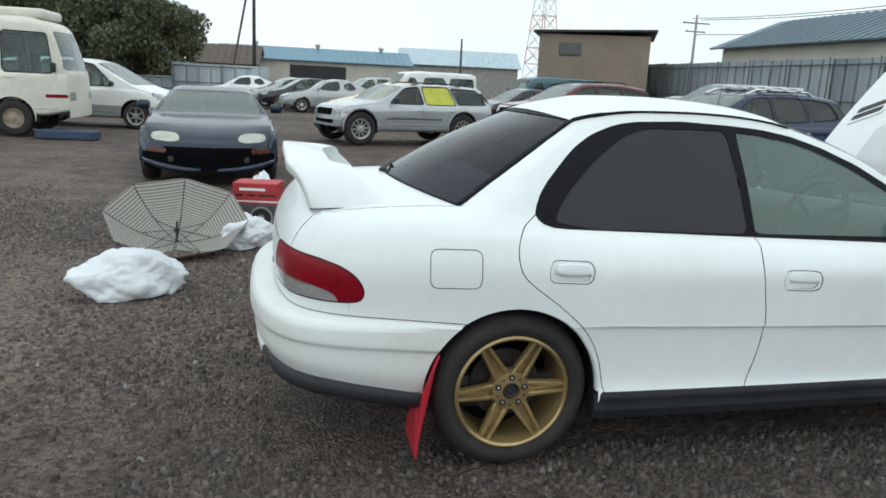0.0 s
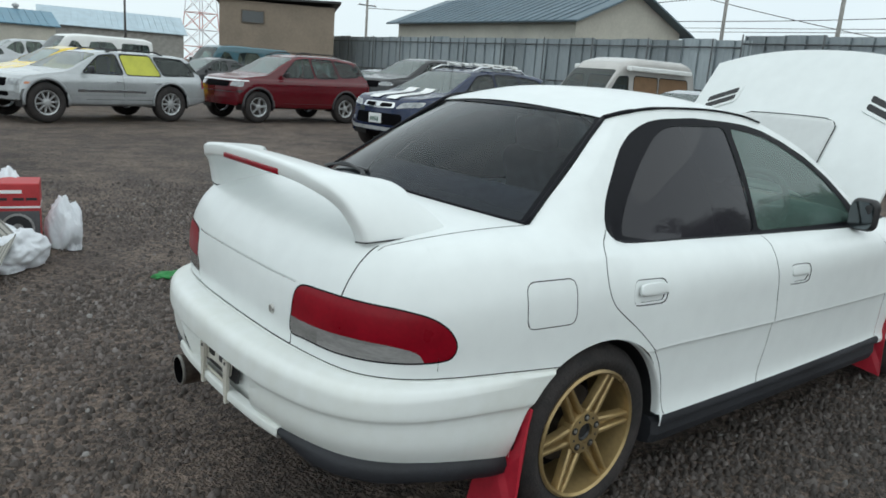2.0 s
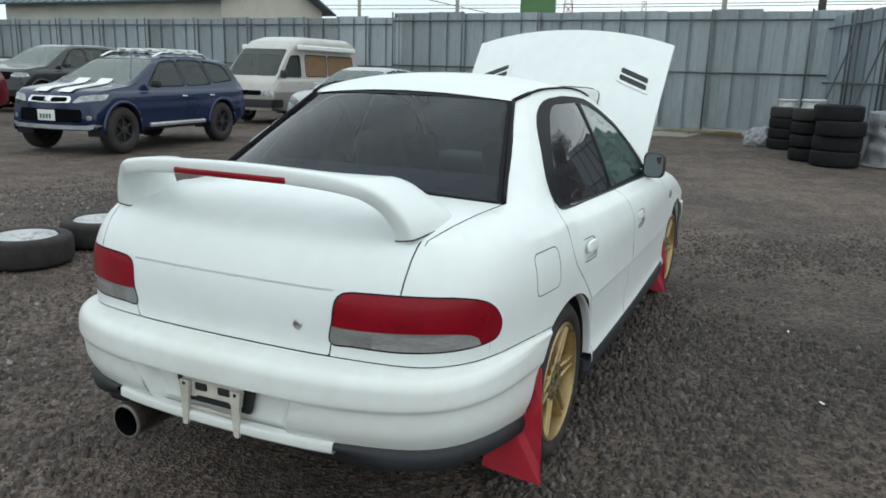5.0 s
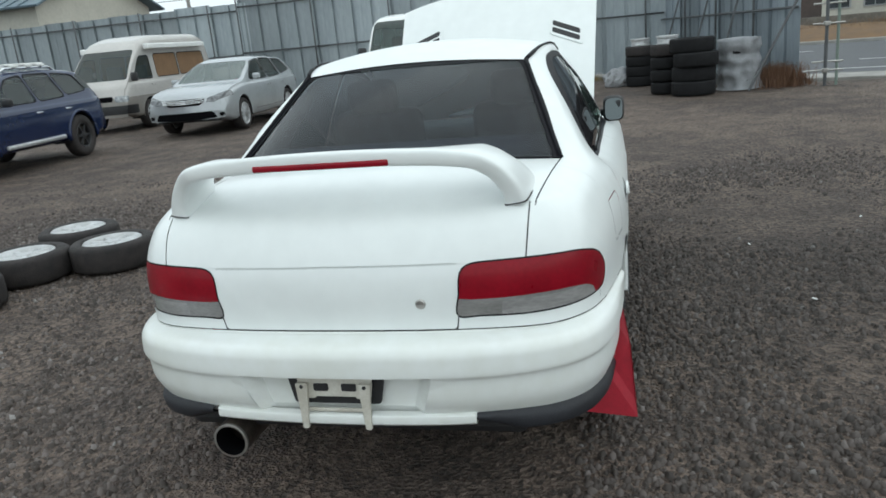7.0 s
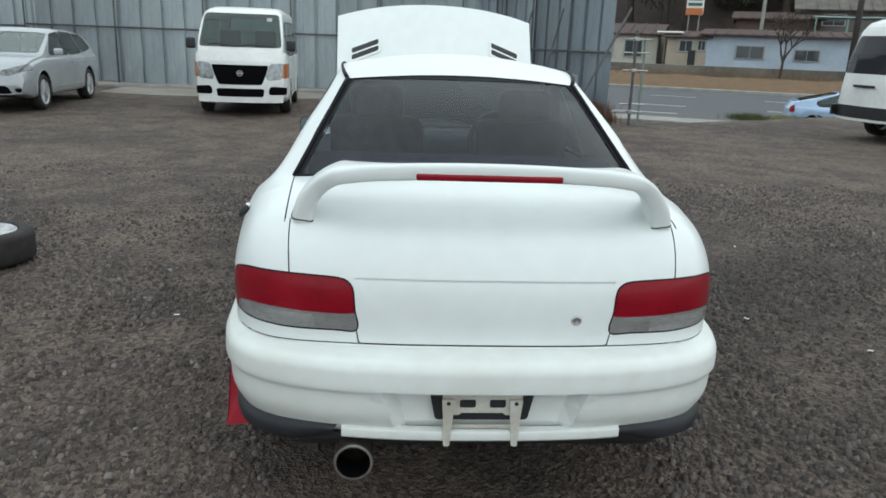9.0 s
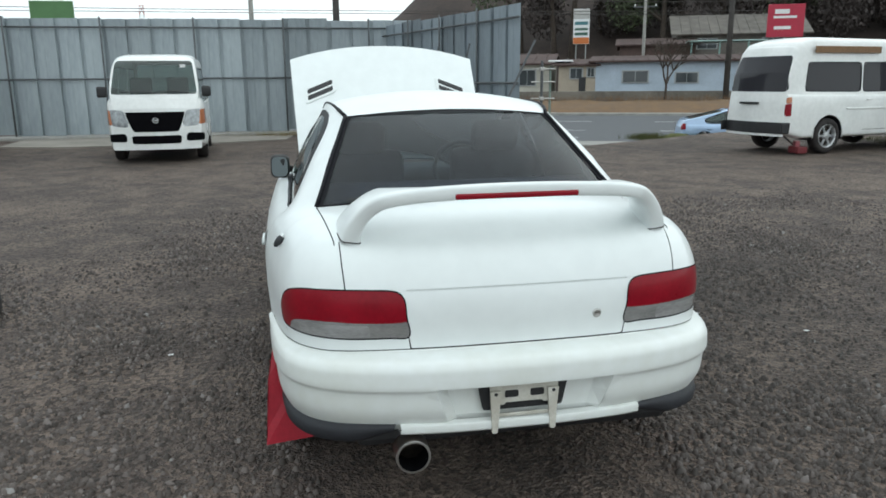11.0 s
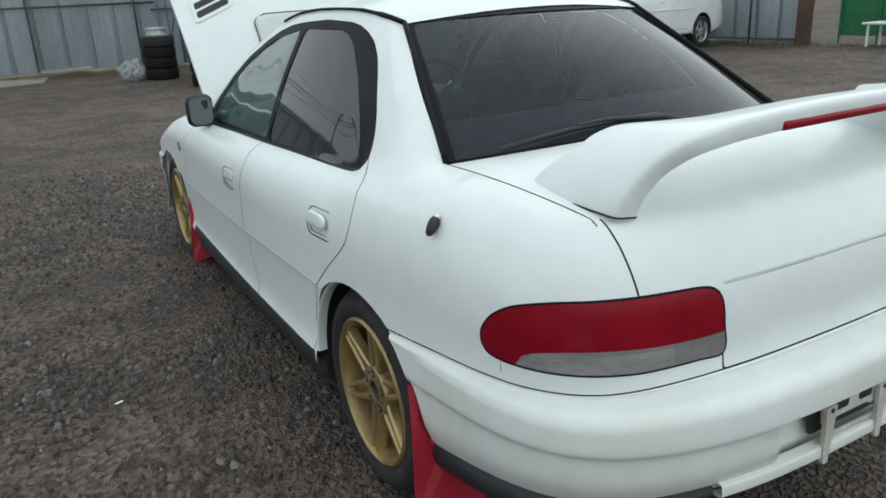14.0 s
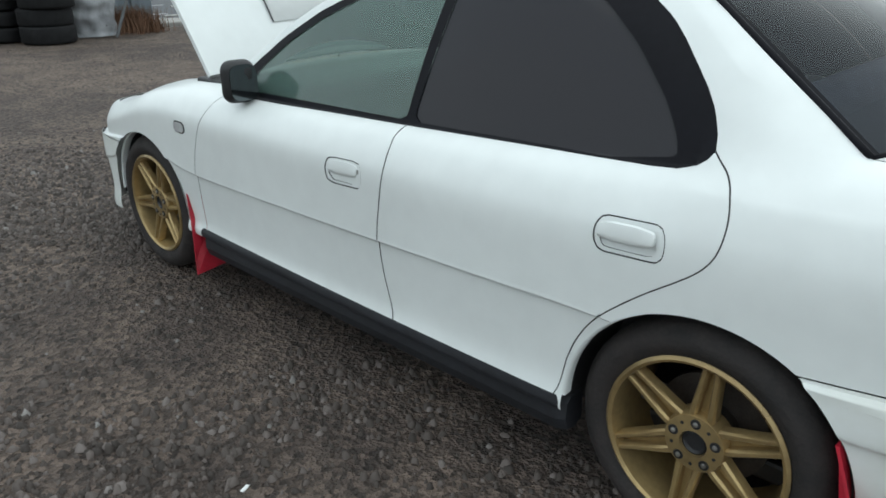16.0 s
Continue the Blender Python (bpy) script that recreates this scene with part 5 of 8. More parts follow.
def parked(name, kind_of, label, category, m, colour, front=(), rear=(), rim=None, spokes=6, win_mats=None, low=None, far=False, height=None, bow=.16, glass=None, rim_scale=.68, handles=True, k=1.0, arch=None):
    """A parked vehicle built round its side outline. m places the middle of its rear axle on the ground, nose along +x.
    front, rear: (label, part name, material, outline in y and z, push) cut out of nose and tail."""
    S = dict(SILH[kind_of])
    if k != 1.0:
        up = lambda z: S["zb"] + (z - S["zb"]) * k
        S["top"] = [(a, up(z)) for a, z in S["top"]]
        S["win"] = [[(a, up(z)) for a, z in w] for w in S["win"]]
        S["H"], S["belt"] = up(S["H"]), up(S["belt"])
        front = [(nm, mt, [(a, up(z)) for a, z in po], r) for nm, mt, po, r in front]
        rear = [(nm, mt, [(a, up(z)) for a, z in po], r) for nm, mt, po, r in rear]
    car = thing(name, label, category, m)
    L, W, H, zb, belt = S["L"], S["W"], S["H"], S["zb"], S["belt"]
    x0 = S["wb"] + S["fo"]
    tp = np.array(S["top"])
    st = np.unique(np.concatenate([np.linspace(0, .5, 9), np.linspace(.5, L - .5, 8 if far else 26), np.linspace(L - .5, L, 9), tp[:, 0]]))
    Zt = np.interp(st, tp[:, 0], tp[:, 1])
    if not far:
        km = np.array([np.mean(np.interp(np.clip(s + np.linspace(-.10, .10, 11), 0, L), tp[:, 0], tp[:, 1])) for s in st])
        inner = (st > .12) & (st < L - .35)
        Zt = np.where(inner, km, Zt)
    net = []
    for s, zt in zip(st, Zt):
        e = min(s, L - s)
        f = 1 - .10 * max(0, 1 - e / .45) ** 2
        w = W / 2 * f
        b = min(belt - .04 * (1 - s / L), zt - .05)
        g = max(0.0, (zt - b) / (H - b + 1e-6))
        zlow = zb + .10 * max(0, 1 - e / .5)
        ring = [(.80 * w, zlow), (.95 * w, zlow + .03), (.985 * w, zlow + .14), (1.0 * w, (zlow + b) / 2 + .05), (.985 * w, b - .10), (.955 * w, b - .025), (.925 * w, b)]
        rw = .925 - (.30 if H < 1.3 else .24 if H < 1.9 else .09) * g
        ring += [((.925 + (rw - .925) * q) * w, b + (zt - b) * q2) for q, q2 in ((.35, .30), (.7, .62), (.93, .86))]
        ring += [((rw - .06) * w, b + (zt - b) * .95), ((rw - .16) * w, b + (zt - b) * .985), (.45 * w, zt - .004 * (g + .3)), (0, zt)]
        line = []
        for y, z in ring:
            end = max(0, 1 - e / .6)
            x = x0 - s + (-1 if s < L / 2 else 1) * bow * end * (y / (W / 2)) ** 2
            line.append((x, y, z))
        net.append(line)
    net = np.array(net)
    if not far:
        net = dense(net, 2, 1)
    sk = Skin()
    sk.grid(net, "body", flip=False, mirror=True)
    for i, fl in ((0, True), (-1, False)):
        r = net[i]
        cap = np.array([[(p[0], p[1] * q, p[2]) for q in np.linspace(-1, 1, 9)] for p in r])
        for row, p in zip(cap, r):
            # bow the end face the same way as the corners
            sgn = -1 if i == 0 else 1
            x_mid = p[0] - sgn * bow * (p[1] / (W / 2)) ** 2
            for c in row:
                c[0] = x_mid + sgn * bow * (c[1] / (W / 2)) ** 2
        sk.grid(cap, "body", flip=fl)
    sk.weld()
    X = lambda s: x0 - s
    if not far:
        sk.refine(lambda x, y, z: True)
        sk.refine(lambda x, y, z: (x > X(.5) or x < X(L - .4)) and z < belt + .1)
    ra = S["r"] + .055
    for cx in (0, S["wb"]):
        sk.cut(lambda x, y, z: np.maximum(np.hypot(x - cx, z - S["r"] - .02) - ra, .36 * W - np.abs(y)), "void", ("body",))
    for i, poly in enumerate(S["win"]):
        f = poly_sd(rounded([(X(a), b) for a, b in poly], .05, 3))
        if not far:
            sk.cut(lambda x, y, z: np.maximum(f(x, z) - .022, .2 * W - np.abs(y)), "seal", ("body",))
        sk.cut(lambda x, y, z: np.maximum(f(x, z), .2 * W - np.abs(y)), "win%d" % i, ("body", "seal"))
    for lab, (a, b) in (("front_glass", S["ws"]), ("back_glass", S["rs"])):
        za, zbb = np.interp((a, b), tp[:, 0], tp[:, 1])
        ya, yb = (.40 * W, .345 * W) if lab == "front_glass" else (.34 * W, .39 * W)
        if H > 1.9:
            ya, yb = .44 * W, .41 * W
        f = poly_sd(rounded([(X(a), -ya), (X(a), ya), (X(b), yb), (X(b), -yb)], .06, 3)) if abs(b - a) > .3 and H < 1.85 else None
        if f is None:
            z_lo, z_hi = belt + .04, (min(tp[:, 1].max() - .15, 1.88) if H < 2.3 else 2.14 * H / 2.45)
            f2 = poly_sd(rounded([(-.435 * W, z_lo), (.435 * W, z_lo), (.395 * W, z_hi), (-.395 * W, z_hi)], .07, 3))
            lim = (lambda x: x - X(L - .62)) if lab == "back_glass" else (lambda x: X(1.25) - x)
            sk.cut(lambda x, y, z: np.maximum(f2(y, z), lim(x)), lab, ("body",))
        else:
            sk.cut(lambda x, y, z: np.maximum(f(x, y), belt - .02 - z), lab, ("body",))
    for k, (nm, mt, poly, rnd) in enumerate(front):
        f = poly_sd(rounded(poly, rnd, 3))
        sk.cut(lambda x, y, z: np.maximum(f(np.abs(y), z), X(.5) - x), "f%d" % k, ("body",))
    for k, (nm, mt, poly, rnd) in enumerate(rear):
        f = poly_sd(rounded(poly, rnd, 3))
        sk.cut(lambda x, y, z: np.maximum(f(np.abs(y), z), x - X(L - .24)), "r%d" % k, ("body",))
    if low:
        sk.cut(lambda x, y, z: z - low[0], "low", ("body",))
    if not far:
        # shut lines of the doors
        for poly in S["win"][:2]:
            xa, xb = X(min(p[0] for p in poly) - .06), X(max(p[0] for p in poly) + .03)
            f = poly_sd(rounded([(xa, zb + .14), (xb, zb + .14), (xb, belt + .5), (xa, belt + .5)], .06, 3))
            sk.cut(lambda x, y, z: np.maximum(np.maximum(np.abs(f(x, z)) - .004, .3 * W - np.abs(y)), z - belt + .02), "gap", ("body", "low"))
    sk.normals()
    t = sk.take
    t("body", "body", colour, car)
    if low:
        t("low", "lower_body", low[1], car)
    t("gap", "door_gap", GAP, car, push=-.003)
    gm = glass or DARK_GLASS
    for sd in (1, -1):
        t("seal", "window_seal", TRIM, car, side=sd)
    for i in range(len(S["win"])):
        for sd in (1, -1):
            mt = (win_mats or {}).get(i, gm)
            t("win%d" % i, "side_window", mt, car, push=-.008, side=sd)
    t("front_glass", "windscreen", gm if H > 1.9 or glass else SCREEN_GLASS, car, push=-.006)
    t("back_glass", "rear_window", gm, car, push=-.006)
    for pre, lst in (("f", front), ("r", rear)):
        for k, (nm, mt, poly, rnd) in enumerate(lst):
            if min(p[0] for p in poly) > .05:
                for sd in (1, -1):
                    t("%s%d" % (pre, k), nm, mt, car, push=.004, side=sd)
            else:
                t("%s%d" % (pre, k), nm, mt, car, push=.004)
    tr = W / 2 - .115
    for cx in (0, S["wb"]):
        for sd in (1, -1):
            mm = pose(cx, sd * tr, S["r"]) @ (pose(0, 0, 0) if sd > 0 else pose(0, 0, 0, 0, 0, 180))
            simple_wheel(car, mm, S["r"], .215, S["r"] * rim_scale, rim or ALLOY, spokes, 11 * cx)
        for sd in (1, -1):
            V, F = [], []
            b0 = 0
            for i in range(17):
                a = radians(-15 + 210 * i / 16)
                for y in (W / 2 - .012, W / 2 - .36):
                    V.append((cx + ra * math.cos(a), sd * y, S["r"] + .02 + ra * math.sin(a)))
            F += [(b0 + 2 * i, b0 + 2 * i + 1, b0 + 2 * i + 3, b0 + 2 * i + 2) for i in range(16)]
            obj("wheel_well", V, F, BLACK, car)
            if not far:
                arc = [(cx + (ra + .004) * math.cos(radians(-8 + 12.25 * i)), sd * (W / 2 - .012), S["r"] + .02 + (ra + .004) * math.sin(radians(-8 + 12.25 * i))) for i in range(17)]
                part("wheel_arch", tube(arc, .03 if kind_of in ("jeep", "suv") else .014, 8), (arch or (low[1] if low else colour)), car, smooth=True)
    part("underbody", box(L - .5, W * .72, .1, x0 - L / 2, 0, zb + .09, .02), BLACK, car)
    # seats and dash seen through the panes
    ins = part("interior", box(L * .42, W * .74, .12, x0 - L * .52, 0, belt - .16, .03), SEAT, car)
    for y in (-.2 * W, .2 * W):
        sx = X(S["ws"][1] + .75)
        part("front_seat", box(.12, .42, .55, sx, y, belt + .08, .05, 2), SEAT, car, smooth=True)
    xm = X(S["ws"][0] + .36 * (S["ws"][1] - S["ws"][0]) + .12)
    if kind_of in ("van", "high_van", "bus"):
        xm = X(S["ws"][0] + .25)
    for sd in (1, -1):
        b = box(.09, .17, .13 if H < 1.9 else .2, xm, sd * (W / 2 + .05), belt + .09, .035, 3)
        part("door_mirror", b, colour if kind_of in ("wagon", "saloon", "coupe") else BLACK, car, smooth=True)
        if handles and not far:
            for poly in S["win"][:2]:
                hx = X(max(p[0] for p in poly) - .12)
                part("door_handle", box(.15, .03, .03, hx, sd * (W / 2 - .008), belt - .13, .008), colour if colour is not BLUE else CHROME, car, smooth=True)
    return car


def axle_pose(fx, fy, rx, ry, track):
    """The pose of a car from where its near front and near rear tyres stand; track: half width, to the far side."""
    yaw = math.atan2(fy - ry, fx - rx)
    nx, ny = -math.sin(yaw), math.cos(yaw)
    return pose(rx + nx * track, ry + ny * track, 0, 0, 0, math.degrees(yaw))


LAMP_BOX = lambda y0, y1, z0, z1: [(y0, z0), (y1, z0), (y1, z1), (y0, z1)]

# silver four-wheel drive with a yellow film in its rear door
jeep = parked("off_road_estate", "jeep", "silver off-road estate with a yellow film over its rear door window", "car", axle_pose(1.04, 13.70, 3.62, 14.49, -.80), SILVER,
              front=[("headlamp", FOG, LAMP_BOX(.50, .80, .76, .90), .03), ("grille", VOID, LAMP_BOX(-.1, .46, .72, .90), .03), ("bumper_gap", BLACK, LAMP_BOX(-.1, .95, .655, .67), .004), ("indicator", AMBER, LAMP_BOX(.83, .95, .80, .85), .01), ("bumper_grille", VOID, LAMP_BOX(-.1, .55, .50, .60), .04)],
              rear=[("tail_lamp", RED_LENS, LAMP_BOX(.70, .95, .82, 1.06), .04)], rim=ALLOY, spokes=10, win_mats={1: YELLOW}, rim_scale=.62, k=.82, low=(.52, CLADDING))
part("side_moulding", box(1.5, .03, .07, 1.35, .905, .62, .012), CHROME, jeep)
part("side_moulding", box(1.5, .03, .07, 1.35, -.905, .62, .012), CHROME, jeep)
for sd in (1, -1):
    part("roof_rail", tube([(.0, sd * .58, 1.39), (.2, sd * .58, 1.445), (1.1, sd * .58, 1.445), (1.3, sd * .58, 1.385)], .018, 6), BLACK, jeep)

ARCH_GREY = mat("dark_grey_plastic_arch", (0.05, 0.045, 0.048), 0.6, 0, 0.2, 6)
red_suv = parked("red_estate", "suv", "dark red off-road estate", "car", axle_pose(5.72, 14.68, 8.38, 15.13, -.78), RED,
                 front=[("headlamp", FOG, LAMP_BOX(.54, .84, .84, .96), .03), ("grille", VOID, LAMP_BOX(-.1, .50, .82, .96), .03), ("lamp_frame", CHROME, LAMP_BOX(-.1, .86, .97, 1.0), .02), ("bumper_trim", BLACK, LAMP_BOX(-.1, .85, .70, .76), .02)],
                 rear=[("tail_lamp", RED_LENS, LAMP_BOX(.68, .9, .80, 1.08), .04)], rim=ALLOY, spokes=5, rim_scale=.62, k=.96, arch=ARCH_GREY)
for sd in (1, -1):
    part("roof_rail", tube([(.0, sd * .54, 1.64), (.15, sd * .54, 1.70), (1.2, sd * .54, 1.70), (1.4, sd * .54, 1.63)], .016, 6), BLACK, red_suv)

blue_suv = parked("blue_crossover", "suv", "dark blue crossover with white bonnet stripes and a roof rack", "car", axle_pose(6.20, 8.31, 8.84, 8.62, -.78), BLUE,
                  front=[("headlamp", FOG, [(.44, .84), (.86, .90), (.86, 1.00), (.54, .96)], .03), ("grille", VOID, [(.05, .855), (.36, .865), (.335, .935), (.05, .935)], .01), ("grille_frame", CHROME, [(-.1, .83), (.42, .85), (.39, .955), (-.1, .955)], .03), ("lower_grille", VOID, LAMP_BOX(-.1, .60, .52, .74), .04), ("fog_lamp", FOG, LAMP_BOX(.66, .76, .56, .64), .04), ("skid_plate", ALLOY, [(-.1, .40), (.72, .40), (.84, .47), (.80, .50), (.66, .47), (-.1, .47)], .02)],
                  rear=[("tail_lamp", RED_LENS, LAMP_BOX(.62, .9, .85, 1.1), .04)], rim=BLACK, spokes=6, rim_scale=.60, k=.90, arch=BLUE)
part("badge", prism([(-.045, .80), (.045, .80), (.0, .862)], 3.315, 3.330, "yz"), CHROME, blue_suv)
part("aerial", tube([(2.15, .62, 1.12), (2.10, .64, 1.62)], .006, 6), BLACK, blue_suv)
part("number_plate", box(.02, .33, .165, 3.33, 0, .60, .006), PLATE, blue_suv, "white number plate")
for k, y in enumerate((-.10, -.04, .02, .08)):
    part("plate_bar", box(.004, .035, .07, 3.342, y, .585), INK, blue_suv)
for sd in (1, -1):
    # stripes over the bonnet
    V, F = [], []
    for i in range(9):
        s = .14 + .95 * i / 8
        z = np.interp(s, [p[0] for p in SILH["suv"]["top"]], [p[1] for p in SILH["suv"]["top"]])
        for y in (.10, .36):
            V.append((3.32 - s, sd * y, .32 + (z - .32) * .90 + .016 - .02 * (y / .9) ** 2))
    F = [(2 * i, 2 * i + 1, 2 * i + 3, 2 * i + 2) for i in range(8)]
    obj("bonnet_stripe", V, F, VAN_WHITE, blue_suv, "white stripe")
    part("roof_rail", tube([(-.05, sd * .54, 1.52), (.10, sd * .54, 1.60), (1.25, sd * .54, 1.61), (1.5, sd * .54, 1.52)], .02, 6), CHROME, blue_suv)
    part("flank_step", box(1.5, .06, .07, 1.33, sd * .90, .42, .02), ALLOY, blue_suv)
for x in (.30, .62, 1.0):
    part("rack_bar", box(.09, 1.2, .035, x, 0, 1.635, .012), VAN_WHITE, blue_suv)
for y in (-.45, -.15, .15, .45):
    part("rack_slat", box(1.0, .10, .03, .65, y, 1.665, .01), VAN_WHITE, blue_suv)

camper = parked("high_roof_van", "high_van", "pale beige high-roof camper van with an awning box", "van", pose(16.35, 11.35, 0, 0, 0, 183), BEIGE,
                front=[("headlamp", FOG, LAMP_BOX(.52, .80, .70, .84), .03), ("grille", VOID, LAMP_BOX(-.1, .48, .72, .84), .03), ("front_bumper", BLACK, LAMP_BOX(-.1, .9, .42, .62), .03)],
                win_mats={1: CURTAIN, 2: CURTAIN}, low=(.80, BEIGE_LOW), rim=ALLOY)
part("awning_box", box(2.9, .16, .13, 1.0, .86, 1.93, .03), VAN_WHITE, camper, "white rolled awning")
part("awning_box", box(2.9, .16, .13, 1.0, -.86, 1.93, .03), VAN_WHITE, camper)

LAMP_GLASS = mat("dark_headlamp", (0.20, 0.21, 0.22), 0.08, 0.3, 0.6, 16, 0, 40, 0.6, 0.6, rgb2=(0.05, 0.05, 0.055))
wagon = parked("silver_estate", "wagon", "silver estate car with a chrome grille", "car", axle_pose(11.8, 6.95, 14.5, 7.17, -.79), PALE_SILVER,
               front=[("headlamp", LAMP_GLASS, [(.46, .655), (.62, .64), (.92, .75), (.93, .87), (.74, .81), (.50, .735)], .02), ("grille", VOID, [(-.1, .60), (.34, .60), (.44, .70), (.42, .73), (-.1, .73)], .02), ("fog_lamp", VOID, LAMP_BOX(.70, .80, .36, .43), .02), ("lower_grille", VOID, [(-.1, .30), (.66, .34), (.58, .47), (-.1, .47)], .03), ("fog_lamp", FOG, LAMP_BOX(.68, .80, .38, .45), .02)],
               rear=[("tail_lamp", RED_LENS, LAMP_BOX(.5, .9, .75, .95), .03)], rim=ALLOY, spokes=10, rim_scale=.72)
part("badge", box(.02, .10, .075, 3.66, 0, .68, .02), CHROME, wagon)
for z in (.64, .67, .70):
    part("grille_slat", tube([(3.672 - .16 * (y / .9) ** 2, y, z + .05 * abs(y)) for y in np.linspace(-.43, .43, 9)], .009, 6), CHROME, wagon, "chrome grille slat")

delivery = parked("delivery_van", "van", "white delivery van with a black grille", "van", pose(15.18, 3.47, 0, 0, 0, 184.5), VAN_WHITE,
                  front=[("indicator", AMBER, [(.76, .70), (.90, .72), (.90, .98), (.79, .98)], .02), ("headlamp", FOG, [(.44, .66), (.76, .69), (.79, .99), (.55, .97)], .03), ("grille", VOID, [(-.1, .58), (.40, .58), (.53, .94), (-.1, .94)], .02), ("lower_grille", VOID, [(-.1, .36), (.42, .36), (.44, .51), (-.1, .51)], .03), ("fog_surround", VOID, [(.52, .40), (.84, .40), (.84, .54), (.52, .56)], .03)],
                  rear=[("tail_lamp", RED_LENS, LAMP_BOX(.66, .84, .7, 1.05), .03)], rim=STEEL, spokes=5, handles=True)
b = lathe([(.040, 0), (.055, 0), (.055, .012), (.040, .012)], 24, "x")
bmesh.ops.transform(b, matrix=pose(3.625, 0, .79), verts=b.verts[:])
part("badge", b, CHROME, delivery, angle=40)
part("badge_bar", box(.012, .13, .026, 3.632, 0, .79, .005), CHROME, delivery)
for y0, y1 in ((.62, .02), (.02, -.58)):
    part("wiper", tube([(3.475, y0, 1.285), (3.42, (y0 + y1) / 2, 1.315), (3.44, y1, 1.30)], .012, 6), BLACK, delivery)
part("inspection_sticker", box(.004, .10, .06, 3.03, .52, 1.78), PLATE, delivery)

white_van = parked("jacked_van", "high_van", "white high-roof van with dark windows, jacked up at the rear", "van", axle_pose(10.5, -12.25, 10.0, -9.6, .74), VAN_WHITE,
                   rear=[("tail_lamp", RED_LENS, LAMP_BOX(.74, .95, .74, .98), .02), ("indicator", AMBER, LAMP_BOX(.74, .95, .985, 1.10), .02), ("rear_bumper", BLACK, LAMP_BOX(-.1, .95, .40, .62), .03)],
                   rim=ALLOY, spokes=6, glass=TINT, win_mats={0: DARK_GLASS})
part("brown_panel", box(1.75, .02, .13, .43, -.772, 1.99, .006), CURTAIN, white_van, "peeled brown strip")
part("brown_panel", box(1.75, .02, .13, .43, .772, 1.99, .006), CURTAIN, white_van)
part("tailgate_handle", box(.03, .5, .045, -1.20, .05, .98, .01), BLACK, white_van)
for sd in (1, -1):
    part("rubbing_strip", box(1.75, .02, .035, 1.32, sd * .852, .86, .008), VAN_WHITE, white_van)
    part("corner_bumper", box(.16, .04, .20, -1.10, sd * .80, .51, .018), BLACK, white_van)

parked("hatchback", "hatch", "light blue hatchback beyond the yard edge", "car", pose(18.6, -11.95, -.77, 0, 0, -112), SKY_BLUE,
       rear=[("tail_lamp", RED_LENS, LAMP_BOX(.62, .85, .75, .95), .04)], rim=ALLOY, spokes=7, k=.92)
coupe = parked("navy_coupe", "coupe", "dark navy sports coupe with a missing front bumper", "car", pose(-1.83, 9.90, 0, 0, 0, 273), NAVY,
       front=[("headlamp", HEADLAMP_OLD, [(.36, .575), (.46, .555), (.66, .565), (.72, .60), (.70, .66), (.58, .675), (.42, .665), (.36, .63)], .03), ("indicator", AMBER_DARK, LAMP_BOX(.52, .76, .42, .48), .02), ("nose_opening", VOID, [(-.1, .19), (.80, .19), (.84, .40), (.52, .50), (-.1, .50)], .03)], rim=ALLOY, spokes=7, bow=.42)
for sd in (1, -1):
    lip = [(3.36 - .42 * (y / .88) ** 2, sd * y, .215 + .10 * (y / .8) ** 3) for y in np.linspace(.10, .82, 9)]
    part("bumper_remnant", tube(lip, [.030, .036, .040, .044, .046, .046, .042, .034, .02], 8), NAVY, coupe, "torn lower edge of the bumper", True)
part("crash_bar", box(.06, 1.0, .08, 3.22, 0, .34, .02), IRON, coupe)
parked("black_off_roader", "suv", "black off-road estate beside the fence", "car", pose(14.9, 19.0, 0, 0, 0, 186) @ Matrix.Scale(1.12, 4), CHARCOAL,
       front=[("headlamp", FOG, LAMP_BOX(.54, .84, .86, .97), .03), ("grille", VOID, LAMP_BOX(-.1, .50, .80, .98), .03), ("grille_bar", CHROME, LAMP_BOX(-.1, .86, .885, .915), .01)], rim=ALLOY)
BUS_GLASS = glass_mat("bus_glass", (0.62, 0.78, 0.76), 0.75, ior=1.45)
RUSTY_RIM = mat("rusty_cream_rim", (0.42, 0.38, 0.31), 0.6, 0.1, 0.3, 8, rgb2=(0.20, 0.12, 0.07))
bus = parked("minibus", "bus", "old cream minibus with side windows", "bus", pose(-9.23, 14.45, 0, 0, 0, -1), BUS_CREAM,
             front=[("headlamp", FOG, LAMP_BOX(.55, .85, .75, .92), .03), ("indicator", RED_LENS, LAMP_BOX(.90, 1.05, .80, .87), .02)], rim=RUSTY_RIM, spokes=20, rim_scale=.55, glass=BUS_GLASS, k=.98, bow=.10)
part("roof_unit", box(2.6, 1.3, .20, 2.6, 0, 2.44, .07, 3), BUS_CREAM, bus, "roof air unit", smooth=True)
parked("silver_people_carrier", "mpv", "pearl white people carrier with silver lower flanks beside the minibus", "car", pose(-6.6, 17.9, 0, 0, 0, -14), VAN_WHITE, low=(.55, SILVER),
       front=[("headlamp", FOG, [(.46, .72), (.82, .72), (.82, .92), (.52, .86)], .03), ("grille", VOID, LAMP_BOX(-.1, .42, .68, .78), .03)], rim=ALLOY)

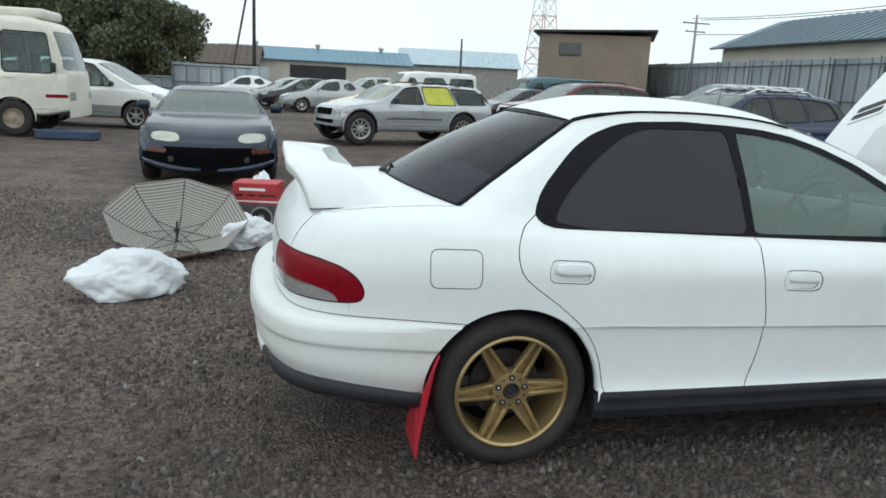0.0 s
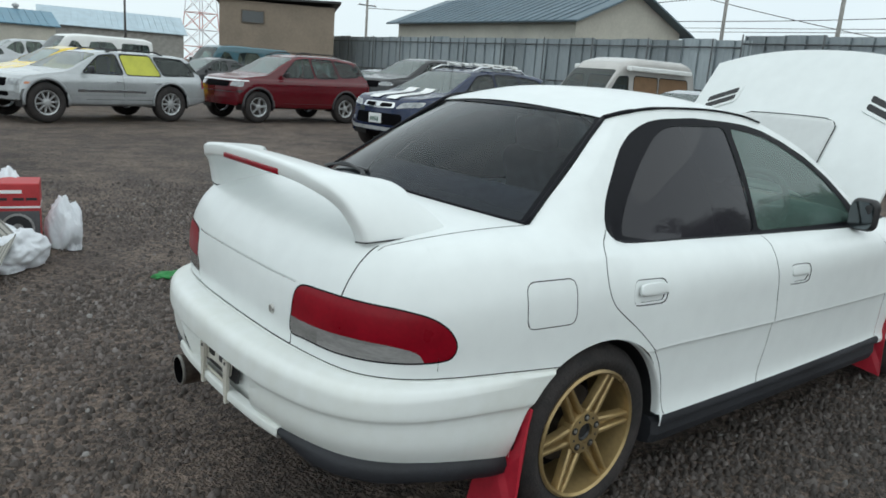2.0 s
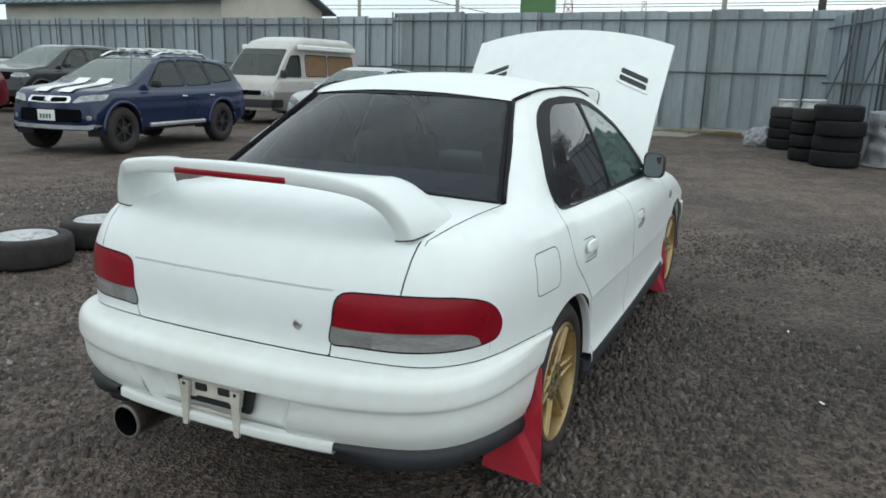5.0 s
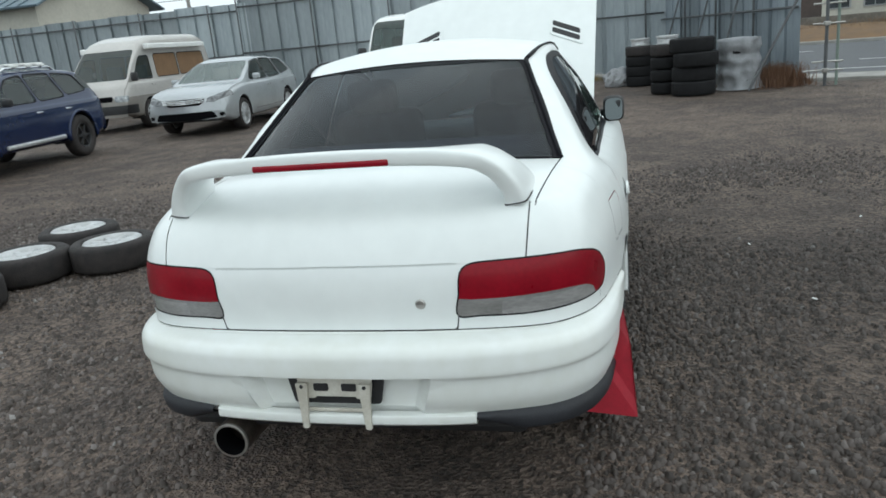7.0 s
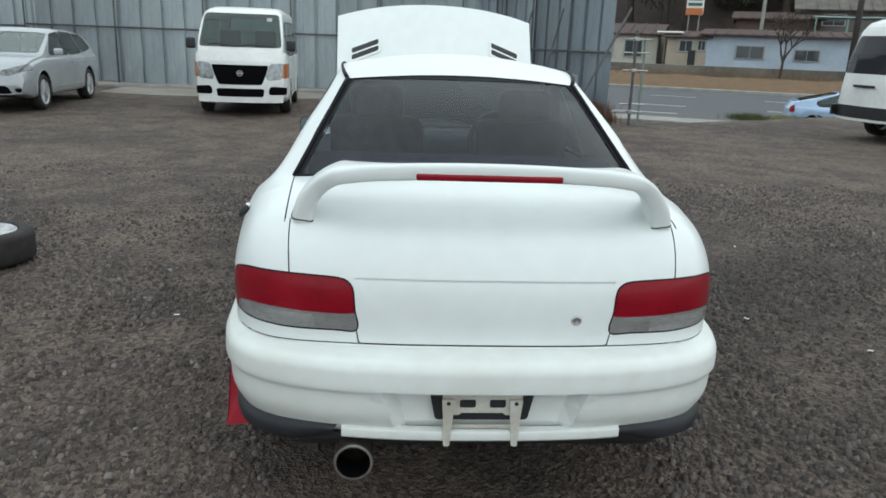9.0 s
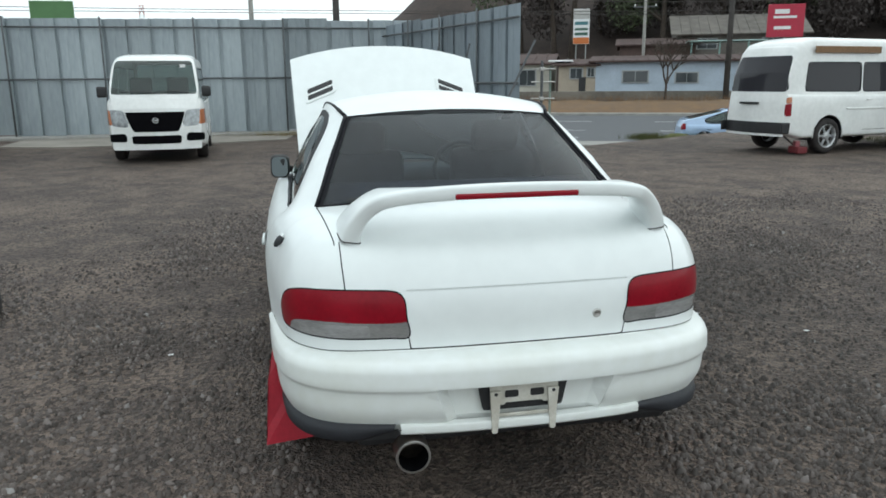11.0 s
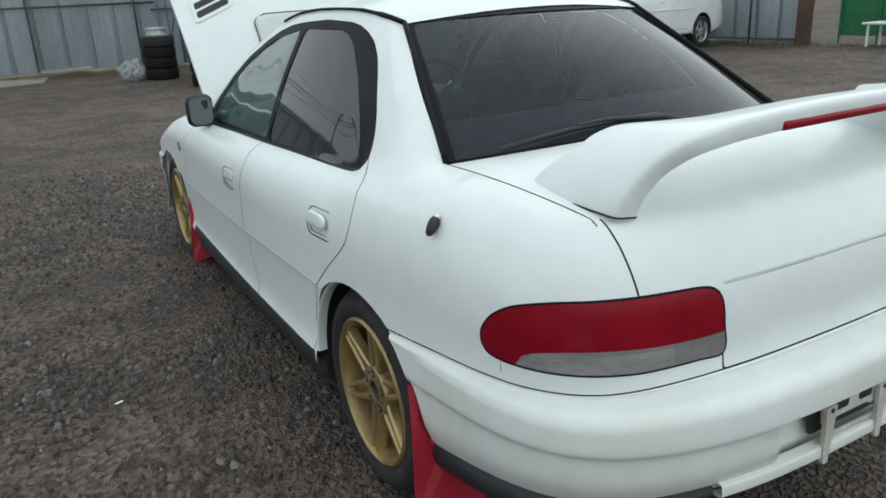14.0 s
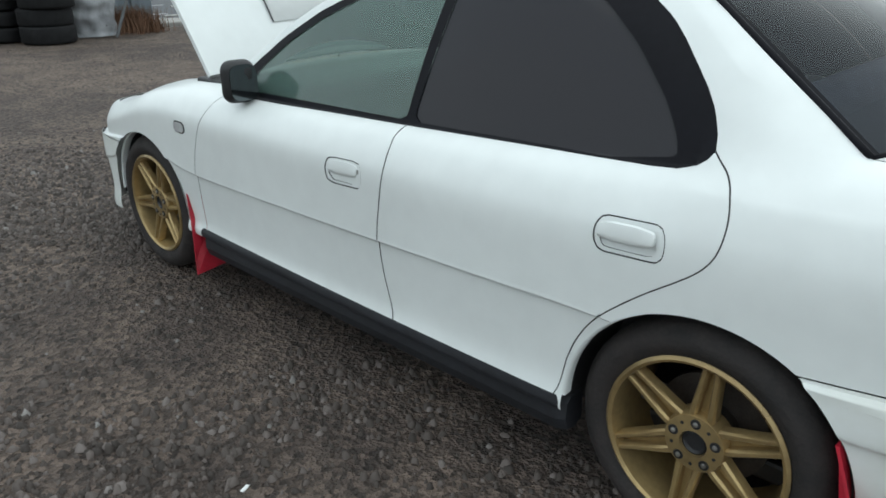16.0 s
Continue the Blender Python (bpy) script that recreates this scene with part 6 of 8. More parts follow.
far_cars = [
    ("saloon", "white saloon in a far row", VAN_WHITE, (-8.3, 24.0, -24)), ("saloon", "white saloon in a far row", VAN_WHITE, (-9.6, 27.5, -30)), ("saloon", "silver saloon in a far row", PALE_SILVER, (2.9, 30.8, 186)),
    ("saloon", "dark saloon in a far row", CHARCOAL, (1.9, 33.6, 190)), ("saloon", "grey saloon in a far row", SILVER, (1.2, 36.2, 192)), ("mpv", "silver people carrier in a far row", SILVER, (5.6, 37.5, 188)),
    ("saloon", "pale saloon in a far row", PALE_SILVER, (12.3, 22.8, 200)), ("saloon", "dark green saloon in a far row", CHARCOAL, (10.6, 27.5, 195)), ("van", "teal van in a far row", None, (13.3, 30.6, 190)),
    ("saloon", "dark saloon by the fence", CHARCOAL, (14.6, 21.6, 188)), ("saloon", "white saloon in a far row", VAN_WHITE, (-1.0, 38.5, 182)), ("saloon", "yellow small car in a far row", YELLOW_PAINT, (4.3, 22.6, 195)), ("van", "white small truck in a far row", VAN_WHITE, (8.0, 33.6, 190)),
]
TEAL = paint("teal_paint", (0.05, 0.12, 0.15))
for k, lab, colr, (px, py, yw) in far_cars:
    parked({"saloon": "parked_saloon", "mpv": "people_carrier", "van": "parked_van"}[k], k, lab, "car" if k != "van" else "van", pose(px, py, 0, 0, 0, yw), colr or TEAL,
           front=[("headlamp", FOG, LAMP_BOX(.5, .8, .62, .72), .03)], far=True)

# ---- ground ----
def gravel_material():
    m = bpy.data.materials.new("wet_gravel")
    m.use_nodes = True
    n, l = m.node_tree.nodes, m.node_tree.links
    p = n["Principled BSDF"]
    p.inputs["Roughness"].default_value = 0.75
    p.inputs["Specular IOR Level"].default_value = 0.42
    co = n.new("ShaderNodeTexCoord")
    big, mid_, fine, vor, vor2 = (n.new(k) for k in ("ShaderNodeTexNoise", "ShaderNodeTexNoise", "ShaderNodeTexNoise", "ShaderNodeTexVoronoi", "ShaderNodeTexVoronoi"))
    for t, s, d in ((big, .35, 5), (mid_, 2.2, 6), (fine, 60, 6)):
        t.inputs["Scale"].default_value, t.inputs["Detail"].default_value = s, d
        l.new(co.outputs["Object"], t.inputs["Vector"])
    vor.inputs["Scale"].default_value, vor2.inputs["Scale"].default_value = 46, 95
    for v in (vor, vor2):
        l.new(co.outputs["Object"], v.inputs["Vector"])
    tone = n.new("ShaderNodeValToRGB")
    e = tone.color_ramp.elements
    e[0].position, e[0].color = 0.42, (0.070, 0.052, 0.044, 1)
    e[1].position, e[1].color = 0.60, (0.142, 0.106, 0.086, 1)
    mixn = n.new("ShaderNodeMix")
    mixn.inputs[0].default_value = 0.5
    l.new(big.outputs["Fac"], mixn.inputs[2])
    l.new(mid_.outputs["Fac"], mixn.inputs[3])
    l.new(mixn.outputs[0], tone.inputs["Fac"])
    st = n.new("ShaderNodeValToRGB")
    e = st.color_ramp.elements
    e[0].position, e[0].color = 0.0, (0.34, 0.34, 0.35, 1)
    e[1].position, e[1].color = 1.0, (1.95, 1.93, 1.90, 1)
    sep = n.new("ShaderNodeSeparateColor")
    l.new(vor.outputs["Color"], sep.inputs["Color"])
    l.new(sep.outputs[0], st.inputs["Fac"])
    mul = n.new("ShaderNodeMix")
    mul.data_type, mul.blend_type = "RGBA", "MULTIPLY"
    mul.inputs[0].default_value = 0.85
    l.new(tone.outputs["Color"], mul.inputs[6])
    l.new(st.outputs["Color"], mul.inputs[7])
    l.new(mul.outputs[2], p.inputs["Base Color"])
    add = n.new("ShaderNodeMath")
    add.operation = "MULTIPLY_ADD"
    add.inputs[1].default_value = 0.6
    l.new(vor2.outputs["Distance"], add.inputs[0])
    l.new(vor.outputs["Distance"], add.inputs[2])
    ad2 = n.new("ShaderNodeMath")
    ad2.operation = "MULTIPLY_ADD"
    ad2.inputs[1].default_value = 0.8
    l.new(fine.outputs["Fac"], ad2.inputs[0])
    l.new(add.outputs["Value"], ad2.inputs[2])
    b = n.new("ShaderNodeBump")
    b.inputs["Strength"].default_value, b.inputs["Distance"].default_value = 1.0, 0.022
    l.new(ad2.outputs["Value"], b.inputs["Height"])
    l.new(b.outputs["Normal"], p.inputs["Normal"])
    shade_yard(m)
    return m


def shade_yard(m):
    """Shade along the car's near side put into the colour, and lighter ground behind it."""
    n, l = m.node_tree.nodes, m.node_tree.links
    p = n["Principled BSDF"]
    src = p.inputs["Base Color"].links[0].from_socket
    co = n.new("ShaderNodeTexCoord")
    nz = n.new("ShaderNodeTexNoise")
    nz.inputs["Scale"].default_value, nz.inputs["Detail"].default_value = .9, 5
    l.new(co.outputs["Object"], nz.inputs["Vector"])
    tone = None
    # first ellipse paints the shade beside the car, second lightens the ground
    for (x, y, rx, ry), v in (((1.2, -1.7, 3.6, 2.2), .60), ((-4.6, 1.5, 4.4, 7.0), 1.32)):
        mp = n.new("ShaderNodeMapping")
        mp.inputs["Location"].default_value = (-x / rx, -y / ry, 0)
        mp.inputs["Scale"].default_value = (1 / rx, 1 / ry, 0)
        l.new(co.outputs["Object"], mp.inputs["Vector"])
        ln = n.new("ShaderNodeVectorMath")
        ln.operation = "LENGTH"
        l.new(mp.outputs["Vector"], ln.inputs[0])
        ad = n.new("ShaderNodeMath")
        ad.operation = "ADD"
        l.new(ln.outputs["Value"], ad.inputs[0])
        l.new(nz.outputs["Fac"], ad.inputs[1])
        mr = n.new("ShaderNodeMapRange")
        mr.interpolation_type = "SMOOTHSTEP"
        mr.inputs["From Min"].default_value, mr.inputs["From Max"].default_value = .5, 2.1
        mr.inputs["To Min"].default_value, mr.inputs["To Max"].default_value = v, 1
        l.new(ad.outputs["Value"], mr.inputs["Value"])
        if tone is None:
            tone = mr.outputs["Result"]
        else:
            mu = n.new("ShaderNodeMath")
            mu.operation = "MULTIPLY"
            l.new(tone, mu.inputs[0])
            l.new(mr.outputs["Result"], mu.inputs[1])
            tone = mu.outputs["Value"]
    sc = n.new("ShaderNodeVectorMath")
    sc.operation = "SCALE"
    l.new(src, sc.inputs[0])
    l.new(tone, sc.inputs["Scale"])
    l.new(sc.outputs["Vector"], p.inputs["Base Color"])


GRAVEL = gravel_material()


def height(x, y):
    """Gentle unevenness of the yard, which falls away to the road past the gap in the fence."""
    near = math.exp(-((x - 4) ** 2 + (y - 3) ** 2) / 500)
    past = min((x - 12.9) * .864 + (y + 5.8) * .504, max((.276 * (x - 12) - .961 * (y + 4.25)) - .4, min(x - 20.5, 3 - y)))
    q = min(max(past / 3, 0), 1)
    return -0.012 + 0.012 * noise.noise((x * .6, y * .6, 0)) * near - .76 * q * q * (3 - 2 * q)


xs = np.unique(np.concatenate([np.linspace(-400, -30, 12), np.linspace(-30, 45, 90), np.linspace(45, 500, 14)]))
ys = np.unique(np.concatenate([np.linspace(-400, -30, 12), np.linspace(-30, 45, 90), np.linspace(45, 500, 14)]))
V = [(x, y, height(x, y)) for x in xs for y in ys]
ny = len(ys)
F = [(i * ny + j, (i + 1) * ny + j, (i + 1) * ny + j + 1, i * ny + j + 1) for i in range(len(xs) - 1) for j in range(ny - 1)]
ground = obj("ground", V, F, GRAVEL)
tagged(ground, "grey-brown gravel yard with bare muddy patches", "ground", kind="structure")

STONE = bpy.data.materials.new("gravel_stone")
STONE.use_nodes = True
n, l = STONE.node_tree.nodes, STONE.node_tree.links
gi = n.new("ShaderNodeNewGeometry")
rp = n.new("ShaderNodeValToRGB")
for k, (pos, c) in enumerate(((0, (.032, .024, .020)), (.45, (.064, .050, .043)), (.85, (.116, .094, .085)), (.985, (.165, .140, .130)), (1, (.25, .24, .23)))):
    e = rp.color_ramp.elements[k] if k < 2 else rp.color_ramp.elements.new(pos)
    e.position, e.color = pos, (*c, 1)
l.new(gi.outputs["Random Per Island"], rp.inputs["Fac"])
l.new(rp.outputs["Color"], n["Principled BSDF"].inputs["Base Color"])
n["Principled BSDF"].inputs["Roughness"].default_value = 0.7
shade_yard(STONE)


def gravel(count, seed, area, size, tall=1.0):
    """Loose stones: low lumps of nine corners, thicker where the yard is stony."""
    r = np.random.default_rng(seed)
    base = np.array([(1, 0, -.1), (.45, .85, -.2), (-.5, .8, -.1), (-1, .05, -.2), (-.4, -.9, -.1), (.55, -.8, -.2), (.6, .1, .75), (-.3, .5, .8), (-.25, -.5, .7)])
    tri = np.array([(0, 1, 6), (1, 7, 6), (1, 2, 7), (2, 3, 7), (3, 8, 7), (3, 4, 8), (4, 5, 8), (5, 6, 8), (5, 0, 6), (6, 7, 8)])
    n2 = count * 3
    x, y = r.uniform(area[0], area[1], n2), r.uniform(area[2], area[3], n2)
    patch = np.array([noise.noise((a * .55 + 3, b * .55, 0)) + .45 * noise.noise((a * 2.1, b * 2.1, 5)) for a, b in zip(x, y)])
    rim = np.minimum(np.minimum(x - area[0], area[1] - x), np.minimum(y - area[2], area[3] - y))
    keep = (rim + .5 * patch > r.uniform(0, 2.4, n2)) & (patch > r.uniform(-.50, .50, n2)) & ~((x > -.9) & (x < 3.05) & (np.abs(y) < .66))
    x, y, patch = x[keep][:count], y[keep][:count], patch[keep][:count]
    m = len(x)
    s = size * np.exp(r.normal(0, .50, m)) * (1 + .35 * np.clip(patch, -.5, .6))
    s = np.minimum(s, .019)
    a = r.uniform(0, 6.283, m)
    P = base[None] * np.stack([s, s * r.uniform(.6, 1, m), s * tall * r.uniform(.7, 1.25, m)], 1)[:, None] + r.uniform(-.22, .22, (m, 9, 3)) * s[:, None, None]
    c, sn = np.cos(a)[:, None], np.sin(a)[:, None]
    z = np.array([height(p, q) for p, q in zip(x, y)]) + .1 * s
    V = np.stack([x[:, None] + P[:, :, 0] * c - P[:, :, 1] * sn, y[:, None] + P[:, :, 0] * sn + P[:, :, 1] * c, z[:, None] + P[:, :, 2]], 2).reshape(-1, 3)
    F = (tri[None] + 9 * np.arange(m)[:, None, None]).reshape(-1, 3)
    return V, F


V, F = gravel(112000, 7, (-5.6, 5.8, -6.0, 6.6), .0082, 1.15)
V2, F2 = gravel(14000, 8, (-10, 15, -10, 13), .0115, .5)
V, F = np.vstack([V, V2]), np.vstack([F, F2 + len(V)])
me = bpy.data.meshes.new("gravel_stones")
me.vertices.add(len(V))
me.vertices.foreach_set("co", V.ravel())
me.loops.add(F.size)
me.loops.foreach_set("vertex_index", F.ravel())
me.polygons.add(len(F))
me.polygons.foreach_set("loop_start", np.arange(0, F.size, 3))
me.materials.append(STONE)
me.update(calc_edges=True)
me.validate()
tagged(new("gravel_stones", me), "loose grey gravel stones on the yard", "gravel", kind="stuff")

# ---- corrugated fence ----
FENCE = mat("galvanised_sheet", (0.32, 0.36, 0.38), 0.5, 0.2, 0.28, 1.3, 0.05, 30, stretch=(1, 1, .25), rgb2=(0.22, 0.255, 0.275))
# sheets of the side fence, about a fifth darker than the others
DARK_SHEET = mat("old_galvanised_sheet", (0.25, 0.29, 0.32), 0.55, 0.2, 0.28, 1.3, 0.05, 30, stretch=(1, 1, .25), rgb2=(0.17, 0.20, 0.225))
for sheet_mat in (FENCE, DARK_SHEET):
    fn, fl = sheet_mat.node_tree.nodes, sheet_mat.node_tree.links
    oi = fn.new("ShaderNodeObjectInfo")
    hsv = fn.new("ShaderNodeHueSaturation")
    mrn = fn.new("ShaderNodeMapRange")
    mrn.inputs["To Min"].default_value, mrn.inputs["To Max"].default_value = .72, 1.28
    fl.new(oi.outputs["Random"], mrn.inputs["Value"])
    fl.new(mrn.outputs["Result"], hsv.inputs["Value"])
    src = fn["Principled BSDF"].inputs["Base Color"].links[0].from_socket
    fl.new(src, hsv.inputs["Color"])
    fl.new(hsv.outputs["Color"], fn["Principled BSDF"].inputs["Base Color"])
RUST_PIPE = mat("grey_pipe", (0.10, 0.105, 0.11), 0.6, 0.3, 0.3, 6)
CONCRETE = mat("concrete", (0.30, 0.29, 0.27), 0.85, 0, 0.25, 2.5, 0.3, 25)


def panel_mesh(width, z0, z1, sheet):
    """One folded steel sheet: wide flat pans between deep narrow channels."""
    prof = [(0, .0), (.04, .0), (.046, -.075), (.140, -.075), (.146, .0), (.34, .0), (.346, .006), (.360, .006), (.366, .0), (.65, .0), (.656, -.075), (.750, -.075), (.756, .0), (.95, .0), (.956, .006), (.970, .006), (.976, .0), (width - .012, .0), (width - .006, .010), (width + .034, .010)]
    V, F = [], []
    for y, d in prof:
        V += [(d, y, z0), (d, y, z1)]
    k = len(prof)
    for y, d in prof[::-1]:
        V += [(d - .005, y, z0), (d - .005, y, z1)]
    t = 2 * k
    for i in range(t):
        a, b = 2 * i, 2 * ((i + 1) % t)
        F.append((a, b, b + 1, a + 1))
    me = bpy.data.meshes.new("sheet")
    me.from_pydata(V, [], F)
    me.materials.append(sheet)
    me.update()
    return me


def fence(name, p, q, z0, z1, label, pipes=(.48, .92), footing=True, posts=2.44, sheet=None):
    """A fence of folded sheets from p to q, with rails and posts on the yard side (to the left of p-q)."""
    sheet = sheet or FENCE
    p, q = Vector((*p, 0)), Vector((*q, 0))
    length = (q - p).length
    yaw = math.degrees(math.atan2(q.y - p.y, q.x - p.x)) - 90
    root = thing(name, label, "fence", pose(p.x, p.y, 0, 0, 0, yaw), kind="structure")
    w = 1.22
    me = panel_mesh(w, z0, z1, sheet)
    r = random.Random(len(name))
    for i in range(math.ceil(length / w - .2)):
        ob = new("sheet", me)
        ob.parent = root
        ob.location = (-.0 + r.uniform(-.006, .006), i * w, r.uniform(-.03, .03))
        ob.rotation_euler = (r.uniform(-.006, .006), 0, 0)
    for f in pipes:
        part("rail", tube([(.10, 0, z0 + (z1 - z0) * f), (.10, length, z0 + (z1 - z0) * f)], .024, 8), RUST_PIPE, root, smooth=True)
    k = int(length / posts)
    for i in range(k + 1):
        part("post", tube([(.12, i * posts, -.05), (.12, i * posts, z1 + .02)], .024, 8), RUST_PIPE, root, smooth=True)
    if footing:
        part("footing", box(.9, length, z0 + .06, .30, length / 2, (z0 + .06) / 2 - .08, .03), CONCRETE, root)
    return root


fence("fence_back", (19.5, 36.0), (19.5, 10.6), .08, 3.10, "weathered galvanised sheet fence on a concrete footing")
fence("fence_back", (19.5, 10.6), (19.5, -2.1), .08, 3.22, "weathered galvanised sheet fence on a concrete footing")
side = fence("fence_side", (19.6, -2.1), (12.45, -4.12), .06, 3.05, "galvanised sheet fence with pipe posts and struts", pipes=(.45, .9), footing=False, posts=1.9, sheet=DARK_SHEET)
for i in (1.9, 3.8, 5.4):
    part("strut", tube([(.14, i, 2.3), (1.0, i + .5, .0)], .022, 6), RUST_PIPE, side)
fence("fence_road", (12.6, -13.6), (8.9, -13.6), .05, 3.0, "tall grey sheet fence behind the white van", pipes=(.02, .95), footing=False)
slab = part("concrete_apron", prism([(16.9, .9), (16.2, 2.6), (16.0, 4.6), (15.9, 6.2), (16.4, 7.6), (19.4, 7.8), (19.4, 1.2), (18.3, .7)], -.06, .012), mat("dusty_concrete", (.26, .235, .205), .9, 0, .25, 1.1, .3, 14), None)
tagged(slab, "worn pale concrete apron at the foot of the fence", "pavement", kind="structure")
RUST = mat("rusty_sheet", (0.10, 0.055, 0.04), 0.8, 0.2, 0.4, 5)
rs_ = part("rusty_sheet", box(.05, .5, .95, 8.75, -13.45, .48, .01), RUST)
rs_.matrix_world = Matrix.Identity(4)
tagged(rs_, "rust-brown steel sheet leaning at the fence end", "sheet")

# scaffold gate post at the fence end
gp = thing("scaffold_post", "steel scaffold post with cross bars at the fence end", "post", pose(12.05, -4.43, 0))
part("pole", tube([(0, 0, 0), (0, 0, 1.85)], .030, 8), RUST_PIPE, gp)
part("pole", tube([(.05, -.20, .0), (.05, -.20, 1.72)], .026, 8), mat("green_grey_pipe", (.2, .25, .22), .6, .3), gp)
for z in (.27, .42, 1.08, 1.42, 1.68):
    part("cross_bar", tube([(.03, .22 if z > .3 else .36, z), (.03, -.30, z)], .018, 6), STEEL, gp)
for z in (.27, 1.08, 1.68):
    part("clamp", box(.09, .10, .08, .0, 0, z, .015), STEEL, gp)
part("long_strut", tube([(.30, .06, 2.28), (-.15, 1.30, .02)], .024, 8), RUST_PIPE, gp, "long leaning steel strut")

# ---- tyres on the ground ----
def loose_tyre(m, radius=.31, width=.20, rim=True, rim_mat=None, label="used tyre with an alloy rim lying on its side", name="wheel_and_tyre", group="loose wheels"):
    t = thing(name, label, "tyre", m, group)
    h = width / 2
    rr = radius * .66
    prof = [(rr, -h + .02), (rr + .02, -h), (radius - .03, -h), (radius - .008, -h + .015), (radius, -h + .035), (radius, h - .035), (radius - .008, h - .015), (radius - .03, h), (rr + .02, h), (rr, h - .02)]
    bm = lathe(prof, 36, "z")
    bmesh.ops.translate(bm, vec=(0, 0, h), verts=bm.verts[:])
    part("tyre", bm, RUBBER if rim else SCRAP_RUBBER, t, angle=45)
    if rim:
        bm = bmesh.new()
        for k in range(9):
            a = radians(40 * k)
            ca, sa = math.cos(a), math.sin(a)
            rows = [[bm.verts.new((r * ca - o * sa, r * sa + o * ca, width - .02 + dz)) for o, dz in ((-wd, -.015), (-wd * .6, .0), (wd * .6, .0), (wd, -.015))] for r, wd in ((.03, .02), (rr - .005, .028))]
            for i in range(4):
                bm.faces.new((rows[0][i], rows[0][(i + 1) % 4], rows[1][(i + 1) % 4], rows[1][i]))
        lathe([(rr - .03, .02), (rr + .006, width - .012), (rr - .004, width - .002), (rr - .02, width - .02)], 36, "z", bm)
        lathe([(.0005, width - .06), (.065, width - .05), (.055, width - .012), (.0005, width - .01)], 20, "z", bm)
        bmesh.ops.recalc_face_normals(bm, faces=bm.faces[:])
        part("rim", bm, rim_mat or ALLOY, t, angle=40)
    return t


SCRAP_RUBBER = mat("scrap_rubber", (0.012, 0.012, 0.013), 0.7, 0, 0.4, 12, 0.25, 90, 0.18)
BRIGHT = mat("bright_alloy", (0.62, 0.63, 0.64), 0.4, 0.4, 0.3, 9, rgb2=(.42, .42, .42))
w1 = loose_tyre(pose(.92, 3.40, 0), rim_mat=BRIGHT)
for x, y, a in ((1.62, 3.44, 20), (1.93, 2.92, 50), (2.36, 3.56, 80)):
    copy_thing(w1, pose(x, y, 0, 0, 0, a))
dark = loose_tyre(pose(15.2, -1.33, 0), .33, .22, False, label="used black tyre lying in a stack", name="scrap_tyre", group="tyre stack")
for z in (.22, .44):
    copy_thing(dark, pose(15.2 + .02 * z, -1.33, z))
top_t = loose_tyre(pose(15.2, -1.33, .66), .33, .22, True, BRIGHT, "stacked wheel with a bright rim", "stacked_wheel", "tyre stack")
for z in (0, .24, .48):
    copy_thing(dark, pose(12.9 + .03 * z, -1.78, z))
copy_thing(top_t, pose(12.9, -1.78, .72))
big = loose_tyre(pose(12.2, -2.2, 0), .40, .26, False, label="large used tyre lying in a stack", name="scrap_tyre", group="tyre stack")
for z in (.26, .52, .78):
    copy_thing(big, pose(12.2 + .05 * math.sin(z * 9), -2.2 + .04 * math.cos(z * 7), z))
for z in (0, .22, .44, .66):
    copy_thing(dark, pose(12.65, -3.08 + .03 * z, z))
def bare_rim(m):
    """A wheel rim with no tyre, lying on its side: a ribbed drum."""
    bm = lathe([(.15, .0), (.21, .0), (.215, .02), (.195, .03), (.19, .07), (.20, .08), (.195, .10), (.20, .115), (.215, .13), (.215, .16), (.20, .165), (.15, .15)], 32, "z")
    ob = part("alloy_wheel", bm, BRIGHT, None, "", angle=40)
    ob.matrix_world = m
    return tagged(ob, "bare bright alloy wheel lying on a tyre stack", "wheel", "bare wheels")


bare_rim(pose(15.2, -1.33, .88))
bare_rim(pose(12.9, -1.78, .94))
WRAP = mat("grey_film", (.36, .37, .39), .35, 0, .3, 7, .2, 30, alpha=.72)
bm = bmesh.new()
rings = []
for i in range(19):
    z = .01 + .93 * i / 18
    ring = []
    for k in range(40):
        a = 2 * math.pi * k / 40
        r = .375 + .012 * math.cos(z * 2 * math.pi / .22) * -1 + .075 * noise.noise((2.4 * math.cos(a), 2.4 * math.sin(a), z * 5)) + .015 * noise.noise((9 * math.cos(a), 9 * math.sin(a), z * 14))
        if i == 0:
            r += .05
        ring.append(bm.verts.new((12.65 + r * math.cos(a), -3.07 + r * math.sin(a), z)))
    rings.append(ring)
tip = bm.verts.new((12.65, -3.07, .97))
for r0, r1 in zip(rings, rings[1:]):
    for k in range(40):
        bm.faces.new((r0[k], r0[(k + 1) % 40], r1[(k + 1) % 40], r1[k]))
for k in range(40):
    bm.faces.new((rings[-1][k], rings[-1][(k + 1) % 40], tip))
tagged(part("plastic_wrap", bm, WRAP, None, "", True), "crumpled grey plastic film wrapped round a tyre stack", "plastic wrap")

# ---- white bags, umbrella, box and small litter by the car ----
FILM = bpy.data.materials.new("white_plastic_film")
FILM.use_nodes = True
FILM.node_tree.nodes["Principled BSDF"].inputs["Base Color"].default_value = (.78, .80, .84, 1)
FILM.node_tree.nodes["Principled BSDF"].inputs["Roughness"].default_value = .4
FILM.node_tree.nodes["Principled BSDF"].inputs["Transmission Weight"].default_value = .12


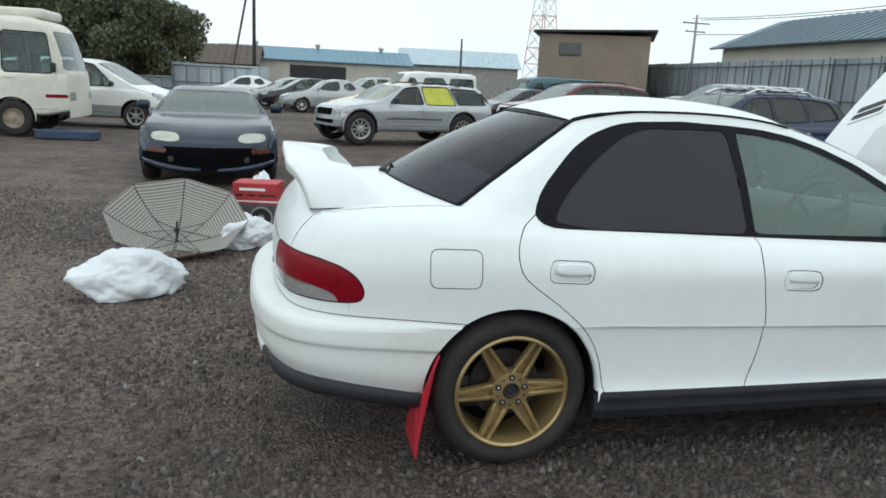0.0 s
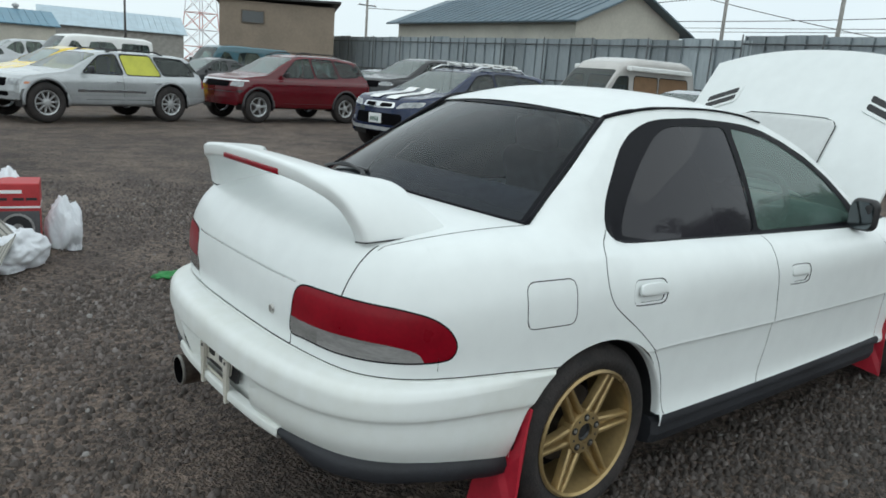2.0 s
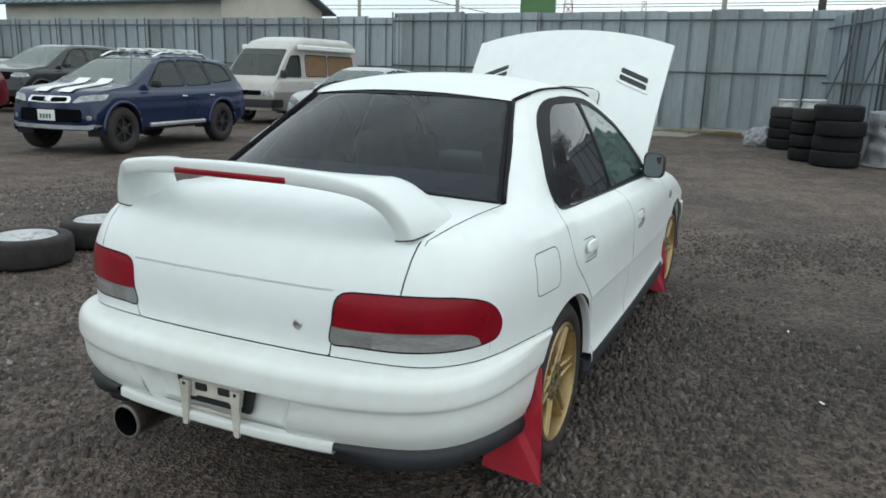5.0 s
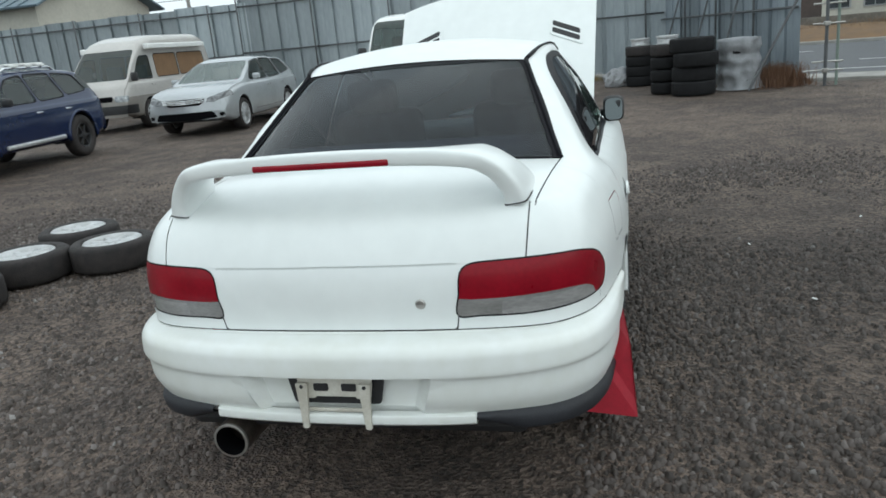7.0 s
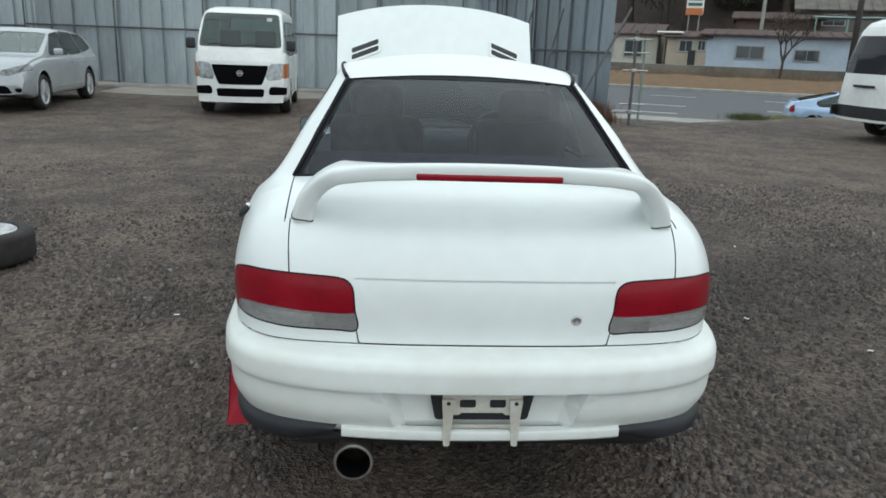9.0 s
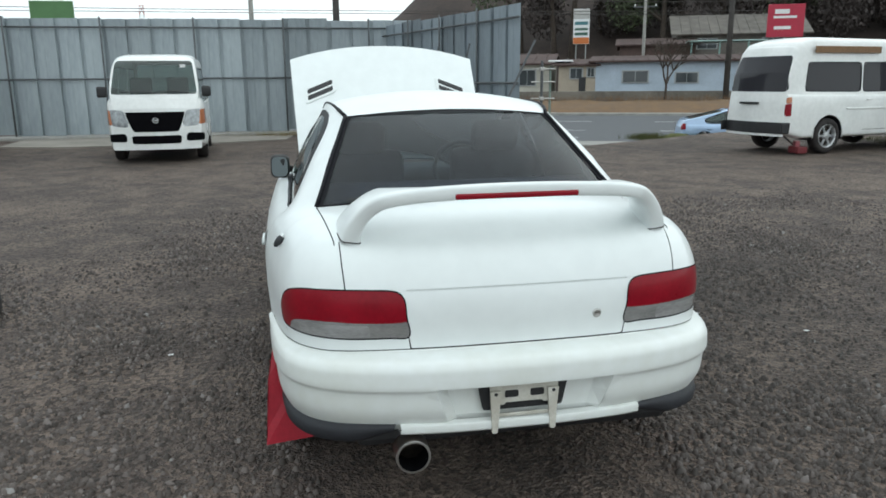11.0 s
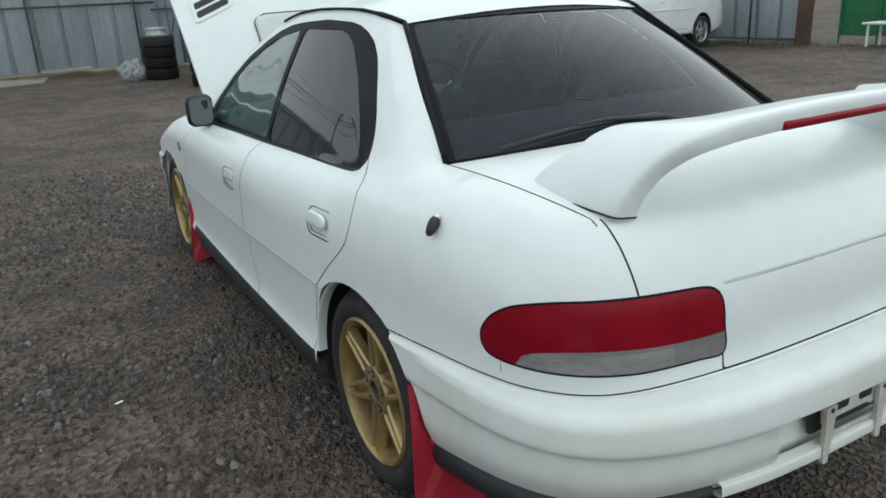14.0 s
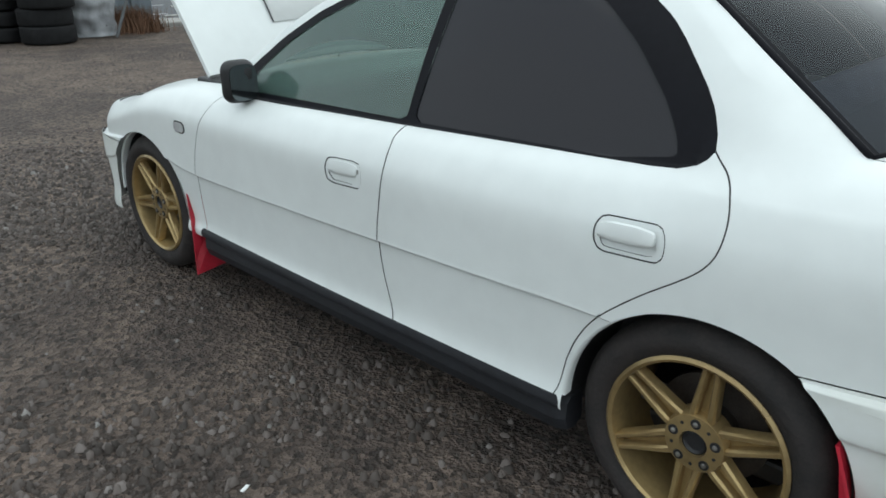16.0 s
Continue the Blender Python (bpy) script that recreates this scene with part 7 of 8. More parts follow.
def plastic_bag(m, sx, sy, sz, seed, label="crumpled white plastic bag on the gravel"):
    """A crumpled film bag: a lumpy closed skin with creases, flat where it lies."""
    bm = bmesh.new()
    bmesh.ops.create_icosphere(bm, subdivisions=5, radius=1)
    for v in bm.verts:
        d = v.co.normalized()
        q = d * 1.3 + Vector((seed * 3.1, seed, 0))
        lump = .34 * noise.noise(q * 1.1)
        crease = .16 * abs(noise.noise(q * 2.6)) + .09 * abs(noise.noise(q * 6)) + .045 * abs(noise.noise(q * 13))
        r = .92 + lump - crease
        p = d * r
        z = max(p.z * .9 + .30, -.02)
        v.co = Vector((p.x * sx, p.y * sy, z * sz))
    ob = part("plastic_bag", bm, FILM, None, "", True)
    ob.matrix_world = m
    return tagged(ob, label, "bag")


plastic_bag(pose(-1.77, 1.70, 0, 0, 0, 22), .38, .20, .25, 1)
plastic_bag(pose(-1.10, 3.15, 0, 0, 0, 35), .27, .20, .23, 3)
plastic_bag(pose(-.98, 3.95, 0, 0, 0, 80), .26, .16, .46, 4, "tall crumpled white plastic bag behind the red box")
plastic_bag(pose(-.68, 3.55, 0, 0, 0, 120), .16, .09, .34, 6, "white plastic sheet hanging off the red box")

# an opened umbrella lying on its side
MESH_CLOTH = mat("striped_umbrella_cloth", (.28, .265, .23), .8, 0, .2, 8, alpha=.93)
un, ul = MESH_CLOTH.node_tree.nodes, MESH_CLOTH.node_tree.links
uv_co = un.new("ShaderNodeTexCoord")
rings_wave = un.new("ShaderNodeTexWave")
rings_wave.wave_type, rings_wave.bands_direction, rings_wave.wave_profile = "BANDS", "X", "SIN"
rings_wave.inputs["Scale"].default_value = 15
cr = un.new("ShaderNodeValToRGB")
cr.color_ramp.elements[0].position, cr.color_ramp.elements[0].color = .10, (.11, .105, .10, 1)
cr.color_ramp.elements[1].position, cr.color_ramp.elements[1].color = .34, (.34, .325, .29, 1)
ul.new(uv_co.outputs["Object"], rings_wave.inputs["Vector"])
ul.new(rings_wave.outputs["Fac"], cr.inputs["Fac"])
ul.new(cr.outputs["Color"], un["Principled BSDF"].inputs["Base Color"])


def umbrella(m):
    root = thing("umbrella", "open pale grey umbrella with dark ring stripes lying upside down", "umbrella", m)
    R, D, n8 = .57, .27, 8
    pr = lambda t, a, sag: (R * t * math.cos(a) * sag, R * t * math.sin(a) * sag, D * (1 - t * t))
    for k in range(n8):
        a0, a1 = 2 * math.pi * k / n8, 2 * math.pi * (k + 1) / n8
        P = [[pr(i / 8, math.pi / n8 * (j / 4 - 1), 1 - .07 * i / 8 * math.sin(math.pi * j / 8)) for j in range(9)] for i in range(9)]
        s = Skin().grid(np.array(P), "c")
        s.normals()
        s.take("c", "canopy_panel", MESH_CLOTH, root).rotation_euler.z = (a0 + a1) / 2
        part("rib", tube([pr(i / 8, a0, .995) for i in range(9)], .0035, 5), BLACK, root)
        part("stretcher", tube([(.02 * math.cos(a0), .02 * math.sin(a0), .15), pr(.5, a0, .99)], .003, 5), BLACK, root)
    part("shaft", tube([(0, 0, .30), (0, 0, .06)], .006, 8), BLACK, root)
    part("hub", lathe([(.0005, .13), (.018, .13), (.018, .17), (.0005, .17)], 12, "z"), IRON, root)
    return root


umbrella(pose(-1.64, 3.02, .275, 205, 4, 0))

# red box
boxm = mat("red_card", (.42, .03, .035), .55, 0, .15, 8)
greyc = mat("grey_card", (.09, .09, .095), .6, 0, .2, 8)
rb = thing("cardboard_box", "red and grey printed box standing open on the gravel", "box", pose(-1.0, 3.75, 0, 0, 0, -12) @ Matrix.Diagonal((1.15, 1.15, 1.15, 1)))
part("lower_side", box(.34, .26, .26, 0, 0, .13, .006), boxm, rb)
part("upper_side", box(.35, .27, .15, 0, 0, .335, .006), boxm, rb)
part("white_band", box(.352, .272, .012, 0, 0, .265), PLATE, rb)
part("picture_panel", box(.30, .006, .20, .02, -.131, .14), greyc, rb, "dark printed picture panel")
circle = lambda cx, cz, r: [(cx + r * math.cos(radians(20 * k)), cz + r * math.sin(radians(20 * k))) for k in range(18)]
part("round_print", prism(circle(.05, .135, .092), -.138, -.133, "xz"), STEEL, rb)
part("round_print", prism(circle(.05, .135, .078), -.140, -.137, "xz"), BLACK, rb)
part("round_print", prism(circle(.05, .135, .030), -.142, -.139, "xz"), STEEL, rb)
part("round_print", prism(circle(-.09, .16, .030), -.138, -.133, "xz"), boxm, rb)
for k, x in enumerate((-.12, -.03, .06, .13)):
    part("printed_bar", box(.06, .004, .016, x, -.137, .315), BLACK, rb)
part("printed_bar", box(.20, .004, .02, -.02, -.137, .36), PLATE, rb)

bmg = bmesh.new()
bmesh.ops.create_icosphere(bmg, subdivisions=3, radius=1)
for v in bmg.verts:
    k = .8 + .5 * noise.noise(v.co * 2.2)
    v.co = Vector((v.co.x * .13 * k, v.co.y * .08 * k, max(v.co.z, -.1) * .035 * k + .003))
gc = part("green_net", bmg, mat("green_net", (.02, .22, .05), .6, 0, .3, 30), None, "", True)
gc.location = (-.26, 2.54, 0)
tagged(gc, "crumpled bright green net on the gravel", "net")
tray = part("blue_tray", box(1.1, .5, .17, 0, 0, .085, .02), mat("blue_plastic", (.03, .05, .10), .6, 0, .2, 5), None)
tray.matrix_world = pose(-4.9, 13.2, 0, 0, 0, -8)
tagged(tray, "blue plastic tray on the ground by the minibus", "tray")
for i, (x, y) in enumerate(((2.0, -1.6), (1.0, -1.75), (.55, -2.2), (.95, 1.42), (2.6, -2.4))):
    b = box(.030, .012, .004, 0, 0, .006, .002)
    o = part("paper_scrap", b, PLATE, None)
    o.matrix_world = pose(x, y, .002, 0, 0, 37 * i)
    tagged(o, "small white paper scrap on the gravel", "litter", "paper scraps")

# jack under the white van
jk = thing("trolley_jack", "red trolley jack under the van", "jack", pose(9.85, -8.95, 0))
part("frame", box(.30, .22, .13, 0, 0, .09, .02), mat("jack_red", (.15, .015, .02), .5, .1, .2, 9), jk)
part("arm", box(.10, .10, .12, .05, 0, .20, .02), mat("jack_pink", (.25, .07, .08), .6), jk)
part("handle", tube([(.1, 0, .15), (.7, .2, .6)], .015, 6), IRON, jk)

# ---- road, bank and houses past the gap in the fence ----
ASPHALT = mat("asphalt", (.078, .082, .09), .7, 0, .2, 1.2, .2, 120)
LINE = mat("road_paint", (.6, .6, .6), .6, 0, .2, 6)
GRASS = mat("winter_grass", (.11, .105, .035), .9, 0, .5, 6, .5, 60, rgb2=(.05, .07, .02))
DRY = mat("dry_grass", (.18, .105, .05), .9, 0, .5, 3, .5, 40, rgb2=(.12, .075, .045))
# the road runs lower than the yard; its plan is in units of 1.43 m
Rm = pose(31.65, -14.36, -.629, 0, 0, -115) @ Matrix.Scale(1.43, 4)
road = part("road", box(74, 14.2, .06, 23, -2.0, .0), ASPHALT, None)
road.matrix_world = Rm
tagged(road, "grey wet road past the yard", "road", kind="structure")
for y in (-7.2, -4.4, .4):
    for k in range(19):
        o = part("road_marking", box(1.5, .09, .006, -12 + 3.6 * k, y, .035), LINE, road)
kerb = part("kerb", box(74, .25, .16, 23, 5.15, .06, .03), CONCRETE, road)
kerb = part("kerb", box(74, 1.0, .10, 23, -9.5, .04, .02), CONCRETE, road)


STRAW = mat("straw_grass", (.24, .17, .075), .9, 0, .4, 4, .4, 40, rgb2=(.13, .12, .05))


def bank(name, m, L, W, h, mt, label):
    V, F = [], []
    for i in range(60):
        for j in range(8):
            x, y = -L / 2 + L * i / 59, -W / 2 + W * j / 7
            z = h * math.sin(math.pi * min(j, 6) / 7) * (.8 + .4 * noise.noise((x * .7, y, 3))) + .06 * noise.noise((x * 3, y * 3, 1))
            V.append((x, y, z if 0 < j < 7 else -.05))
    F = [(i * 8 + j, (i + 1) * 8 + j, (i + 1) * 8 + j + 1, i * 8 + j + 1) for i in range(59) for j in range(7)]
    o = obj(name, V, F, mt)
    o.matrix_world = m
    return tagged(o, label, "bank", kind="structure")


def tufts(name, place, count, spread, h, mt, seed, label):
    """Blades of grass as one mesh of small bent triangles."""
    r = random.Random(seed)
    V, F = [], []
    for _ in range(count):
        x, y = max(-1.6, min(1.6, r.gauss(0, .62))) * spread[0], max(-1.6, min(1.6, r.gauss(0, .62))) * spread[1]
        if noise.noise((x * 2.2, y * 2.2, seed)) < r.uniform(-.5, .25):
            continue
        a, s = r.uniform(0, 6.3), h * r.uniform(.5, 1.2)
        dx, dy = math.cos(a), math.sin(a)
        b = len(V)
        w = max(.004, h * .018)
        V += [(x - dy * w, y + dx * w, 0), (x + dy * w, y - dx * w, 0), (x + dx * s * .35, y + dy * s * .35, s)]
        F.append((b, b + 1, b + 2))
    o = obj(name, V, F, mt, smooth=False)
    o.matrix_world = place
    return tagged(o, label, "grass", kind="stuff")


fwd = Rm @ pose(23, 8.7, 0)
bank("bank", fwd, 74, 7.0, .66, DRY, "bank of dry brown grass beyond the road")
tufts("dry_grass", Rm @ pose(4, 8.9, .52), 9000, (18, 1.6), .28, DRY, 3, "dry brown grass on the bank")
wallr = part("garden_wall", box(74, .25, .90, 23, 12.3, .45, .02), mat("dirty_concrete", (.17, .155, .135), .9, 0, .35, 1.2, .3, 20), None)
wallr.matrix_world = Rm
tagged(wallr, "low grey concrete wall above the bank", "wall", kind="structure")
bm = bmesh.new()
bmesh.ops.create_icosphere(bm, subdivisions=4, radius=1)
for v in bm.verts:
    k = 1 + .35 * noise.noise(v.co * 2.3)
    v.co = Vector((v.co.x * .95 * k, v.co.y * .6 * k, max(v.co.z, -.2) * .17 * k))
vg = part("verge", bm, GRASS, None, "", True)
vg.matrix_world = pose(17.6, -10.6, -.62, 0, 0, -60) @ Matrix.Diagonal((1.5, 1.2, 2.6, 1))
tagged(vg, "low grassy mound between yard and road", "verge", kind="structure")
tufts("verge_grass", pose(15.0, -8.25, -.05, 0, 0, -60), 1600, (.5, .3), .16, GRASS, 5, "short green grass at the yard's edge")
tufts("verge_grass", pose(17.6, -10.6, -.35, 0, 0, -60), 4000, (.9, .5), .18, GRASS, 12, "short green grass on the mound by the road")
tufts("fence_grass", pose(10.6, -13.0, .0), 5000, (2.2, .7), .10, GRASS, 6, "short grass at the foot of the fence")
tufts("fence_grass", pose(18.6, .3, .0, 0, 0, 75), 9000, (1.9, .55), .10, STRAW, 8, "dry yellow grass along the fence footing")
tufts("weeds", pose(12.85, -3.80, .0), 4200, (.46, .34), .40, mat("dead_weeds", (.16, .085, .05), .9, 0, .4, 5), 9, "brown dead weeds at the fence")

HOUSE_BLUE = mat("pale_blue_wall", (.43, .50, .58), .8, 0, .12, 1.2)
CREAM = mat("cream_wall", (.50, .48, .42), .8, 0, .12, .8)
HOUSE_BEIGE = mat("beige_wall", (.40, .34, .27), .8, 0, .15, 1.2)
ROOF_BROWN = mat("brown_roof", (.085, .055, .05), .8, 0, .3, 3, .3, 18)
PANE = glass_mat("window_pane", (.25, .28, .30), .3)
FRAME = mat("window_frame_grey", (.35, .36, .36), .5, .3, .1, 9)


def gable(name, m, L, W, h, rise, over, wall, roof, label, windows=(), doors=(), base=0.0, hip=False):
    """A building: wall box open under a pitched roof with overhang; windows as (x, z, w, h) on its -y front, doors likewise."""
    root = thing(name, label, "building", m)
    body = prism([(-W / 2, 0), (W / 2, 0), (W / 2, h), (0, h + rise), (-W / 2, h)], -L / 2, L / 2, "yz")
    part("wall", body, wall, root)
    for sd in (1, -1):
        ln = math.hypot(W / 2 + over, rise * (W / 2 + over) / (W / 2))
        b = box(L + 2 * over, ln, .10, 0, 0, 0, .02)
        ang = math.degrees(math.atan2(rise, W / 2))
        bmesh.ops.transform(b, matrix=pose(0, sd * (W / 2 + over) / 2, h + rise - (rise * (W / 2 + over) / (W / 2)) / 2 + .06, -sd * ang, 0, 0), verts=b.verts[:])
        rf = part("roof", b, roof, root)
        for k in range(int(L / .6)):
            b = box(.05, ln, .05, -L / 2 + .3 + .6 * k, 0, .07)
            bmesh.ops.transform(b, matrix=pose(0, sd * (W / 2 + over) / 2, h + rise - (rise * (W / 2 + over) / (W / 2)) / 2 + .06, -sd * ang, 0, 0), verts=b.verts[:])
            part("roof_rib", b, roof, rf)
    for x, z, w, hh in windows:
        fr = part("window_frame", box(w + .12, .10, hh + .12, x, -W / 2 - .01, z, .01), FRAME, root)
        for i in (-1, 1):
            part("pane", box(w / 2 - .03, .03, hh, x + i * w / 4, -W / 2 - .055, z), PANE, fr)
    for x, z, w, hh in doors:
        part("door_opening", box(w, .12, hh, x, -W / 2 - .005, z, .01), BLACK, root)
    return root



def on_road(x, n, z=0.0, turn=0.0):
    return Rm @ pose(x, n, z, 0, 0, turn)


ROOF_GREY = mat("weathered_roof", (.15, .135, .12), .85, 0, .35, 1.5, .3, 12)
BROWN_WALL = mat("brown_boards", (.10, .065, .055), .85, 0, .3, 2.5, .2, 20)
gable("blue_house", on_road(3.5, 18.0), 9.0, 6, 2.36, .30, .35, HOUSE_BLUE, ROOF_BROWN, "pale blue single-storey house with a brown roof", windows=((-2.44, 1.6, 1.28, .55), (.15, 1.53, 1.09, .47)))
gable("beige_house", on_road(-1.97, 17.55), 1.98, 5, 2.2, .3, .25, HOUSE_BEIGE, ROOF_BROWN, "beige house front with a dark door", windows=((-.05, 1.8, .62, .5), (.72, 1.85, .35, .42)), doors=((.28, 1.15, .36, .9),))
gable("pale_house", on_road(-5.4, 18.6), 3.6, 4, 2.35, .5, .3, CREAM, ROOF_BROWN, "pale house with grey windows by the road", windows=((.55, 1.6, .9, .8), (-1.0, 1.6, .9, .8)))
gable("brown_house", on_road(2.4, 27.5), 4.6, 7, 3.55, .5, .3, BROWN_WALL, ROOF_BROWN, "brown boarded house behind the blue one")
gable("grey_house", on_road(7.6, 30.0), 7.8, 7, 4.35, 1.3, .4, ROOF_GREY, ROOF_GREY, "grey weathered house under the trees", windows=((-2, 3.7, 1.2, .6), (2, 3.7, 1.2, .6)))
# carport
cp = thing("carport", "light green carport frame on thin posts", "carport", on_road(6.3, 22.8))
part("roof", box(4.4, 2.2, .07, 0, 0, 3.66, .02), mat("pale_sheet", (.34, .48, .46), .5, 0, .15, 2), cp)
for x in (-2.0, -.4, 1.2, 2.1):
    part("post", tube([(x, -1.0, 0), (x, -1.0, 3.64)], .05, 8), mat("green_post", (.22, .36, .33), .6), cp)
wr = part("white_roof", box(1.3, .9, .10, 0, 0, 2.46, .04), PLATE, None)
wr.matrix_world = on_road(-2.9, 15.6)
tagged(wr, "white curved porch roof on the beige house", "roof")


def sign_board(name, m, w, h, zc, board, label, bars=(), posts=2):
    root = thing(name, label, "sign", m)
    part("board", box(w, .14, h, 0, 0, zc, .02), board, root)
    for i in range(posts):
        x = (-w * .3 + w * .6 * i) if posts > 1 else 0
        part("post", tube([(x, .0, 0), (x, .0, zc - h / 2)], .03, 8), FRAME, root)
    for x, z, bw, bh, mt in bars:
        part("sign_bar", box(bw, .01, bh, x, -.077, zc + z, .0), mt, root)
    return root


ORANGE = mat("sign_orange", (.55, .16, .04), .5, 0, .1, 6)
SIGN_RED = mat("sign_red", (.42, .02, .05), .5, 0, .1, 6)
sign_board("roadside_sign", on_road(-2.22, 21.51), 0.97, 2.06, 4.64, PLATE, "tall white and orange roadside sign on posts", ((0, 0.72, 0.94, 0.56, STEEL), (0, 0.19, 0.78, 0.19, mat("sign_teal", (.05, .18, .2), .5)), (0, -0.16, 0.78, 0.14, INK), (0, -0.44, 0.78, 0.17, INK), (0, -0.83, 0.95, 0.37, ORANGE)))
sign_board("red_sign", on_road(8.4, 16.2), 1.75, 1.62, 4.33, SIGN_RED, "red sign board with white writing bars", ((-.2, .45, .7, .22, PLATE), (-.05, .18, 1.1, .12, PLATE), (-.15, -.35, .8, .16, PLATE)), 1)


# ---- trees ----
def leaf_cloud(rng, centre, size, count, leaf):
    V, F = [], []
    for _ in range(count):
        d = Vector((rng.gauss(0, 1), rng.gauss(0, 1), rng.gauss(0, 1))).normalized() * (rng.random() ** .4)
        p = Vector((centre[0] + d.x * size[0], centre[1] + d.y * size[1], centre[2] + d.z * size[2]))
        a = Euler((rng.uniform(0, 6.3), rng.uniform(0, 6.3), rng.uniform(0, 6.3))).to_matrix()
        s = leaf * rng.uniform(.6, 1.4)
        b = len(V)
        for q in ((-.5, 0, 0), (0, -.28, .06), (.6, 0, 0), (0, .28, .06)):
            V.append(p + a @ (Vector(q) * s))
        F.append((b, b + 1, b + 2, b + 3))
    return V, F


def leaf_mat(name, lo, hi):
    m = bpy.data.materials.new(name)
    m.use_nodes = True
    nn, ll = m.node_tree.nodes, m.node_tree.links
    g = nn.new("ShaderNodeNewGeometry")
    r = nn.new("ShaderNodeValToRGB")
    r.color_ramp.elements[0].color, r.color_ramp.elements[1].color = (*lo, 1), (*hi, 1)
    ll.new(g.outputs["Random Per Island"], r.inputs["Fac"])
    ll.new(r.outputs["Color"], nn["Principled BSDF"].inputs["Base Color"])
    nn["Principled BSDF"].inputs["Roughness"].default_value = .7
    return m


LEAF = leaf_mat("dark_leaf", (.038, .052, .026), (.10, .12, .06))
BAMBOO = leaf_mat("bamboo_leaf", (.05, .06, .03), (.14, .15, .08))
BROWN_LEAF = leaf_mat("winter_leaf", (.032, .024, .022), (.064, .049, .045))
BARK = mat("bark", (.06, .045, .035), .9, 0, .4, 6, .4, 30)


def tree(m, h, crown, seed, leaves, name="tree", label="dark evergreen tree", count=1600, leaf=.5, low=.32):
    rng = random.Random(seed)
    root = thing(name, label, "tree", m)
    lean = rng.uniform(-.05, .05)
    bm = tube([(0, 0, -.1), (lean * h * .3, 0, h * .3), (lean * h, .05 * h * lean, h * .8)], [.035 * h * .7, .024 * h * .7, .008 * h], 8)
    V, F = [], []
    for k in range(9):
        a, z = rng.uniform(0, 6.3), h * rng.uniform(low, .85)
        rr = crown * rng.uniform(.35, .75) * (1.1 - .6 * (z / h - .3))
        tip = (rr * math.cos(a), rr * math.sin(a), z + h * rng.uniform(.02, .12))
        tube([(lean * z, 0, z - h * .06), (tip[0] * .5, tip[1] * .5, z + h * .02), tip], [.012 * h, .007 * h, .003 * h], 6, bm)
        v, f = leaf_cloud(rng, tip, (crown * .5, crown * .5, h * .16), count // 9, leaf)
        F += [tuple(i + len(V) for i in q) for q in f]
        V += v
    part("trunk", bm, BARK, root, smooth=True)
    obj("crown", V, F, leaves, root, smooth=False)
    return root


rt = random.Random(11)
for k in range(20):
    x = -28 + 1.08 * k
    tree(pose(x, 50 + rt.uniform(-2, 4), 0, 0, 0, rt.uniform(0, 360)), rt.uniform(6.2, 7.9) - .2 * max(0, k - 15), 2.7, 100 + k, BAMBOO if k % 3 else LEAF, label="dark green tree in a dense row", count=7800, leaf=.24, low=.04)
for k in range(16):
    tree(on_road(-7.5 + 2.1 * k + rt.uniform(-.6, .6), 37 + rt.uniform(-2.5, 5), 1.5), rt.uniform(11, 15), 3.9, 200 + k, BROWN_LEAF if k % 5 else LEAF, label="tall dark winter tree on the hillside", count=7500, leaf=.25)
# the hillside under the trees
hv = [(-24 + 2.4 * i, 30 + 6 * j, min(j * 3.4, 12) * min(1, .6 + .2 * i) + 1.2 * noise.noise((i * .5, j * .6, 2))) for i in range(36) for j in range(6)]
hl = obj("hillside", hv, [(i * 6 + j, (i + 1) * 6 + j, (i + 1) * 6 + j + 1, i * 6 + j + 1) for i in range(35) for j in range(5)], mat("leaf_litter", (.042, .028, .023), .95, 0, .4, .6, .5, 3))
hl.matrix_world = Rm
tagged(hl, "dark wooded hillside behind the houses", "hill", kind="structure")

# a bare tree on the bank
def bare_tree(m, h, seed):
    root = thing("bare_tree", "small leafless tree on the bank", "tree", m)
    rng = random.Random(seed)
    bm = bmesh.new()

    def grow(p, d, ln, r, depth):
        q = p + d * ln
        tube([p, p + d * ln * .5 + Vector((rng.uniform(-.05, .05), rng.uniform(-.05, .05), 0)) * ln, q], [r, r * .8, r * .6], 6, bm, cap=depth == 0)
        if depth == 0:
            return
        for _ in range(3):
            nd = (d + Vector((rng.uniform(-1.0, 1.0), rng.uniform(-1.0, 1.0), rng.uniform(-.25, .5)))).normalized()
            grow(q, nd, ln * rng.uniform(.6, .85), r * .62, depth - 1)
    grow(Vector((0, 0, -.1)), Vector((.05, 0, 1)), h * .22, .09, 5)
    part("bare_crown", bm, BARK, root, smooth=True)


bare_tree(on_road(2.4, 10.6, .35), 4.4, 5)

# ---- yard's far side: sheds, fence, poles ----
BLUE_ROOF = mat("blue_sheet_roof", (.14, .26, .34), .5, .2, .15, 1.5)
SLATE = mat("blue_grey_sheet_roof", (.13, .18, .215), .55, .2, .15, 1.2)
SILVER_ROOF = mat("bright_sheet_roof", (.42, .52, .58), .35, .4, .15, 1.2)
OCHRE = mat("ochre_wall", (.25, .20, .155), .85, 0, .15, .9)
wh = gable("warehouse", pose(3.2, 70.5, 0, 0, 0, -2.5), 17.0, 8, 3.0, 1.15, .35, CREAM, BLUE_ROOF, "long cream warehouse with a blue sheet roof", doors=((.2, 1.3, 5.0, 2.6),))
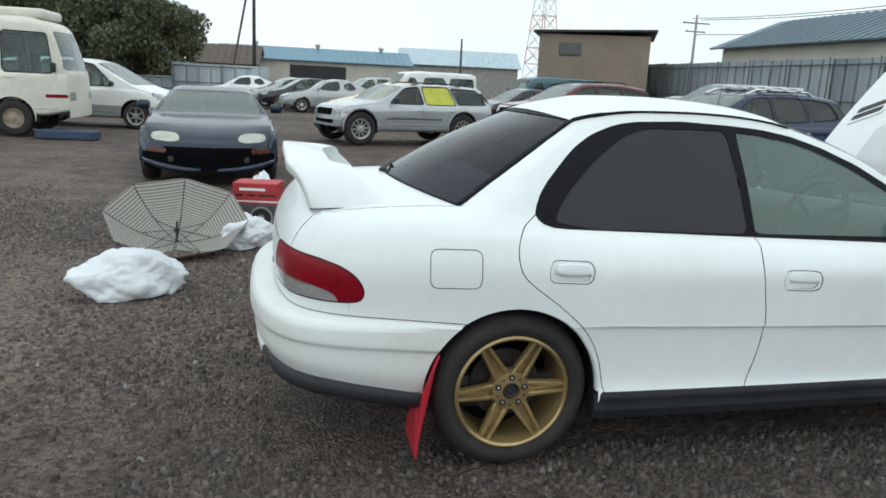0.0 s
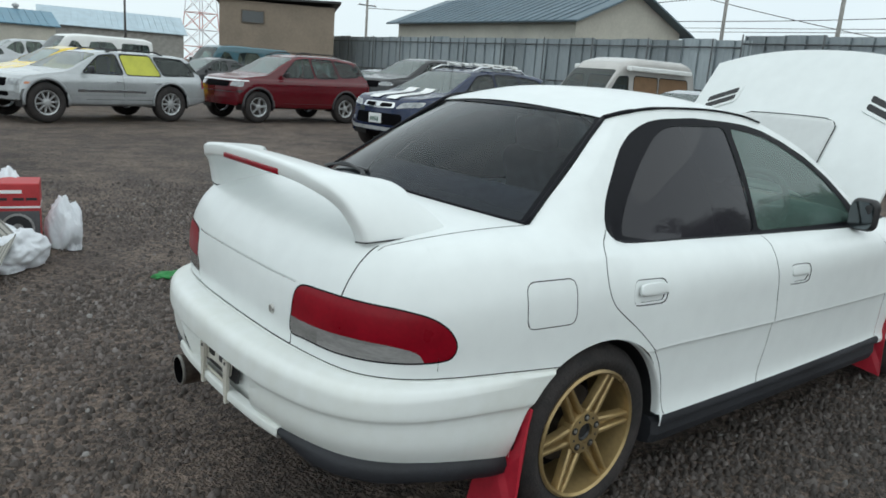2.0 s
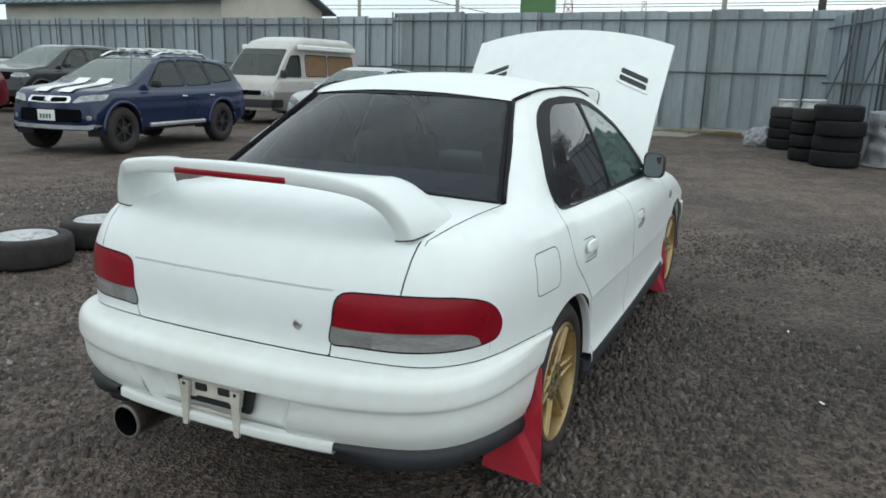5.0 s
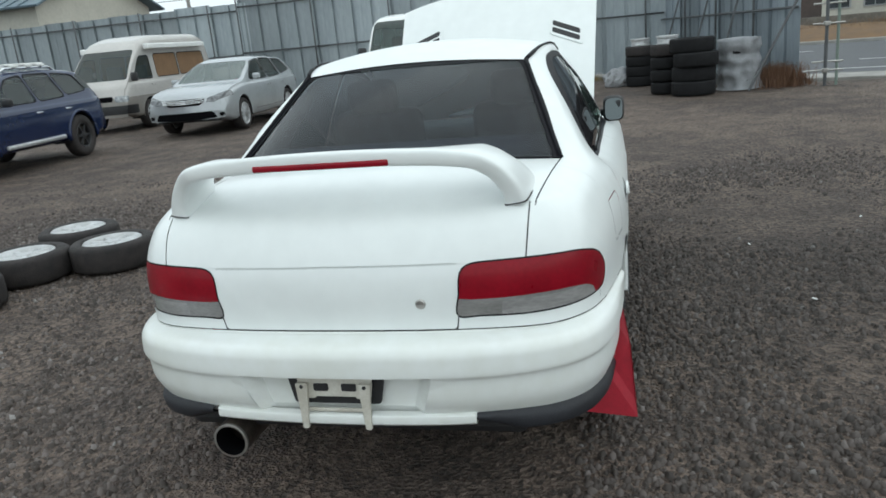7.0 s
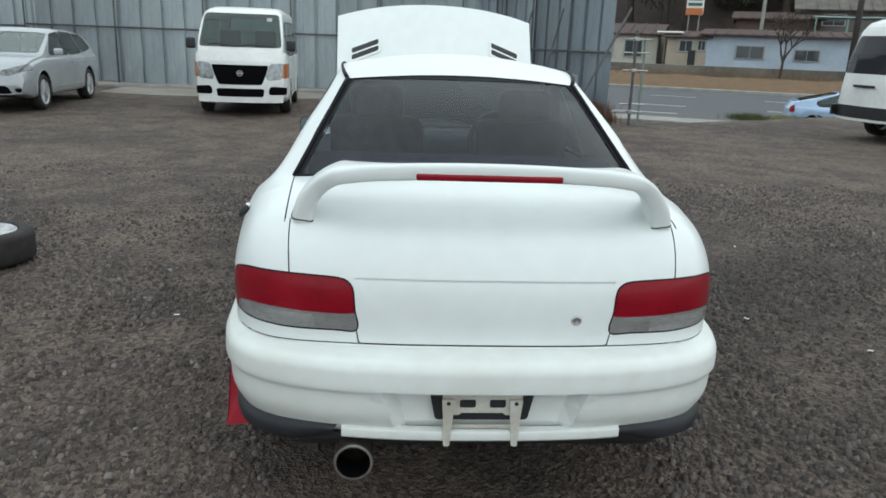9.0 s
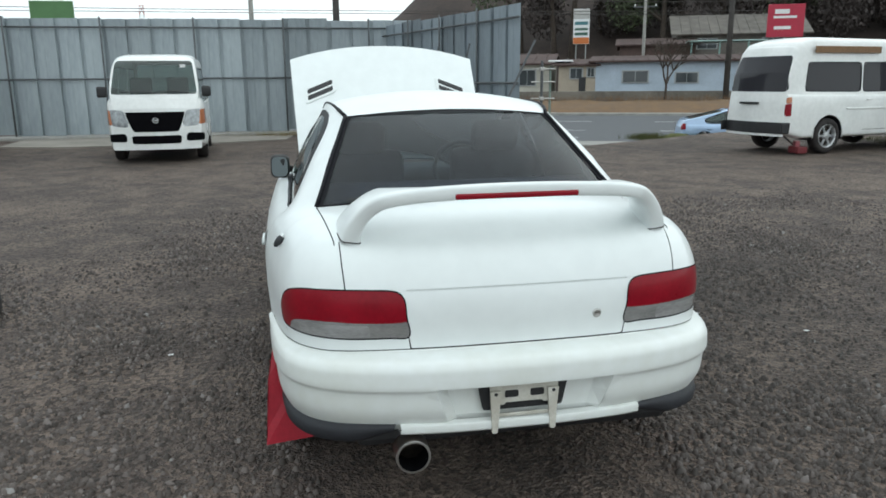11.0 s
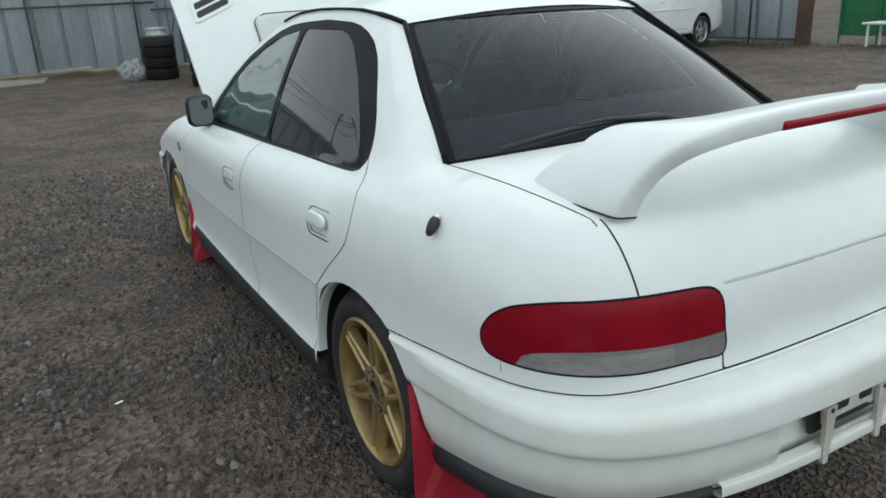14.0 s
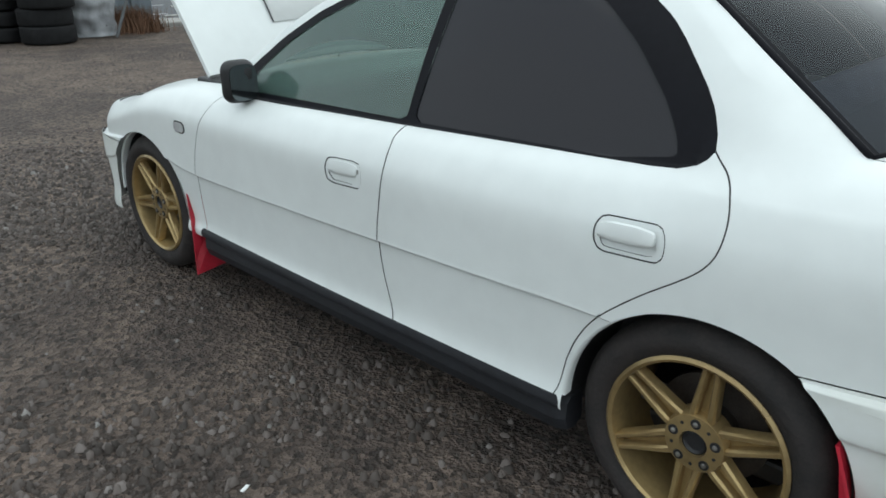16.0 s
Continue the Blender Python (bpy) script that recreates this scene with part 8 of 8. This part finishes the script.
for x in (-5.5, 0.2, 6.2):
    part("roof_vent", lathe([(.0005, 4.05), (.16, 4.05), (.16, 4.4), (.30, 4.45), (.24, 4.60), (.0005, 4.70)], 12, "z"), FRAME, wh).location = (x, 0, 0)
gable("brown_shed", pose(-4.6, 66, 0, 0, 0, -4), 5.4, 6, 2.4, 1.5, .3, OCHRE, mat("brown_sheet_roof", (.11, .085, .07), .8, 0, .2, 1.5), "low shed with a brown roof behind the trees")
gable("far_warehouse", pose(20.0, 82.5, 0, 0, 0, -10), 13.0, 8, 3.6, 1.7, .35, CONCRETE, SILVER_ROOF, "far warehouse with a bright sheet roof")
sh = thing("ochre_shed", "two-storey ochre shed with a thin lean-to roof", "building", pose(16.3, 35.7, 0, 0, 0, -26))
part("wall", box(5.6, 5.0, 4.3, 0, 0, 2.15, .02), OCHRE, sh)
b = box(6.2, 5.6, .12, 0, 0, 0, .02)
bmesh.ops.transform(b, matrix=pose(0, 0, 4.42, -1.2, -1.5, 0), verts=b.verts[:])
part("roof", b, BLACK, sh)
wf = part("window_frame", box(1.10, .08, .62, -1.2, -2.52, 3.55, .01), mat("brown_frame", (.09, .07, .055), .7), sh)
part("pane", box(1.0, .03, .52, -1.2, -2.56, 3.55), PANE, wf)
bs = gable("sheet_roof_hall", pose(28.2, 29.0, 0, 0, 0, 90), 14.2, 7.8, 4.35, 1.55, .55, CREAM, SLATE, "pale hall with a blue-grey sheet roof behind the fence")
fence("fence_far", (-5.9, 38.5), (-1.9, 38.7), .05, 1.95, "weathered grey sheet fence under the trees", footing=False)
fence("fence_far", (-12.0, 39.2), (-5.95, 38.6), .05, 1.22, "low weathered grey sheet fence under the trees", footing=False)


def pole(m, h, r=.14, arms=(), name="utility_pole", label="grey concrete utility pole", mt=None, wires=True):
    root = thing(name, label, "pole", m)
    part("shaft", tube([(0, 0, -.8), (0, 0, h)], [r, r * .65], 10), mt or CONCRETE, root, smooth=True)
    for z, w in arms:
        part("cross_arm", box(w, .08, .08, 0, 0, z), RUST_PIPE, root)
        for s in (-1, 1):
            part("insulator", lathe([(.0005, z + .04), (.04, z + .04), (.05, z + .12), (.0005, z + .18)], 8, "z"), PLATE, root).location = (s * w * .42, 0, 0)
    return root


WOOD_POLE = mat("dark_pole", (.05, .045, .042), .8, 0, .3, 4)
pole(pose(-1.9, 44.7, 0), 9, .13, mt=WOOD_POLE, label="dark wooden pole with a stay")
o = part("pole_stay", tube([(-3.4, 42.6, 0), (-1.95, 44.6, 8.0)], .07, 6), WOOD_POLE, None)
tagged(o, "slanting dark pole stay", "stay")
pole(pose(11.15, 45.2, 0), 4.4, .09, mt=WOOD_POLE, label="short dark pole behind the cars")
pole(pose(29.8, 48.6, 0), 7.4, .13, ((6.8, 2.2), (6.2, 1.6)))
pole(pose(35.9, 21.9, 0), 9.5, .12)
pole(pose(38.5, 16.9, 0), 9.5, .14, ((8.6, 1.6),))
pole(pose(42.3, 2.7, 0), 9.5, .17, ((8.2, 1.8),))
pole(pose(42.5, -2.1, 0), 10, .24, mt=WOOD_POLE, label="thick dark pole behind the fence")
pole(on_road(5.2, 11.4), 9, .15, ((8.2, 1.8),), mt=WOOD_POLE)
pole(on_road(1.5, 20.5), 7.5, .12, ((6.4, 1.8), (5.6, 1.4)))
gsb = sign_board("green_board", pose(40.2, 12.6, 0, 0, 0, -90), 2.1, 1.1, 5.1, mat("green_board", (.09, .20, .08), .6, 0, .1, 3), "green board on posts behind the fence")


def wire(a, b, sag):
    pts = []
    for i in range(13):
        t = i / 12
        pts.append((a[0] + (b[0] - a[0]) * t, a[1] + (b[1] - a[1]) * t, a[2] + (b[2] - a[2]) * t - sag * 4 * t * (1 - t)))
    o = part("power_line", tube(pts, .022, 4), WOOD_POLE, None)
    return tagged(o, "thin dark overhead power line", "wire", "power lines")


for dz, dx in ((8.2, -.6), (8.4, .6), (7.2, 0)):
    wire((42.3, 2.7 + dx, dz), (38.5, 16.9 + dx, dz + .4), .5)
    wire((38.5, 16.9 + dx, dz + .4), (29.8, 48.6 + dx, dz - 1.2), .8)
    wire((42.3, 2.7 + dx, dz), (46, -40 + dx, dz), .8)
wire((35.9, 21.9, 9), (42.3, 2.7, 7.4), .5)
wire((55, 60, 12), (60, -30, 12.5), 1.5)
wire((55, 60, 14), (60, -30, 14.5), 1.5)


for a, b, sag in (((50.8, 60, 6.9), (57.5, -40, 7.2), .5), ((50.8, 60, 6.4), (57.5, -40, 6.9), .3), ((36, 33, 5.6), (45.5, 14, 6.5), .2), ((38, 29, 8.0), (45, 15, 4.8), .2)):
    wire(a, b, sag)


def pylon(m, h, w, red_top=True):
    root = thing("lattice_pylon", "red and white lattice pylon in the distance", "pylon", m)
    rp, wp_ = mat("pylon_red", (.62, .36, .34), .6), mat("pylon_white", (.70, .70, .72), .6)
    lv = 9
    for i in range(lv):
        z0, z1 = h * i / lv, h * (i + 1) / lv
        k0, k1 = w * (1 - .72 * i / lv), w * (1 - .72 * (i + 1) / lv)
        bm = bmesh.new()
        for a, c in ((-1, -1), (1, -1), (1, 1), (-1, 1)):
            tube([(a * k0, c * k0, z0), (a * k1, c * k1, z1)], .0044 * h, 4, bm)
        for (a, c), (d, e) in (((-1, -1), (1, -1)), ((1, -1), (1, 1)), ((1, 1), (-1, 1)), ((-1, 1), (-1, -1))):
            tube([(a * k0, c * k0, z0), (d * k1, e * k1, z1)], .0025 * h, 4, bm)
            tube([(d * k0, e * k0, z0), (a * k1, c * k1, z1)], .0025 * h, 4, bm)
            tube([(a * k1, c * k1, z1), (d * k1, e * k1, z1)], .0025 * h, 4, bm)
        part("lattice_section", bm, rp if i % 2 == 0 else wp_, root)
    for z in (.72, .84, .96):
        part("cross_arm", box(w * 2.4, .1 + .005 * h, .1 + .005 * h, 0, 0, h * z), rp, root)
    return root


pylon(pose(67.2, 185, 0, 0, 0, 20), 36, 3.6)
pylon(pose(112.8, 31.7, 0, 0, 0, 20), 15.5, 1.3)
pylon(pose(144.9, 26.4, 0, 0, 0, 10), 15.2, 1.2)

# clutter at the far end of the road-side fence
cl = thing("green_net_fence", "green wire netting fence", "fence", pose(7.6, -14.3, 0))
GREEN = mat("green_plastic", (.02, .16, .06), .6, 0, .3, 8)
part("net_panel", box(1.7, .05, 1.2, 0, 0, .75, .01), GREEN, cl)
for x in (-.85, 0, .85):
    part("post", tube([(x, .06, 0), (x, .06, 1.5)], .025, 6), GREEN, cl)
tb = thing("white_table", "white garden table with a blue sheet on it", "table", pose(6.9, -13.7, 0))
part("tabletop", box(1.1, .6, .04, 0, 0, .45, .01), PLATE, tb)
for x in (-.45, .45):
    for y in (-.22, .22):
        part("leg", tube([(x, y, 0), (x, y, .44)], .025, 6), PLATE, tb)
bt = part("blue_sheet", box(.5, .35, .16, 6.8, -13.7, .55, .05, 3), mat("blue_tarp", (.03, .12, .45), .5, 0, .2, 6), None)
tagged(bt, "crumpled blue sheet on the table", "sheet")
pb = plastic_bag(pose(15.5, -.80, 0, 0, 0, 20), .36, .34, .40, 8, "grey plastic sheet heap beside the tyres")
pb.data.materials[0] = WRAP
